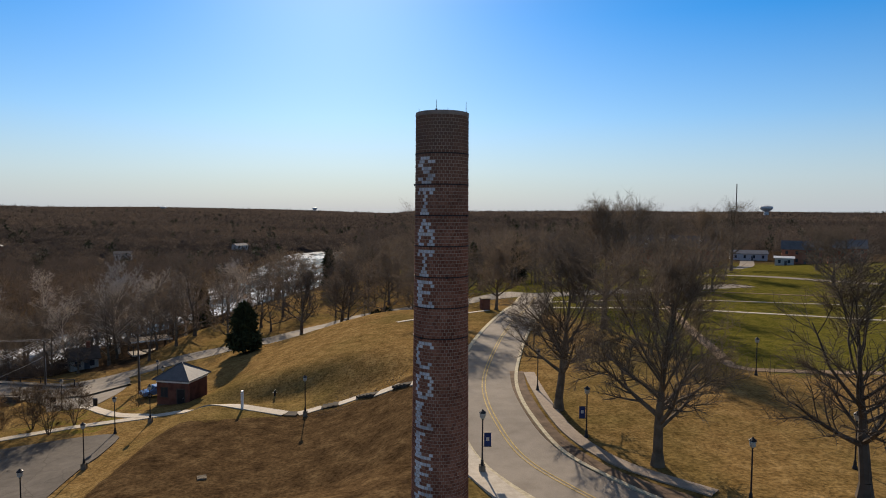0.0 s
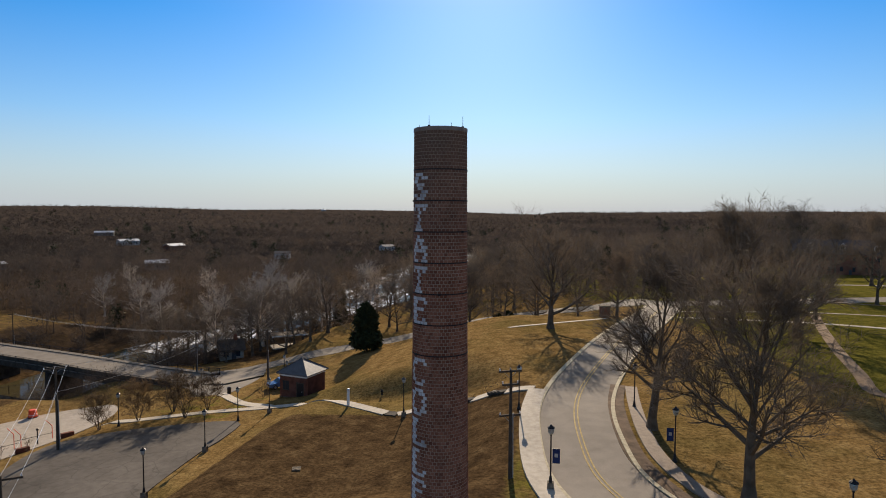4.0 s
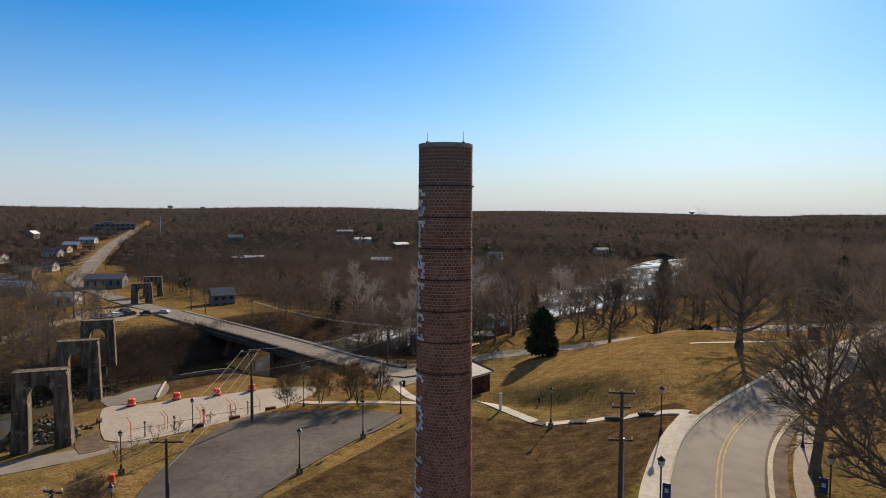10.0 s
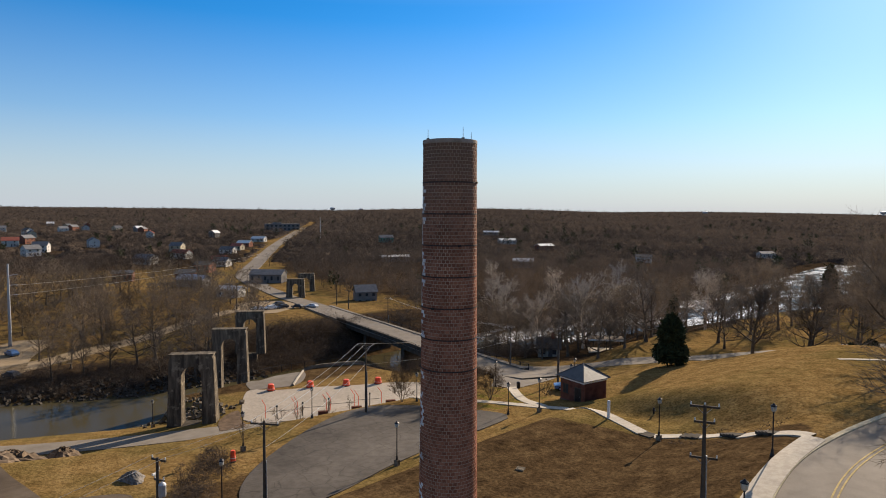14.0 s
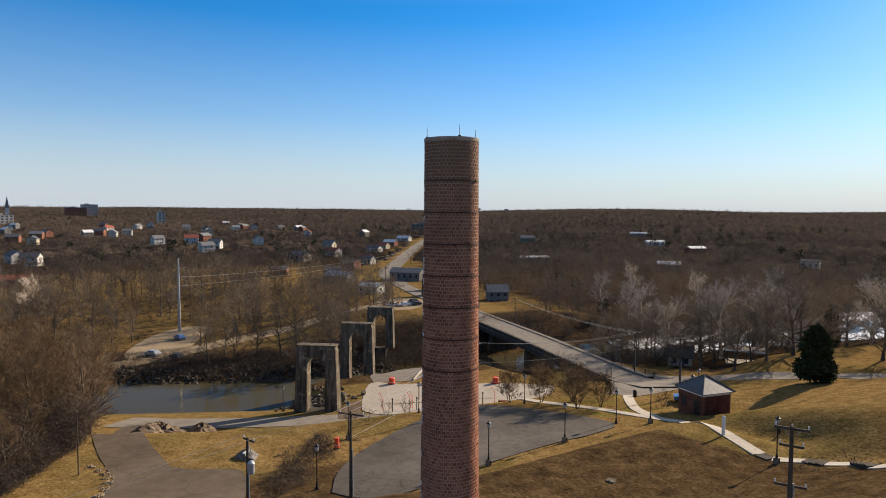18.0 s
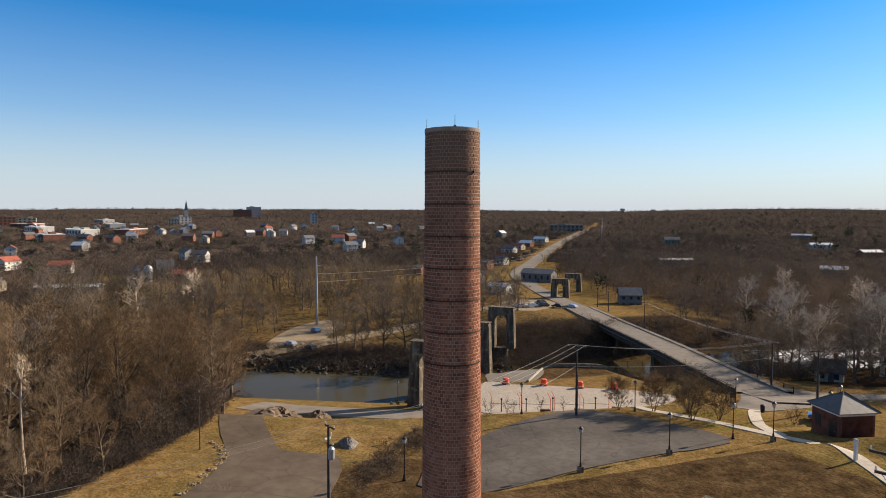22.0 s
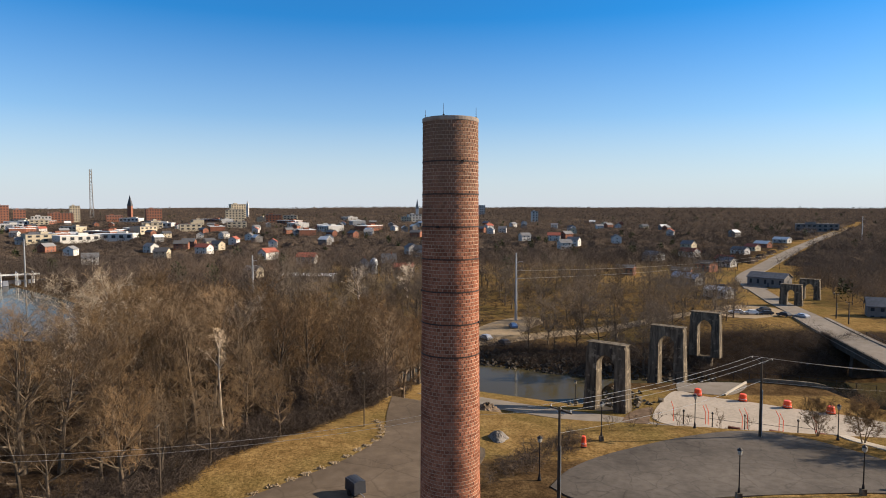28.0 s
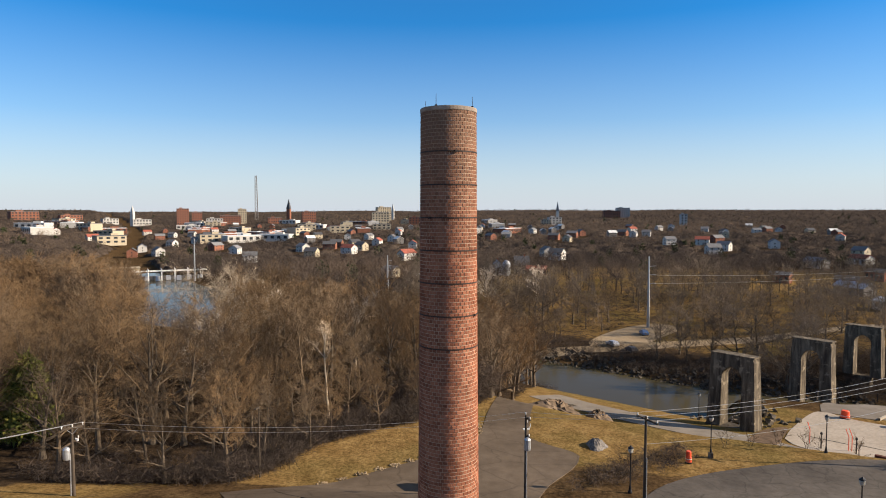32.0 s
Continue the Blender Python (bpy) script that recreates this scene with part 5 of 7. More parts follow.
t = thing("hydrant", "small pipe valve and spoil on the slope", "hydrant", m=pose(-18.5, 56.0, gz(-18.5, 56)))
part("barrel", Build().turned([(0.12, 0), (0.12, 0.5), (0.16, 0.55), (0.05, 0.75)], 8), M_BLACK, t)
part("valve", Build().rod((-0.25, 0, 0.4), (0.25, 0, 0.4), 0.05), M_BLACK, t)
t = thing("sign", "road sign on two posts at the junction", "sign", m=pose(-49.5, 63.0, gz(-49.5, 63), 0, 0, 30))
part("panel", Build().box(0, 0, 1.7, 0.75, 0.05, 0.7), M_BLACK, t)
for s in (-0.3, 0.3):
    part("post", Build().box(s, 0, 0.85, 0.07, 0.07, 1.7), M_BLACK, t)
t = thing("trash_bin", "dark litter bin beside the footpath", "litter bin", m=pose(-43.6, 62.3, gz(-43.6, 62.3)))
part("body", Build().turned([(0.26, 0), (0.3, 0.85), (0.3, 0.9)], 12), M_BLACK, t)
part("lid", Build().turned([(0.32, 0.9), (0.2, 1.05), (0.05, 1.08)], 12), M_BLACK, t)

# ---- court barriers ----
BARREL = "orange plastic traffic barrel on the gravel court"


def barrel(x, y, wide=0.62, label=BARREL, group="orange barrels on the court"):
    t = thing("traffic_barrel", label, "traffic barrel", group, m=pose(x, y, gz(x, y) + 0.08))
    part("body", Build().turned([(wide, 0.1), (wide * 0.96, 0.55), (wide * 0.86, 0.6), (wide * 0.84, 1.1), (wide * 0.7, 1.2)], 14), M_ORANGE, t)
    part("foot", Build().turned([(wide * 1.15, 0), (wide * 1.15, 0.1)], 14), M_BLACK, t)
    part("stripe", Build().turned([(wide * 0.975, 0.3), (wide * 0.975, 0.45)], 14, cap=False), M_WHITE, t, "pale reflective band")


for x, y in ((-88.2, 45.8), (-84.9, 52.2), (-81.0, 57.7), (-77.9, 63.0)):
    barrel(x, y, 0.68)
barrel(-45.6, 15.6, 0.3, "small orange and white traffic barrel on the verge")
for k, (x, y) in enumerate(((-72.5, 38.0), (-70.0, 42.3), (-67.6, 47.0), (-66.4, 51.0))):
    t = thing("safety_rail", "thin orange safety rail frame beside the court", "safety rail", "orange rails by the court", m=pose(x, y, gz(x, y), 0, 0, 60))
    for s in (-2.3, 2.3):
        part("post", Build().rod((s, 0, 0), (s, 0, 2.0), 0.05).rod((s, 0, 2.0), (s - 0.5, 0.9, 2.7), 0.05), M_ORANGE, t)
    part("rail", Build().rod((-2.3, 0, 1.0), (2.3, 0, 1.0), 0.03), M_BLACK, t)
for x, y in ((-66.5, 42.0), (-63.8, 46.5), (-62.4, 52.5)):
    t = thing("planter", "rusty low planter box beside the court", "planter", m=pose(x, y, gz(x, y), 0, 0, 55))
    part("box", Build().box(0, 0, 0.35, 1.6, 0.5, 0.7), M_HUT_BRICK, t)
for x, y in ((-71.2, 36.6), (-68.3, 44.4), (-65.2, 50.4), (-69.5, 40.2)):
    t = thing("bollard_light", "dark bollard light at the court's edge", "bollard light", "bollard lights", m=pose(x, y, gz(x, y)))
    part("post", Build().turned([(0.09, 0), (0.07, 2.0)], 8), M_BLACK, t)
    part("head", Build().turned([(0.16, 2.0), (0.16, 2.2), (0.05, 2.3)], 8), M_BLACK, t)


# ---- vehicles ----
def car(x, y, z, turn, color, label, long=4.5, van=False):
    t = thing("car", label, "car", m=pose(x, y, z, 0, 0, turn))
    h = 1.9 if van else 1.45
    b = Build()
    prof = [(-long / 2, 0.35), (-long / 2, 0.8), (-long * 0.28, 0.92), (-long * 0.14, h), (long * 0.3, h), (long * 0.45, 0.95), (long / 2, 0.85), (long / 2, 0.35)]
    for s in (-0.88, 0.88):
        b.v += [(px, s * (0.82 if pz > 1.0 else 1), pz) for px, pz in prof]
    n = len(prof)
    b.f = [tuple(range(n - 1, -1, -1)), tuple(range(n, 2 * n))] + [(k, (k + 1) % n, n + (k + 1) % n, n + k) for k in range(n)]
    part("body", b, color, t)
    part("glazing", Build().box(long * 0.07, 0, (h + 0.92) / 2 + 0.02, long * 0.42, 1.62, h - 1.15), M_GLASS, t)
    part("windscreen", Build().box(0, 0, 0, 0.05, 1.3, 0.6, pose(-long * 0.215, 0, h * 0.82, 0, 48, 0)), M_GLASS, t)
    for sx in (-0.31, 0.31):
        for sy in (-0.8, 0.8):
            wheel = part("wheel", Build().turned([(0.33, -0.1), (0.33, 0.1)], 14, pose(sx * long, sy, 0.33, 90)), M_BLACK, t)
            part("rim", Build().turned([(0.19, -0.12), (0.19, 0.12)], 10, pose(sx * long, sy, 0.33, 90)), M_STEEL, wheel)
    for sy in (-0.6, 0.6):
        part("headlight", Build().box(-long / 2 - 0.01, sy, 0.7, 0.06, 0.3, 0.14), M_WHITE, t)
    return t


M_CAR_DARK = plain("dark_car_paint", (0.03, 0.033, 0.04), 0.5, 0.0, vary=0.1)
M_CAR_SILVER = plain("silver_car_paint", (0.45, 0.46, 0.48), 0.3, 0.5, vary=0.08)
M_CAR_BLUE = plain("blue_car_paint", (0.10, 0.19, 0.36), 0.3, 0.2, vary=0.1)
M_CAR_WHITE = plain("white_car_paint", (0.72, 0.72, 0.7), 0.3, vary=0.06)
for x, y, turn, color, label in ((-158, 14.0, 30, M_CAR_SILVER, "silver car parked on gravel across the river"), (-151, 18.5, 20, M_CAR_DARK, "dark car parked on gravel across the river"),
                                 (-176, 24, 10, M_CAR_BLUE, "blue car parked across the river"), (-179, 95.5, 70, M_CAR_WHITE, "white car parked by the old piers"),
                                 (-178, 100, 80, M_CAR_WHITE, "white car parked by the old piers"), (-177, 104, 95, M_CAR_DARK, "dark van parked by the old piers"),
                                 (-173.5, 108, 20, M_CAR_DARK, "dark car parked by the old piers"), (-186, 108, 100, M_CAR_DARK, "dark car parked by the old piers"),
                                 (-170, 111.5, 20, M_CAR_SILVER, "silver car on the bridge road"), (-36.8, 66.0, 40, M_CAR_BLUE, "pale blue car behind the brick hut"),
                                 (-245, 122, 100, M_CAR_WHITE, "white car parked before the far sheds"), (-262, 128, 90, M_CAR_DARK, "dark car parked before the far sheds"),
                                 (41, 24, 60, M_CAR_WHITE, "white car parked behind the oak")):
    car(x, y, gz(x, y) + 0.05, turn, color, label)
# black trailer on the turning area
t = thing("trailer", "small black box trailer on the asphalt", "trailer", m=pose(-31.7, -7.4, gz(-31.7, -7.4) + 0.1, 0, 0, 35) @ Matrix.Diagonal((0.8, 0.8, 0.8, 1)))
part("box", Build().box(0, 0, 1.0, 2.2, 1.4, 1.3, taper=0.94), M_CAR_DARK, t)
part("roof", Build().turned([(0.72, -1.0), (0.72, 1.0)], 12, pose(0, 0, 1.5, 0, 90, 0) @ Matrix.Diagonal((0.35, 1, 1, 1))), M_CAR_DARK, t)
part("tongue", Build().rod((1.1, 0, 0.45), (2.0, 0, 0.4), 0.05), M_STEEL, t)
for s in (-0.75, 0.75):
    part("wheel", Build().turned([(0.32, -0.1), (0.32, 0.1)], 14, pose(0, s, 0.32, 90)), M_BLACK, t)

# ---- houses and the town ----
M_WALL_WHITE = plain("white_siding", (0.52, 0.50, 0.46), 0.7, vary=0.1, scale=0.6, per_object=0.25)
M_WALL_GREY = plain("grey_siding", (0.17, 0.16, 0.15), 0.8, vary=0.15, scale=0.6)
M_WALL_TAN = plain("tan_render", (0.42, 0.36, 0.26), 0.85, vary=0.12, scale=0.6)
M_WALL_BRICK = plain("red_town_brick", (0.26, 0.115, 0.075), 0.85, vary=0.2, scale=0.5, per_object=0.3)
M_WALL_BLUE = plain("pale_blue_metal", (0.40, 0.42, 0.44), 0.6, vary=0.1, scale=0.6)
M_WALL_STONE = plain("pale_rubble_stone", (0.36, 0.32, 0.26), 0.9, vary=0.35, scale=1.0, fine=6)
M_WALL_GREEN = plain("green_metal", (0.05, 0.19, 0.15), 0.6, vary=0.15, scale=0.6)
M_ROOF_GREY = plain("grey_roofing", (0.20, 0.20, 0.205), 0.8, vary=0.2, scale=0.8, per_object=0.5)
M_ROOF_WHITE = plain("white_roofing", (0.62, 0.62, 0.61), 0.6, vary=0.1, scale=0.4)
M_ROOF_RUST = plain("brown_shingle", (0.10, 0.08, 0.065), 0.9, vary=0.3, scale=1.0)
M_ROOF_RED = plain("red_roofing", (0.30, 0.10, 0.07), 0.8, vary=0.2, scale=0.8)


def house(x, y, turn, w, d, h, wall, roof, label, rise=None, cols=3, storeys=1, chimney_stack=False, name="house", z=None):
    """A gabled house: four walls, a roof with eaves, sash windows on the long sides and a door."""
    z = gz(x, y) if z is None else z
    t = thing(name, label, name, m=pose(x, y, z, 0, 0, turn))
    rise = rise or d * 0.32
    b = Build()
    b.add([(-w / 2, -d / 2, -0.8), (w / 2, -d / 2, -0.8), (w / 2, d / 2, -0.8), (-w / 2, d / 2, -0.8), (-w / 2, -d / 2, h), (w / 2, -d / 2, h), (w / 2, d / 2, h), (-w / 2, d / 2, h),
           (-w / 2, 0, h + rise), (w / 2, 0, h + rise)],
          [(0, 1, 5, 4), (2, 3, 7, 6), (1, 2, 6, 9, 5), (3, 0, 4, 8, 7)])
    part("wall", b, wall, t)
    e, k = 0.45, 0.18
    r = Build()
    for s in (-1, 1):
        drop = rise * e / (d / 2)
        v = [(-w / 2 - e, s * (d / 2 + e), h - drop), (w / 2 + e, s * (d / 2 + e), h - drop), (w / 2 + e, 0, h + rise), (-w / 2 - e, 0, h + rise)]
        v += [(px, py, pz + k) for px, py, pz in v]
        r.add(v, [(0, 1, 2, 3), (4, 5, 6, 7), (0, 1, 5, 4), (1, 2, 6, 5), (3, 0, 4, 7)])
    rf = part("roof", r, roof, t)
    if chimney_stack:
        part("chimney_stack", Build().box(w * 0.2, 0, h + rise + 0.4, 0.7, 0.7, 1.6), M_WALL_BRICK, rf)
    for s in (-1, 1):
        for f in range(storeys):
            for c in range(cols):
                px, pz = w * ((c + 0.5) / cols - 0.5), (h / storeys) * (f + 0.55)
                wn = part("window", Build().box(px, s * (d / 2 + 0.02), pz, min(1.0, w / cols * 0.45), 0.08, h / storeys * 0.45), M_GLASS, t)
    for s in (-1, 1):
        for f in range(storeys):
            part("window", Build().box(s * (w / 2 + 0.02), 0, (h / storeys) * (f + 0.55), 0.08, 1.0, h / storeys * 0.42), M_GLASS, t)
    part("door", Build().box(w * 0.08, -d / 2 - 0.04, 1.0, 0.95, 0.1, 2.0), M_ROOF_DARK, t)
    return t


def block(x, y, turn, w, d, h, wall, label, rows, cols, roof=None, z=None):
    """A flat-roofed town building with a parapet and rows of windows."""
    z = gz(x, y) if z is None else z
    t = thing("building", label, "building", m=pose(x, y, z, 0, 0, turn))
    part("wall", Build().box(0, 0, h / 2 - 1, w, d, h + 2), wall, t)
    part("parapet", Build().box(0, 0, h + 0.3, w + 0.4, d + 0.4, 0.6), roof or M_ROOF_GREY, t)
    part("roof_plant", Build().box(w * 0.15, 0, h + 1.6, w * 0.25, d * 0.3, 2.2), wall, t)
    for r in range(rows):
        for s in (-1, 1):
            for c in range(cols):
                part("window", Build().box(w * ((c + 0.5) / cols - 0.5), s * (d / 2 + 0.05), h * (r + 0.55) / rows, w / cols * 0.5, 0.2, h / rows * 0.5), M_GLASS, t)
    return t


house(-176, 140, 62, 7.8, 7.0, 5.0, M_WALL_GREY, M_ROOF_GREY, "grey two-storey wooden house beside the far road", cols=3, storeys=2, z=gz(-176, 140) - 1.4)
house(-266, 152, 40, 16, 9, 4.2, M_WALL_GREY, M_ROOF_GREY, "pale metal shed with a low roof", 2.0, 5, name="shed")
house(-228, 112, 30, 10, 6, 3.2, M_WALL_WHITE, M_WALL_BLUE, "small white shed with a pale blue roof", 1.2, 3, name="shed")
house(-290, 121, 60, 9, 7, 5, M_WALL_BRICK, M_ROOF_DARK, "red-brick shop building in the far town", 1.5, 4, 2)
house(-312, 100, 60, 9, 6, 4, M_WALL_BRICK, M_ROOF_GREY, "long brick store in the far town", 1.2, 4)
house(-302, -64, 80, 26, 8, 3.2, M_WALL_GREY, M_ROOF_WHITE, "long low building with a white roof", 0.8, 6, name="shed")
house(-345, -27, 100, 8, 8, 5.2, M_WALL_TAN, M_ROOF_DARK, "cream house with a steep gable among trees", 4.5, 2, 2, True)
house(-338, -40, 10, 9, 7, 4.6, M_WALL_WHITE, M_ROOF_DARK, "white wooden house with a dark roof", 3.5, 3, 2, True)
house(-334, -18, 95, 11, 7, 3.4, M_WALL_BRICK, M_ROOF_RED, "low house with a rusty red roof", 1.8, 3)
house(-322, -98, 70, 8, 7, 4.2, M_WALL_TAN, M_ROOF_GREY, "cream cottage among bare trees", 2.0, 2)
house(-396, -84, 85, 12, 8, 4.6, M_WALL_WHITE, M_ROOF_RED, "white wooden house with a red roof", 2.4, 3, 2)
house(-470, 196, 40, 9, 8, 5.5, M_WALL_TAN, M_ROOF_GREY, "yellow house near the far road", 2.5, 2, 2)
house(-418, 176, 30, 12, 8, 4.0, M_WALL_WHITE, M_ROOF_RED, "white roadside house with a red roof", 2.2, 3)
house(-392, 142, 30, 12, 8, 4.0, M_WALL_WHITE, M_ROOF_GREY, "white roadside house with a grey roof", 2.2, 3)
for x, y, w, wall, roof, word in ((-352, 172, 9, M_WALL_WHITE, M_ROOF_GREY, "small white house on the avenue"), (-368, 178, 10, M_WALL_BRICK, M_ROOF_RED, "brick bungalow on the avenue"),
                                  (-440, 222, 11, M_WALL_WHITE, M_ROOF_GREY, "white frame house on the avenue"), (-470, 246, 9, M_WALL_TAN, M_ROOF_RED, "cream bungalow on the avenue"),
                                  (-505, 272, 12, M_WALL_BRICK, M_ROOF_WHITE, "flat brick shop on the avenue"), (-560, 318, 14, M_WALL_WHITE, M_ROOF_WHITE, "white shop on the avenue"), (-275, 118, 14, M_WALL_GREY, M_WALL_BLUE, "low workshop with a pale blue roof")):
    house(x, y, 30, w, 7, 3.4, wall, roof, word, 2.0, 3)
house(-330, 150, 30, 10, 7, 4.5, M_WALL_BRICK, M_ROOF_GREY, "plain brick building beside the road", 1.4, 4)
house(-316, 281, 60, 20, 10, 3.4, M_WALL_GREY, M_ROOF_WHITE, "low building with a white roof in the woods", 0.8, 5, name="shed")
house(-490, 425, 60, 14, 9, 5, M_WALL_GREEN, M_ROOF_GREY, "green metal mill building in the woods", 2.5, 5, name="shed")
house(-66.5, 104, 35, 4.8, 4, 2.4, M_WALL_STONE, M_ROOF_RUST, "old pale stone house behind the road", 1.7, 2, 1, True)
house(112, 252, -25, 36, 13, 8, M_WALL_BRICK, M_ROOF_DARK, "long brick hall with white dormers behind the lawn", 5.0, 9, 2)
for k in (-11, 0, 11):
    m = pose(112, 252, gz(112, 252), 0, 0, -25)
    p = m @ Vector((k, -4.6, 9.4))
    t = thing("dormer", "white dormer window on the hall roof", "dormer", "dormers on the hall", m=pose(p.x, p.y, p.z, 0, 0, -25))
    part("cheek", Build().box(0, 0, 0.8, 2.0, 2.6, 1.8), M_WALL_WHITE, t)
    part("gable", Build().add([(-1.2, -1.4, 1.7), (1.2, -1.4, 1.7), (0, -1.4, 2.6), (-1.2, 1.6, 1.7), (1.2, 1.6, 1.7), (0, 1.6, 2.6)], [(0, 1, 2), (0, 2, 5, 3), (1, 4, 5, 2)]), M_WALL_WHITE, t)
    part("pane", Build().box(0, -1.34, 0.8, 1.1, 0.06, 1.2), M_GLASS, t)
house(160, 280, -20, 16, 7, 3.2, M_WALL_BLUE, M_ROOF_GREY, "row of pale garages behind the lawn", 1.4, 4, name="garage")
house(163, 242, -30, 15, 10, 6.5, M_WALL_BRICK, M_ROOF_GREY, "red-brick house with a white porch", 3.2, 4, 2, True)
house(152, 236, -30, 7, 4, 3.0, M_WALL_WHITE, M_ROOF_WHITE, "white porch wing of the brick house", 0.6, 2, name="porch")
house(178, 235, -30, 13, 10, 6.5, M_WALL_BRICK, M_ROOF_GREY, "red-brick campus house behind the lawn", 3.2, 4, 2, True)

for x, y, turn, w, wall, roof, word in ((-236, 322, 40, 13, M_WALL_GREY, M_ROOF_WHITE, "grey shed with a pale roof in the woods"), (-398, 512, 60, 18, M_WALL_WHITE, M_ROOF_WHITE, "white mill shed in the woods"),
                                        (-205, 430, 20, 11, M_WALL_WHITE, M_ROOF_GREY, "white house in the woods"), (-322, 470, 75, 16, M_WALL_BRICK, M_ROOF_WHITE, "brick workshop with a pale roof in the woods"),
                                        (-525, 640, 30, 20, M_WALL_GREY, M_ROOF_WHITE, "long grey warehouse with a pale roof"), (-160, 560, 50, 12, M_WALL_WHITE, M_ROOF_GREY, "white house in the woods")):
    house(x, y, turn, w, 8, 4.2, wall, roof, word, 1.6, 3)

# open shelter on posts behind the road
t = thing("shelter", "open picnic shelter with a flat dark roof on posts", "shelter", m=pose(-57.5, 113.5, gz(-57.5, 113.5), 0, 0, 35))
part("roof", Build().box(0, 0, 2.75, 8.0, 5.0, 0.22).box(0, -2.52, 2.75, 8.1, 0.06, 0.3), M_ROOF_RUST, t, "flat dark roof")
part("fascia", Build().box(0, -2.57, 2.75, 8.12, 0.04, 0.28), M_WHITE, t, "pale front board")
for sx in (-3.6, 0, 3.6):
    for sy in (-2.2, 2.2):
        part("post", Build().box(sx, sy, 1.3, 0.16, 0.16, 2.7), M_WOODPOLE, t)
part("slab", Build().box(0, 0, -0.1, 7.6, 4.6, 0.3), M_CONCRETE, t, "concrete floor slab")

# scattered far houses, each one of a few kinds
kinds = []
for k, (wall, roof, word) in enumerate(((M_WALL_WHITE, M_ROOF_GREY, "white wooden house with a grey roof"), (M_WALL_BRICK, M_ROOF_GREY, "brick house with a grey roof"),
                                        (M_WALL_TAN, M_ROOF_DARK, "cream house with a dark roof"), (M_WALL_WHITE, M_ROOF_RED, "white wooden house with a rusty red roof"),
                                        (M_WALL_GREY, M_ROOF_WHITE, "grey house with a pale metal roof"))):
    kinds.append(house(-520 - 30 * k, -240 + 14 * k, 60 + 40 * k, 10 + k % 2 * 2, 8, 5.2, wall, roof, word + " in the far town", 2.6, 2, 2))
rng = random.Random(77)
spots = []
while len(spots) < 110:
    x, y = rng.uniform(-1150, -360), rng.uniform(-760, 330)
    if x + 0.55 * abs(y + 150) > -330 or min([math.hypot(x - a, y - b) for a, b in spots] + [99]) < 24:
        continue
    spots.append((x, y))
for x, y in spots:
    k = kinds[rng.choice((0, 0, 1, 1, 2, 3, 4))]
    copy_thing(k, pose(x, y, gz(x, y) + rng.uniform(0.0, 0.3), 0, 0, rng.uniform(0, 180)))

# downtown on the skyline
TOWN_Z = 2
for x, y, w, d, h, wall, rows, cols, word in (
        (-1222, -835, 24, 20, 34, M_WALL_BRICK, 7, 5, "tall brick tower block"), (-1240, -812, 20, 20, 25, M_WALL_BRICK, 5, 4, "brick office block"),
        (-1275, -752, 44, 22, 17, M_WALL_BRICK, 4, 8, "brick warehouse block"), (-1290, -732, 18, 18, 31, M_WALL_TAN, 6, 4, "tan office tower"),
        (-1240, -770, 34, 20, 12, M_WALL_WHITE, 2, 6, "white depot"), (-1040, -1062, 48, 24, 16, M_WALL_BRICK, 3, 8, "wide brick mill"),
        (-1090, -1000, 40, 20, 10, M_WALL_BRICK, 2, 7, "low brick store"), (-1352, -600, 30, 20, 24, M_WALL_BRICK, 4, 6, "square brick block"),
        (-1412, -440, 32, 20, 33, M_WALL_TAN, 8, 6, "pale tall apartment block"), (-1180, -905, 36, 18, 12, M_WALL_WHITE, 2, 6, "white store building"),
        (-1320, -668, 30, 18, 11, M_WALL_BRICK, 2, 6, "low brick hall"), (-1760, 92, 44, 26, 17, M_WALL_BRICK, 4, 8, "brick hospital wing"),
        (-1775, 122, 34, 26, 24, M_WALL_WHITE, 5, 6, "white hospital block"), (-1262, 200, 12, 12, 20, M_WALL_WHITE, 4, 2, "slim white tower"),
        (-1278, -42, 26, 18, 14, M_WALL_WHITE, 3, 4, "white assembly hall"), (-1270, -58, 20, 14, 9, M_WALL_TAN, 2, 4, "cream hall"),
        (-1222, -387, 34, 20, 24, M_WALL_TAN, 5, 6, "tan office block"), (-1240, -317, 30, 16, 14, M_WALL_BRICK, 3, 5, "brick office block"),
        (-1140, -950, 30, 18, 10, M_WALL_WHITE, 2, 5, "white store building"), (-760, 470, 46, 18, 9, M_WALL_GREY, 2, 8, "long blue-grey store")):
    block(x, y, math.degrees(math.atan2(y, x)) + 90 + (x % 17), w, d, h, wall, word + " in the far town", rows, cols, z=gz(x, y) + TOWN_Z)

pale_blocks = [block(-880, -420, 40, 40, 22, 6.5, M_WALL_WHITE, "low white store building in the far town", 1, 5, M_ROOF_WHITE),
               block(-905, -520, 70, 30, 18, 8.5, M_WALL_TAN, "low tan building in the far town", 2, 4),
               block(-930, -610, 55, 46, 20, 5.5, M_WALL_BRICK, "long brick store in the far town", 1, 6, M_ROOF_WHITE)]
for k in range(44):
    a, r = radians(rng.uniform(186, 226)), rng.uniform(760, 1500)
    copy_thing(pale_blocks[k % 3], pose(r * math.cos(a), r * math.sin(a), gz(r * math.cos(a), r * math.sin(a)) + 1.5, 0, 0, rng.uniform(0, 180)))


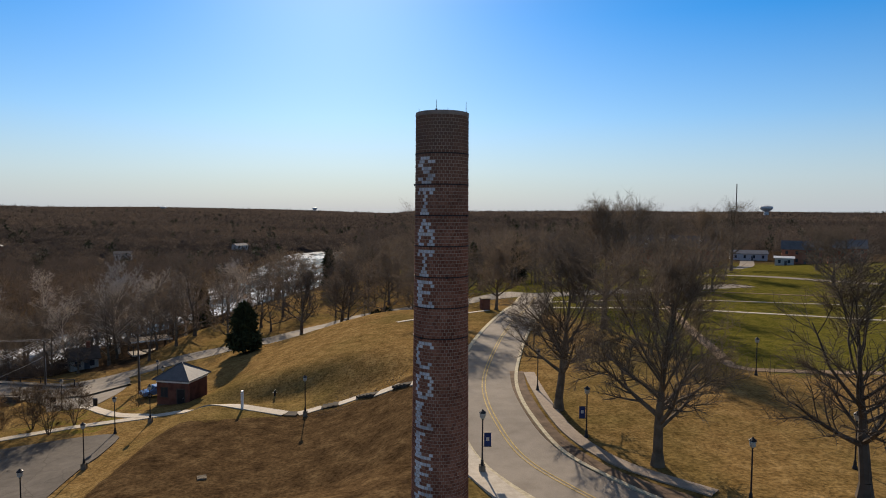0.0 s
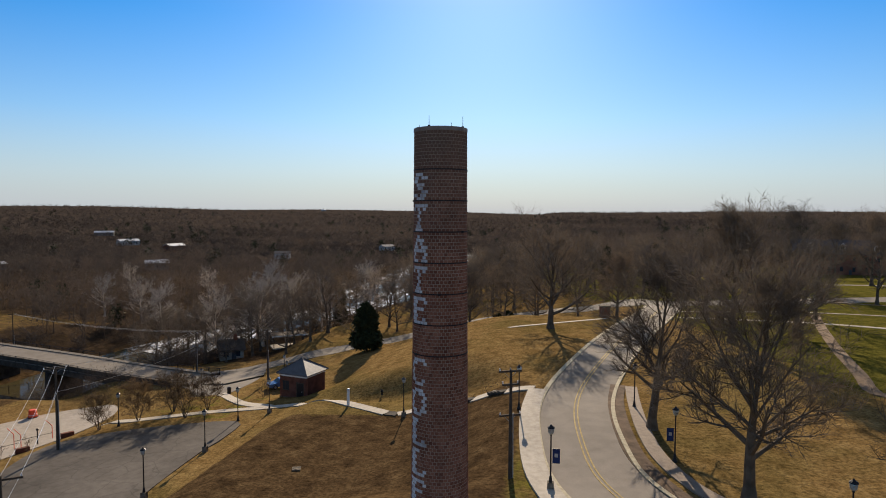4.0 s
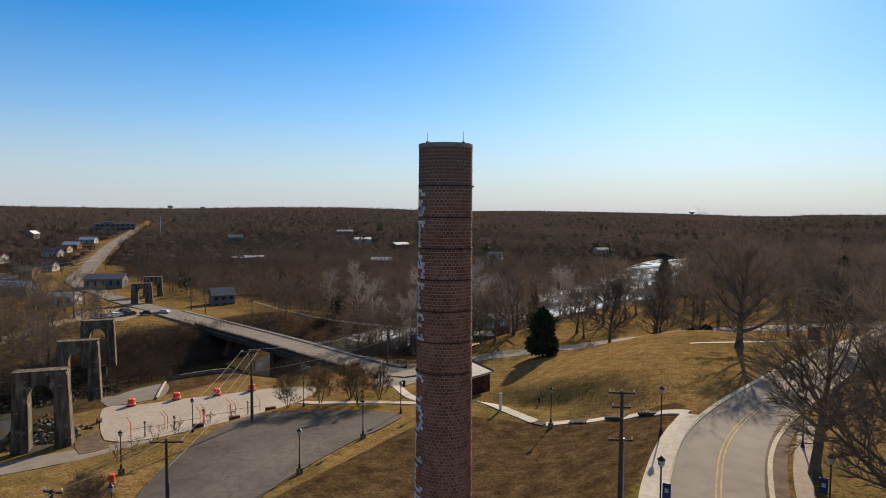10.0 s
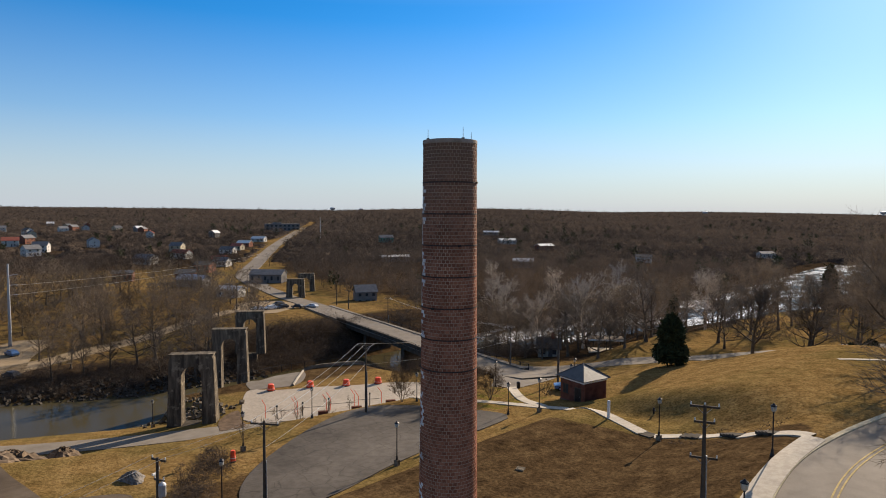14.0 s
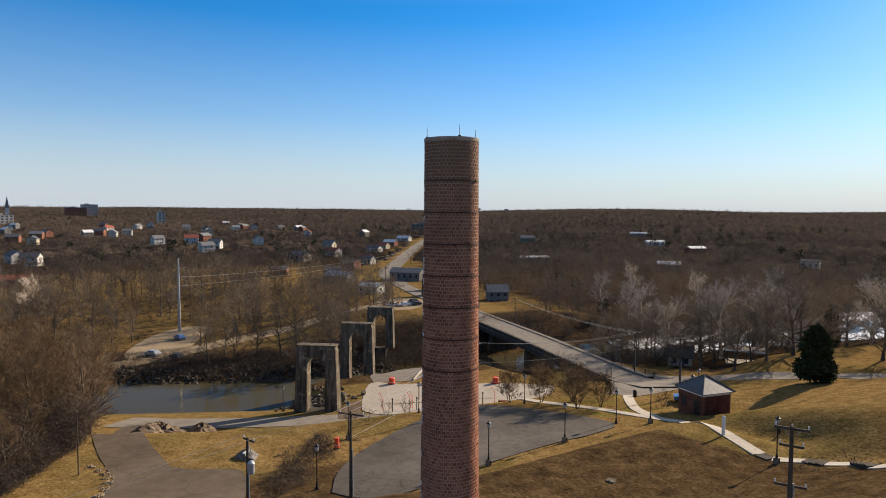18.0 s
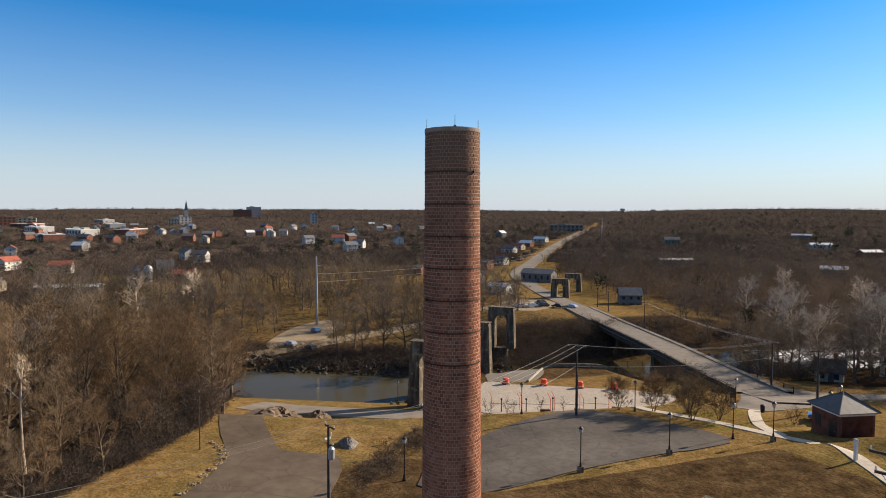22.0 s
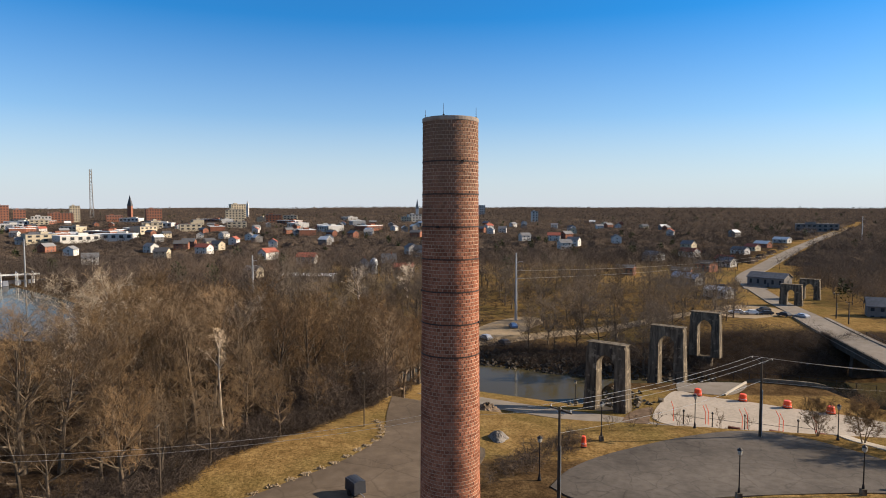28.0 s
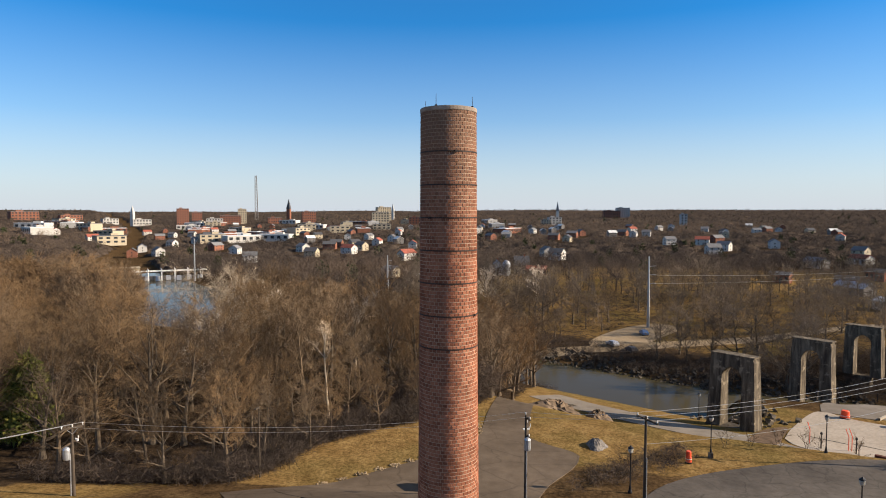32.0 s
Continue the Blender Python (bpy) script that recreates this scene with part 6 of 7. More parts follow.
def spire(x, y, w, h, tip, wall, roof, label):
    z = gz(x, y) + TOWN_Z
    t = thing("church_tower", label, "church tower", m=pose(x, y, z))
    part("tower", Build().box(0, 0, h / 2, w, w, h), wall, t)
    part("steeple", Build().add([(-w * .55, -w * .55, h), (w * .55, -w * .55, h), (w * .55, w * .55, h), (-w * .55, w * .55, h), (0, 0, h + tip)], [(0, 1, 4), (1, 2, 4), (2, 3, 4), (3, 0, 4), (3, 2, 1, 0)]), roof, t)


spire(-1512, -725, 9, 28, 26, M_WALL_BRICK, M_ROOF_DARK, "dark church tower with a slender steeple")
spire(-1606, -474, 6, 26, 16, M_WALL_WHITE, M_WALL_WHITE, "white church tower with a pointed steeple")
spire(-1600, -492, 5, 20, 12, M_WALL_WHITE, M_WALL_WHITE, "smaller white church tower")
spire(-1283, -36, 6, 26, 20, M_WALL_WHITE, M_ROOF_GREY, "white church tower above the town")
spire(-1165, -915, 7, 26, 18, M_WALL_WHITE, M_WALL_WHITE, "white clock tower above the town")


def lattice(x, y, top, wide, label):
    z = gz(x, y)
    t = thing("radio_mast", label, "radio mast", m=pose(x, y, z))
    h, n = top - z, 14
    for a in range(3):
        c, s = math.cos(a * 2.094) * wide, math.sin(a * 2.094) * wide
        part("leg", Build().rod((c, s, 0), (c * 0.5, s * 0.5, h), 0.85, n=4), M_WALL_GREY, t)
    b = Build()
    for k in range(n):
        f, g = k / n, (k + 1) / n
        for a in range(3):
            p, q = a * 2.094, (a + 1) * 2.094
            u, v = wide * (1 - 0.5 * f), wide * (1 - 0.5 * g)
            b.rod((u * math.cos(p), u * math.sin(p), h * f), (v * math.cos(q), v * math.sin(q), h * g), 0.4, n=3)
    part("bracing", b, M_WALL_GREY, t)


lattice(-1475, -797, 123, 5, "tall lattice radio mast above the far town")
lattice(900, 1750, 110, 1.2, "slim radio mast on the far skyline")


def water_tower(x, y, top, wide, label):
    z = gz(x, y)
    h = top - z
    t = thing("water_tower", label, "water tower", m=pose(x, y, z))
    r = wide / 2
    part("stem", Build().turned([(r * 0.45, 0), (r * 0.3, h * 0.5), (r * 0.4, h - r * 0.9)], 14), M_WALL_BLUE, t)
    part("tank", Build().turned([(r * 0.4, h - r * 0.95), (r * 0.9, h - r * 0.6), (r, h - r * 0.4), (r * 0.95, h - r * 0.15), (r * 0.5, h), (0.1, h + 0.5)], 16), M_WALL_BLUE, t)


water_tower(973, 1724, 49, 34, "pale water tower on the skyline")
for x, y, top in ((-2402, 1770, 50), (-2322, 1874, 46), (-1854, 2339, 45), (-1160, 2964, 40), (-500, 3143, 42)):
    water_tower(x, y, top, 26, "small water tower on the far skyline")

# ---- steel power masts, substation ----
def steel_mast(x, y, top, turn, label):
    z = gz(x, y)
    h = top - z
    t = thing("power_mast", label, "power mast", m=pose(x, y, z, 0, 0, turn))
    part("shaft", Build().turned([(0.5, 0), (0.22, h)], 10), M_STEEL, t)
    for f in (0.62, 0.74, 0.86):
        part("arm", Build().rod((0, 0, h * f), (2.2, 0, h * f + 0.3), 0.08, n=5), M_STEEL, t)
    return h + z


steel_mast(-189, 26.5, 13, 60, "tall pale steel power mast on the floodplain")
steel_mast(-297, -204, 13, 60, "tall white steel power mast by the substation")
steel_mast(-560, 392, 22, 60, "tall steel power mast beside the highway")
steel_mast(-250, -78, 8, 70, "steel power mast among bare trees")
wires("power_line", "long high-voltage wire over the floodplain", [((-189 + 1, 28, 7.2), (-330, 190, 3)), ((-189, 26, 4.4), (-330, 190, 1.5))], 2.0, 0.035)
t = thing("substation", "electrical substation of white steel frames and grey gear", "substation", m=pose(-300, -222, gz(-290, -222) + 1.0, 0, 0, 128))
for k in range(6):
    xx = -18 + 7 * k
    part("frame", Build().rod((xx, -4, 0), (xx, -4, 6.5), 0.2, n=4).rod((xx, 5, 0), (xx, 5, 6.5), 0.2, n=4).rod((xx, -4, 6.5), (xx, 5, 6.5), 0.22, n=4), M_WHITE, t)
for k in range(3):
    part("bus_bar", Build().rod((-20, -3 + 3.5 * k, 5.4), (20, -3 + 3.5 * k, 5.4), 0.14, n=4), M_WHITE, t)
for k in range(7):
    part("switchgear", Build().box(-17 + 5.5 * k, -1 + 2 * (k % 2), 1.3, 2.6, 2.2, 2.6, taper=0.85), M_STEEL, t)
part("fence_screen", Build().box(0, 7.5, 0.9, 46, 0.15, 2.2), M_ROOF_DARK, t)
house(-299, -250, 130, 15, 9, 7, M_WALL_TAN, M_WALL_TAN, "tan concrete block building beside the substation", 0.3, 2, name="building", z=gz(-290, -240) + 1)
t = thing("silo", "round silver silo among houses", "silo", m=pose(-330, -34, gz(-330, -34)))
part("drum", Build().turned([(2.2, 0), (2.2, 7), (1.4, 8.2), (0.1, 8.8)], 16), M_STEEL, t)

# ---- woods ----


def kept_clear(x, y):
    """True where no tree stands: water, roads, lawns, yards."""
    q, half = river_q(x, y)
    road = near_line(x, y, BRIDGE)
    shut = ((np.abs(q) < half + 2) & (y < 560)) | (road < 9 + 11 * ((x < -128) & (x > -330))) | (near_line(x, y, [(-176, 140), (-160, 120)]) < 13) | (near_line(x, y, [(-138, 112), (-166, 140)]) < 11)
    sw = (x < -21) & (y < np.interp(x, WOODS_EDGE_X, WOODS_EDGE_Y))
    north = (((y > 104 + 0.25 * np.maximum(0, x)) & (x < 40)) | ((y > 96) & (x < -47)) | ((x > 40) & (y > 300)) | (y < -60)) & (near_line(x, y, LOWER) > 8)
    west = ((x > -262) & (y < 92) & (y > -55)) | ((x > -330) & (y >= 92) & (y < np.interp(-x, [100, 330], [92, 150])))
    return shut | np.where(q > 0, ~(sw | north), west)


def tree_kind(seed, height, bole, wide, counts, twig, wood, low, high, least, wiggle=0.12, stout=1.0):
    """The two meshes of a woodland tree."""
    segs = grow(seed, height, bole, wide, counts, low, high, 1, wiggle, stout)
    twigs = [s for s in segs if s[4] >= 1]
    light = [s for k, s in enumerate(twigs) if s[4] < 3 or k % 2]
    return (segment_mesh("trunk", [s for s in segs if s[4] < 1], wood, 0.025), segment_mesh("crown", twigs, twig, least, 2),
            segment_mesh("crown", light, twig, 0.036, 1))


tawny = [tree_kind(101 + k, 12.5 + (k % 3), 0.24 + 0.05 * (k % 2), 0.26 + 0.03 * (k % 3), (14, 7, 7, 5), (M_TWIG_RED, M_TWIG_DIM, M_TWIG_RED)[k % 3], M_BARK, 24, 74, 0.015, 0.14) for k in range(6)]
grey = [tree_kind(121 + k, 13 + k, 0.2, 0.34 + 0.03 * k, (13, 6, 6, 5), M_TWIG, M_BARK, 16, 70, 0.03) for k in range(4)]
pale = [tree_kind(131, 16, 0.25, 0.34, (13, 7, 7, 4), M_PALE_BARK, M_PALE_BARK, 26, 72, 0.03), tree_kind(132, 13, 0.68, 0.09, (7, 5, 5, 4), M_PALE_TWIG, M_PALE_BARK, 44, 78, 0.02, 0.08, 0.42)]
old = [tree_kind(133, 13, 0.2, 0.6, (13, 8, 8, 5), M_PALE_TWIG, M_PALE_TWIG, 8, 60, 0.026)]
rng = random.Random(9)
taken = []


def single(kind, x, y, label, scale=1.0, turn=0.0):
    """One tree of a kind as a thing of its own."""
    t = thing("tree", label, "tree", "trees of the woods")
    part("trunk", kind[0], None, t)
    part("crown", kind[1], None, t)
    t.matrix_basis = standing(x, y, scale, turn)
    taken.append((float(x), float(y)))


def joined(spots, label):
    """Trees too many to tell apart, as one mesh for each material."""
    lots = {}
    for kind, x, y, scale, turn in spots:
        for me in (kind[0], kind[2]):
            lots.setdefault(me.materials[0], []).append((me, standing(x, y, scale, turn)))
    for mat, lot in lots.items():
        vs, starts, loops, base = [], [], [], 0
        n_loops = 0
        for me, m in lot:
            n = len(me.vertices)
            co = np.empty(n * 3, np.float32)
            me.vertices.foreach_get("co", co)
            mm = np.array(m)
            vs.append(co.reshape(-1, 3) @ mm[:3, :3].T + mm[:3, 3])
            li, st = np.empty(len(me.loops), np.int32), np.empty(len(me.polygons), np.int32)
            me.loops.foreach_get("vertex_index", li)
            me.polygons.foreach_get("loop_start", st)
            loops.append(li + base)
            starts.append(st + n_loops)
            base, n_loops = base + n, n_loops + len(li)
        out = bpy.data.meshes.new("woods")
        vs, loops, starts = np.concatenate(vs), np.concatenate(loops), np.concatenate(starts)
        out.vertices.add(len(vs))
        out.vertices.foreach_set("co", vs.astype(np.float32).ravel())
        out.loops.add(len(loops))
        out.loops.foreach_set("vertex_index", loops)
        out.polygons.add(len(starts))
        out.polygons.foreach_set("loop_start", starts)
        out.materials.append(mat)
        out.update()
        tagged(new("woods", out), label, "woods", kind="stuff")


single(pale[1], -49.0, -24.5, "slender white-trunked tree at the edge of brown woods", 1.15)
single(old[0], -56.7, -42.0, "old spreading tree in the brown woods", 1.1)
SYC = "bare sycamore with bleached upper limbs"
for x, y, s in ((-66, 118, 1.0), (-72, 108, 0.8), (-84, 150, 0.9), (-66, 135, 0.9), (-55, 128, 0.85), (-74, -30, 0.7), (-88, -52, 0.7), (-240, -12, 0.8), (-225, -30, 0.9), (-60, -48, 0.6),
                (-58, 172, 0.95), (-50, 152, 0.9), (-116, 152, 0.85), (-131, 163, 0.8), (-152, 172, 0.85), (-124, 192, 0.9), (-118, 232, 0.9), (-170, 210, 0.85)):
    single(pale[0], x, y, SYC, s, x * 3)


def scatter(kinds, count, box, least_gap, ok, label, singles, low=0.75, high=1.2):
    """Trees at random in a part of the plan; those nearest the walk are things, the others one mass."""
    rg = np.random.default_rng(count)
    spots = np.column_stack([rg.uniform(box[0], box[1], count * 30), rg.uniform(box[2], box[3], count * 30)])
    spots = spots[ok(spots[:, 0], spots[:, 1])]
    made = []
    for x, y in spots:
        if len(made) >= count:
            break
        if taken and (np.abs(np.array(taken) - (x, y)).max(1) < least_gap).any():
            continue
        taken.append((float(x), float(y)))
        made.append((rng.choice(kinds), float(x), float(y), rng.uniform(low, high), rng.uniform(0, 6.28)))
    made = [(k, x, y, s * (0.6 + 0.4 * float(smooth(1.0, 20.0, np.interp(x, WOODS_EDGE_X, WOODS_EDGE_Y) - y))) if x > -62 and y < 0 else s, turn) for k, x, y, s, turn in made]
    made.sort(key=lambda m: math.hypot(m[1] - 15, m[2] + 10))
    for kind, x, y, s, turn in made[:singles]:
        single(kind, x, y, label, s, turn)
    if made[singles:]:
        joined(made[singles:], label)


def pond_view(x, y):
    """The low bank before the broad water."""
    way, far = np.degrees(np.arctan2(-(y - 3), -(x - 22))), np.hypot(x - 22, y - 3)
    return (way > 29.5) & (way < 37.5) & (far > 84)


def in_sw(x, y):
    return ~kept_clear(x, y) & ~pond_view(x, y) & (x < -21) & (y < np.interp(x, WOODS_EDGE_X, WOODS_EDGE_Y)) & (river_q(x, y)[0] > 0) & (y > -0.98 * (22 - x) - 14)


def on_floodplain(x, y):
    return ((river_q(x, y)[0] < -14) & (near_line(x, y, [(-142, 12), (-165, 14), (-190, 27)]) > 7) & (near_line(x, y, BRIDGE) > 14)
            & ~((x > -330) & (y > 28 - 0.832 * (x + 82) - 8)) & (near_line(x, y, [(-82, 28), (-225, 147)]) > 7))


def off_river_view(x, y):
    """Keeps the view of the rapids up the valley open."""
    lean = x / (y + 23.5)
    fan = (lean > -0.38) & (lean < -0.14) & (y > 108) & (y < 560) & (river_q(x, y)[0] > 0)
    few = np.modf(np.abs(np.sin(x * 12.99 + y * 78.23) * 4375.85))[0] < 0.05
    return ~kept_clear(x, y) & (~fan | few)


scatter(tawny, 420, (-165, -26, -165, 4), 3.3, in_sw, "bare woodland tree with tawny twigs", 100, 0.7, 1.1)
scatter(grey, 130, (-98, -46, 97, 300), 5.0, off_river_view, "bare grey-brown tree by the river road", 60, 0.6, 1.0)
scatter(grey, 90, (-46, 75, 106, 250), 6.5, off_river_view, "bare grey-brown tree behind the hilltop road", 50, 0.6, 1.0)
scatter(grey + tawny[1:2], 190, (-275, -120, -70, 140), 4.6, on_floodplain, "bare tree on the river flats", 60, 0.35, 1.0)


def cloud(points, heights, widths, n, sliver, rng, limbs=0):
    """Crowns of thin slivers, on short trunks with a few limbs, for many trees at once: corners and triangles."""
    t = len(points)
    u = rng.normal(size=(t, n, 3))
    u /= np.linalg.norm(u, axis=2, keepdims=True)
    rad = rng.random((t, n, 1)) ** 0.42
    lobes = 1 + 0.22 * np.sin(3 * np.arctan2(u[..., 1], u[..., 0]) + 9 * rng.random((t, 1)))[..., None]
    c = u * rad * lobes * np.array([0.5, 0.5, 0.42]) + np.array([0, 0, 0.58])
    c[..., :2] *= widths[:, None, None]
    c[..., 2] *= heights[:, None]
    d = u + rng.normal(size=(t, n, 3)) * 0.75 + (0, 0, 0.3)
    d /= np.linalg.norm(d, axis=2, keepdims=True)
    long = sliver[1] * rng.uniform(0.5, 1.3, (t, n, 1))
    side = np.cross(d, rng.normal(size=(t, n, 3)))
    side /= np.linalg.norm(side, axis=2, keepdims=True) + 1e-9
    w = sliver[0] * rng.uniform(0.6, 1.4, (t, n, 1))
    a, b, e = c - side * w - d * long * 0.4, c + side * w - d * long * 0.4, c + d * long * 0.6
    v = np.stack([a, b, e], 2).reshape(t, n * 3, 3)
    if limbs:
        wide, tops = widths * 0.022, heights * 0.62
        for ax in (0, 1):
            q = np.zeros((t, 3, 3))
            q[:, 0, ax], q[:, 1, ax] = -wide, wide
            q[:, 2, 2] = tops
            q[:, :2, 2] = -0.5
            v = np.concatenate([v, q], 1)
        for k in range(limbs):
            turn, fork = rng.uniform(0, 6.28, t), rng.uniform(0.2, 0.45, t) * heights
            q = np.zeros((t, 3, 3))
            q[:, :2, 2] = fork[:, None]
            q[:, 1, 2] += widths * 0.035
            reach = widths * rng.uniform(0.25, 0.45, t)
            q[:, 2] = np.column_stack([np.cos(turn) * reach, np.sin(turn) * reach, heights * rng.uniform(0.65, 0.95, t)])
            v = np.concatenate([v, q], 1)
    v += points[:, None, :]
    return v.reshape(-1, 3), v.shape[1]


def woods_mesh(name, label, corners, shade, mat, category="woods"):
    me = bpy.data.meshes.new(name)
    n = len(corners)
    me.vertices.add(n)
    me.vertices.foreach_set("co", corners.astype(np.float32).ravel())
    me.loops.add(n)
    me.loops.foreach_set("vertex_index", np.arange(n, dtype=np.int32))
    me.polygons.add(n // 3)
    me.polygons.foreach_set("loop_start", np.arange(0, n, 3, dtype=np.int32))
    if shade is not None:
        me.attributes.new("shade", "FLOAT", "POINT").data.foreach_set("value", shade.astype(np.float32))
    me.materials.append(mat)
    me.update()
    return tagged(new(name, me), label, category, kind="stuff")


def ring_spots(r0, r1, gap, k):
    """Jittered spots on rings about the chimney, in the half of the country that lies before the walk."""
    out, r = [], r0
    rg = np.random.default_rng(k)
    while r < r1:
        g = max(gap, r * 0.0165)
        n = int(math.radians(212) * r / g)
        a = np.radians(40) + np.radians(212) * (np.arange(n) + rg.random(n)) / n
        rr = r + g * rg.uniform(-0.5, 0.5, n)
        out.append(np.column_stack([rr * np.cos(a), rr * np.sin(a)]))
        r += g
    p = np.concatenate(out)
    return p[off_river_view(p[:, 0], p[:, 1]) & ~(pond_view(p[:, 0], p[:, 1]) & (np.hypot(p[:, 0], p[:, 1]) < 310))]


def town_gap(p):
    """Fewer trees where the town's yards and roofs open up."""
    x, y = p[:, 0], p[:, 1]
    return smooth(-330, -420, x) * smooth(360, 240, y) * smooth(-1500, -1250, x) * smooth(-1200, -1000, y)


def chance(i, j, k):
    """An even random number for each cell of a grid."""
    f = np.sin(i * 127.1 + j * 311.7 + k * 74.7) * 43758.5453
    return f - np.floor(f)


YARDS = np.array([tuple(o.matrix_basis.translation[:2]) for o in bpy.data.objects
                  if o.parent is None and o.name.split(".")[0] in ("house", "shed", "building", "church_tower", "garage", "porch", "substation", "silo")])


def yard_gap(x, y):
    """0 about a house and on the side of it that looks to the river, 1 in closed woods."""
    out = np.ones(x.shape)
    for hx, hy in YARDS:
        r = math.hypot(hx, hy)
        if r < 300:
            continue
        ux, uy = -hx / r, -hy / r
        near = (np.abs(x - hx) < 90) & (np.abs(y - hy) < 90)
        dx, dy = x[near] - hx, y[near] - hy
        along, across = dx * ux + dy * uy, np.abs(dy * ux - dx * uy)
        out[near] = np.minimum(out[near], np.maximum(smooth(8, 17, across), np.maximum(smooth(-4, -14, along), smooth(38, 70, along))))
    return out


def crowns(x, y, cell):
    """Height over the ground, and tree number, of a closed canopy of domed crowns."""
    i0, j0 = np.floor(x / cell), np.floor(y / cell)
    top, tint = np.zeros(x.shape), np.zeros(x.shape)
    for di in (-1, 0, 1):
        for dj in (-1, 0, 1):
            i, j = i0 + di, j0 + dj
            cx, cy = (i + chance(i, j, 1)) * cell, (j + chance(i, j, 2)) * cell
            d = np.hypot(x - cx, y - cy) / (cell * (0.5 + 0.4 * chance(i, j, 3)))
            h = (6.0 + 4.5 * chance(i, j, 4) ** 1.4) * np.maximum(0, 1 - d * d) ** 0.55
            tint, top = np.where(h > top, chance(i, j, 5), tint), np.maximum(top, h)
    return top, tint


def canopy():
    """The roof of the far woods: a sheet of crown upon crown from the valley's rim to the horizon."""
    a = np.radians(np.arange(38, 254, 0.23))
    r = 400 * 1.0066 ** np.arange(0, 378)
    ra, aa = np.meshgrid(r, a)
    x, y = (ra * np.cos(aa)).ravel(), (ra * np.sin(aa)).ravel()
    far = np.hypot(x, y)
    h1, t1 = crowns(x, y, 11.0)
    h2, t2 = crowns(x, y, 21.0)
    h, tint = np.where(far < 1300, h1, h2), np.where(far < 1300, t1, t2)
    stands = 0.5 + 0.5 * np.sin(x / 83.0 + 1.7 * np.sin(y / 121.0)) * np.sin(y / 67.0 + np.sin(x / 140.0))
    h = 0.5 * h * (0.62 + 0.5 * stands)
    q, half = river_q(x, y)
    open_land = np.where(off_river_view(x, y) & ~((q > -half - 12) & (q < 110) & (y > 0) & (y < 560)), 1.0, 0.0) * yard_gap(x, y) * smooth(400, 440, far)
    glade = smooth(0.86, 0.97, chance(np.floor(x / 60), np.floor(y / 45), 9)) * smooth(500, 600, far) * smooth(1700, 1200, far)
    h = h * open_land * (1 - glade)
    z = ground_z(x, y) + np.where(h > 0.5, h, -0.6)
    n, m = len(a), len(r)
    i = (np.arange(n - 1)[:, None] * m + np.arange(m - 1)).ravel()
    quads = np.stack([i, i + m, i + m + 1, i + 1], 1)
    quads = quads[(h[quads] > 0.5).any(1)]
    me = bpy.data.meshes.new("canopy")
    me.vertices.add(len(x))
    me.vertices.foreach_set("co", np.column_stack([x, y, z]).astype(np.float32).ravel())
    me.loops.add(quads.size)
    me.loops.foreach_set("vertex_index", quads.astype(np.int32).ravel())
    me.polygons.add(len(quads))
    me.polygons.foreach_set("loop_start", np.arange(0, quads.size, 4, dtype=np.int32))
    shade = np.clip(0.3 + 0.35 * tint + 0.25 * (stands - 0.5) + 0.16 * smooth(-100, -500, x) * smooth(500, 0, y), 0, 1)
    me.attributes.new("shade", "FLOAT", "POINT").data.foreach_set("value", shade.astype(np.float32))
    me.materials.append(M_CANOPY)
    me.update()
    tagged(new("canopy", me), "bare brown treetops of far woods to the horizon", "woods", kind="stuff")


canopy()
for k, (r0, r1, gap, n, sliver, low, high, limbs) in enumerate(((150, 430, 7.5, 135, (0.055, 1.9), 8, 14, 6), (430, 1100, 10, 62, (0.13, 1.9), 7, 12, 2), (1100, 4300, 18, 18, (0.42, 2.8), 8, 13, 0))):
    rg = np.random.default_rng(40 + k)
    p = ring_spots(r0, r1, gap, k)
    if k == 0:
        near = np.array(taken)
        keep = np.array([np.min(np.abs(near - q).max(1)) > 4.0 for q in p])
        p = p[keep]
    else:
        p = p[yard_gap(p[:, 0], p[:, 1]) > 0.6]
    p = p[rg.random(len(p)) > 0.15 * town_gap(p)]
    h = rg.uniform(low, high, len(p)) * np.where(rg.random(len(p)) < 0.2, 0.6, 1) * (1 - 0.2 * town_gap(p))
    w = h * rg.uniform(0.7, 1.0, len(p))
    pts = np.column_stack([p, ground_z(p[:, 0], p[:, 1])])
    ever = rg.random(len(p)) < (0.012, 0.02, 0.008)[k] * (1 + 4 * (np.sin(p[:, 0] / 97.0) * np.sin(p[:, 1] / 83.0) > 0.55))
    v, per = cloud(pts[~ever], h[~ever], w[~ever], n, sliver, rg, limbs)
    x, y = p[:, 0], p[:, 1]
    patch = 0.45 + 0.34 * np.sin(x / 53.0 + 2 * np.sin(y / 90.0)) * np.sin(y / 41.0 + np.sin(x / 71.0)) + 0.3 * np.sin(x / 190.0 + 1.3 * np.sin(y / 150.0)) * np.sin(y / 230.0 + 0.6) + 0.12 * smooth(-100, -500, x) * smooth(500, 0, y)
    s = np.clip(patch[~ever] + rg.normal(0, 0.13, (~ever).sum()), 0, 1)
    woods_mesh("woods", ("bare grey-brown woods across the valley", "bare brown woods beyond the river", "bare treetops above the far woods")[k], v, np.repeat(s, per), M_WOODS)
    v, per = cloud(pts[ever], h[ever] * 1.1, w[ever] * 0.8, 150 // (k + 1), (0.3 + 0.2 * k, 1.1 + 0.6 * k), rg, 0)
    woods_mesh("evergreens", "dark evergreens scattered through the woods", v, None, M_PINES)

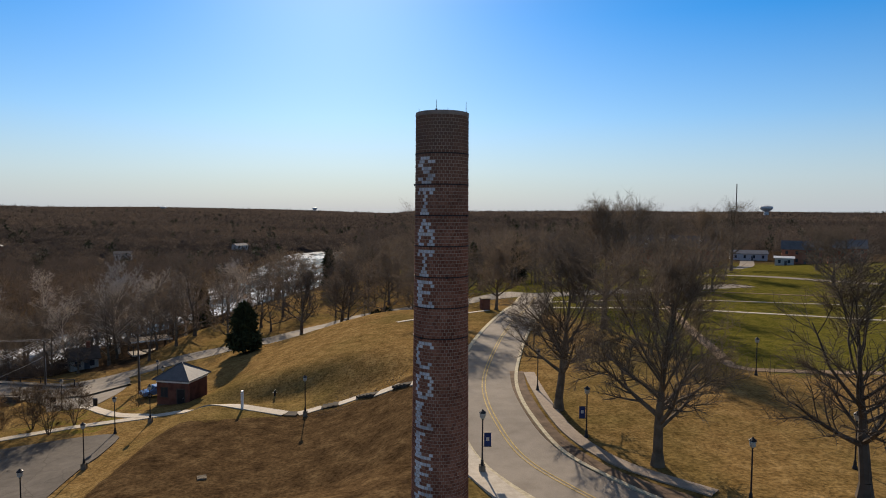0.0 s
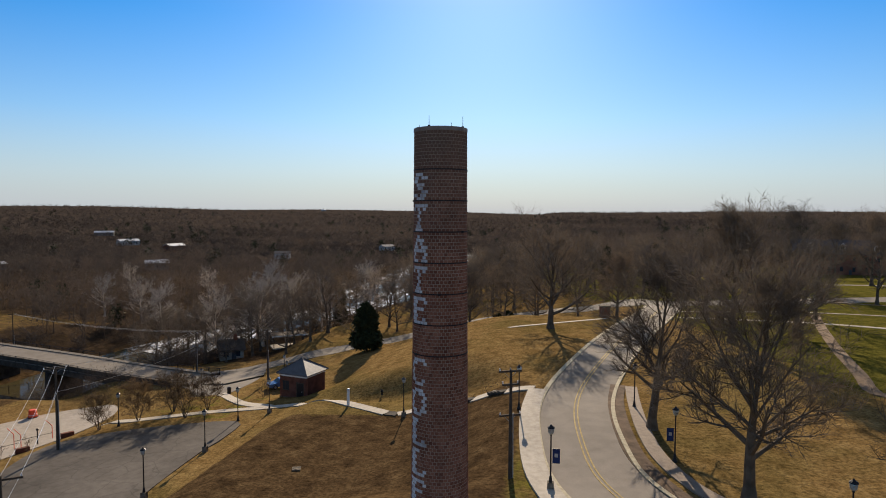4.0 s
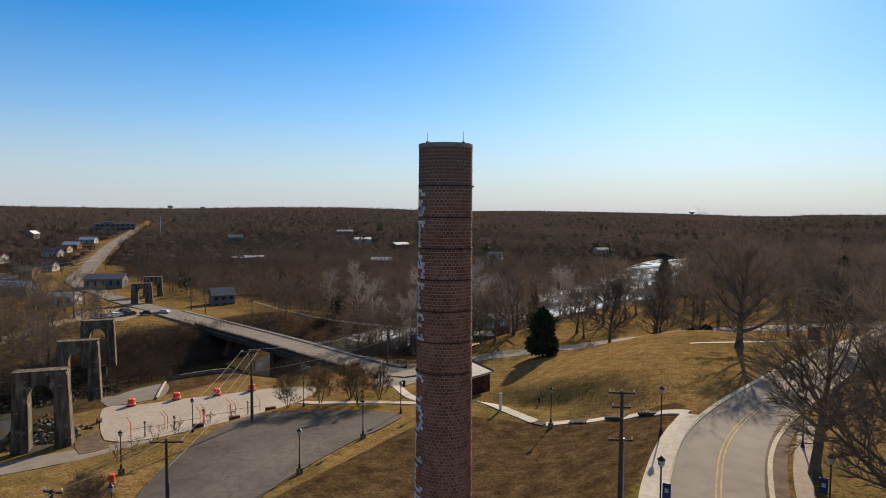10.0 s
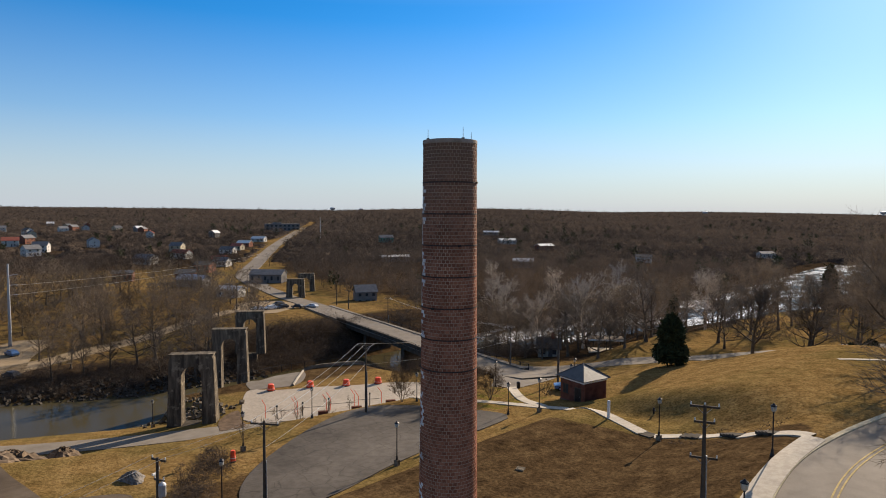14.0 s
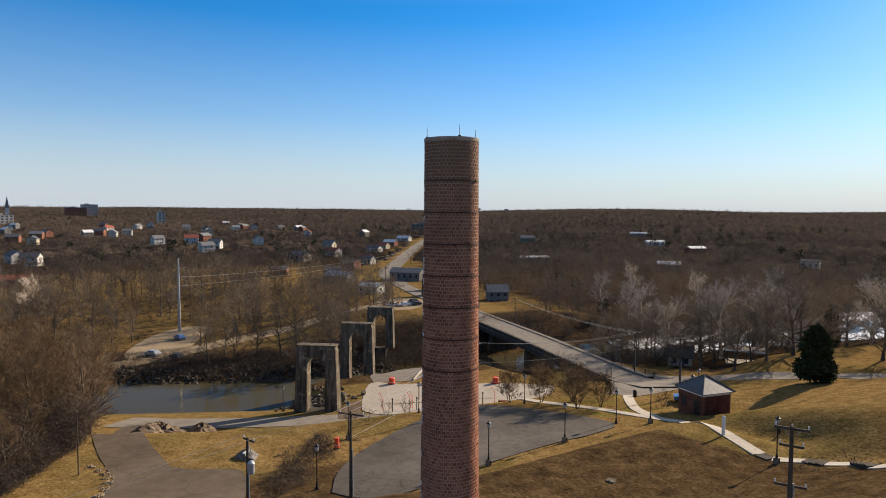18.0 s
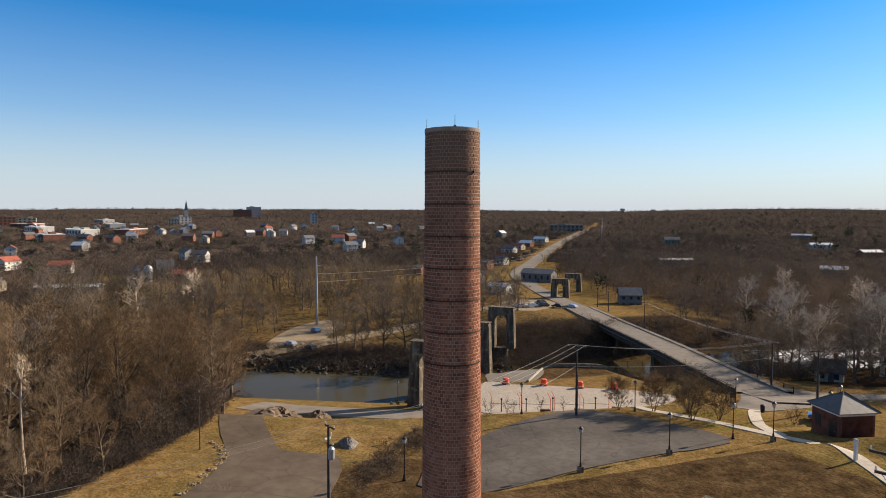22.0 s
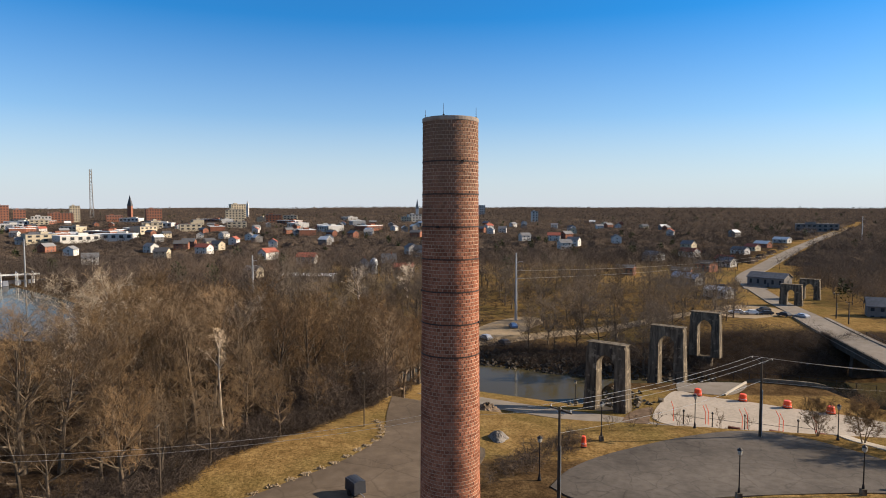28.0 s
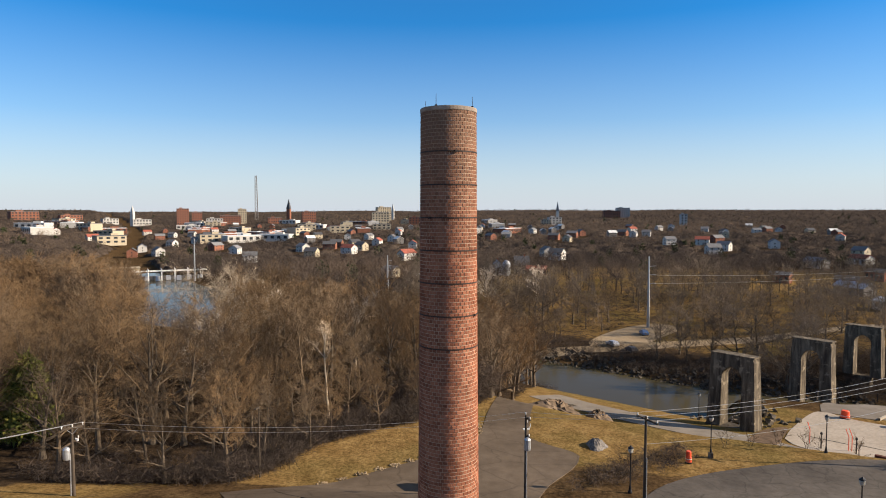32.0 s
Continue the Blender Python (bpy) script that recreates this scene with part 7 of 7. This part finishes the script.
# rounded thickets where the woods meet the lane, dry shrubs along the verge
rg = np.random.default_rng(63)
p = np.column_stack([rg.uniform(-70, -55, 46), np.zeros(46)])
p[:, 1] = np.interp(p[:, 0], WOODS_EDGE_X, WOODS_EDGE_Y) - rg.uniform(0.5, 9, 46)
h = rg.uniform(3.0, 6.5, 46)
v, per = cloud(np.column_stack([p, ground_z(p[:, 0], p[:, 1]) - 0.4]), h, h * 1.05, 620, (0.022, 1.0), rg)
woods_mesh("thicket", "rounded leafless thicket at the edge of the woods", v, np.repeat(np.clip(rg.normal(0.55, 0.2, 46), 0, 1), per), M_WOODS, "thicket")
k = rg.random((130, 1))
p = np.array([(-35.5, 5.4)]) * (1 - k) + np.array([(-49.5, 15.5)]) * k + rg.normal(0, 1.1, (130, 2))
h = rg.uniform(0.5, 1.3, 130)
v, per = cloud(np.column_stack([p, ground_z(p[:, 0], p[:, 1]) - 0.1]), h, h * 1.5, 60, (0.012, 0.6), rg)
woods_mesh("dry_shrubs", "low dry shrubs along the car park verge", v, np.repeat(np.clip(rg.normal(0.5, 0.2, 130), 0, 1), per), M_WOODS, "shrubs")

# brush on the banks and the woodland floor
rg = np.random.default_rng(60)
p = np.column_stack([rg.uniform(-165, -30, 9000), rg.uniform(-170, 4, 9000)])
p = p[in_sw(p[:, 0], p[:, 1])][:1500]
b1 = np.column_stack([rg.uniform(-270, -125, 3000), rg.uniform(-70, 130, 3000)])
b1 = b1[on_floodplain(b1[:, 0], b1[:, 1])][:1500]
i = rg.uniform(5, 10.5, 1500)
base = RIVER[i.astype(int)] + (RIVER[i.astype(int) + 1] - RIVER[i.astype(int)]) * (i % 1)[:, None]
d = RIVER[i.astype(int) + 1] - RIVER[i.astype(int)]
d /= np.linalg.norm(d, axis=1)[:, None]
side = np.stack([d[:, 1], -d[:, 0]], 1)
b2 = base + side * rg.uniform(15, 32, (1500, 1))
b3 = base[:500] - side[:500] * rg.uniform(13, 19, (500, 1))
b3 = b3[(b3[:, 1] > 80) | (b3[:, 1] < 0)]
b7 = base[500:1300] + side[500:1300] * rg.uniform(12, 26, (800, 1))
ex = rg.uniform(-64, -23, 900)
b4 = np.column_stack([ex, np.interp(ex, WOODS_EDGE_X, WOODS_EDGE_Y) - rg.uniform(-0.4, 5.5, 900)])
b5 = np.column_stack([rg.uniform(-140, -118, 700), rg.uniform(60, 100, 700)])
b6 = np.column_stack([rg.uniform(-96, -68, 900), rg.uniform(74, 110, 900)])
b5, b6 = b5[near_line(b5[:, 0], b5[:, 1], BRIDGE) > 7], b6[near_line(b6[:, 0], b6[:, 1], BRIDGE) > 7]
p = np.concatenate([p, b1, b2, b3, b7, b4, b5, b6])
h = rg.uniform(1.0, 3.0, len(p))
h[-len(b5) - len(b6):] *= 1.7
v, per = cloud(np.column_stack([p, ground_z(p[:, 0], p[:, 1]) - 0.3]), h, h * 1.3, 48, (0.017, 1.1), rg)
woods_mesh("brush", "tangled leafless brush on banks and woodland floor", v, np.repeat(np.clip(rg.normal(0.25, 0.2, len(p)), 0, 1), per), M_WOODS, "brush")
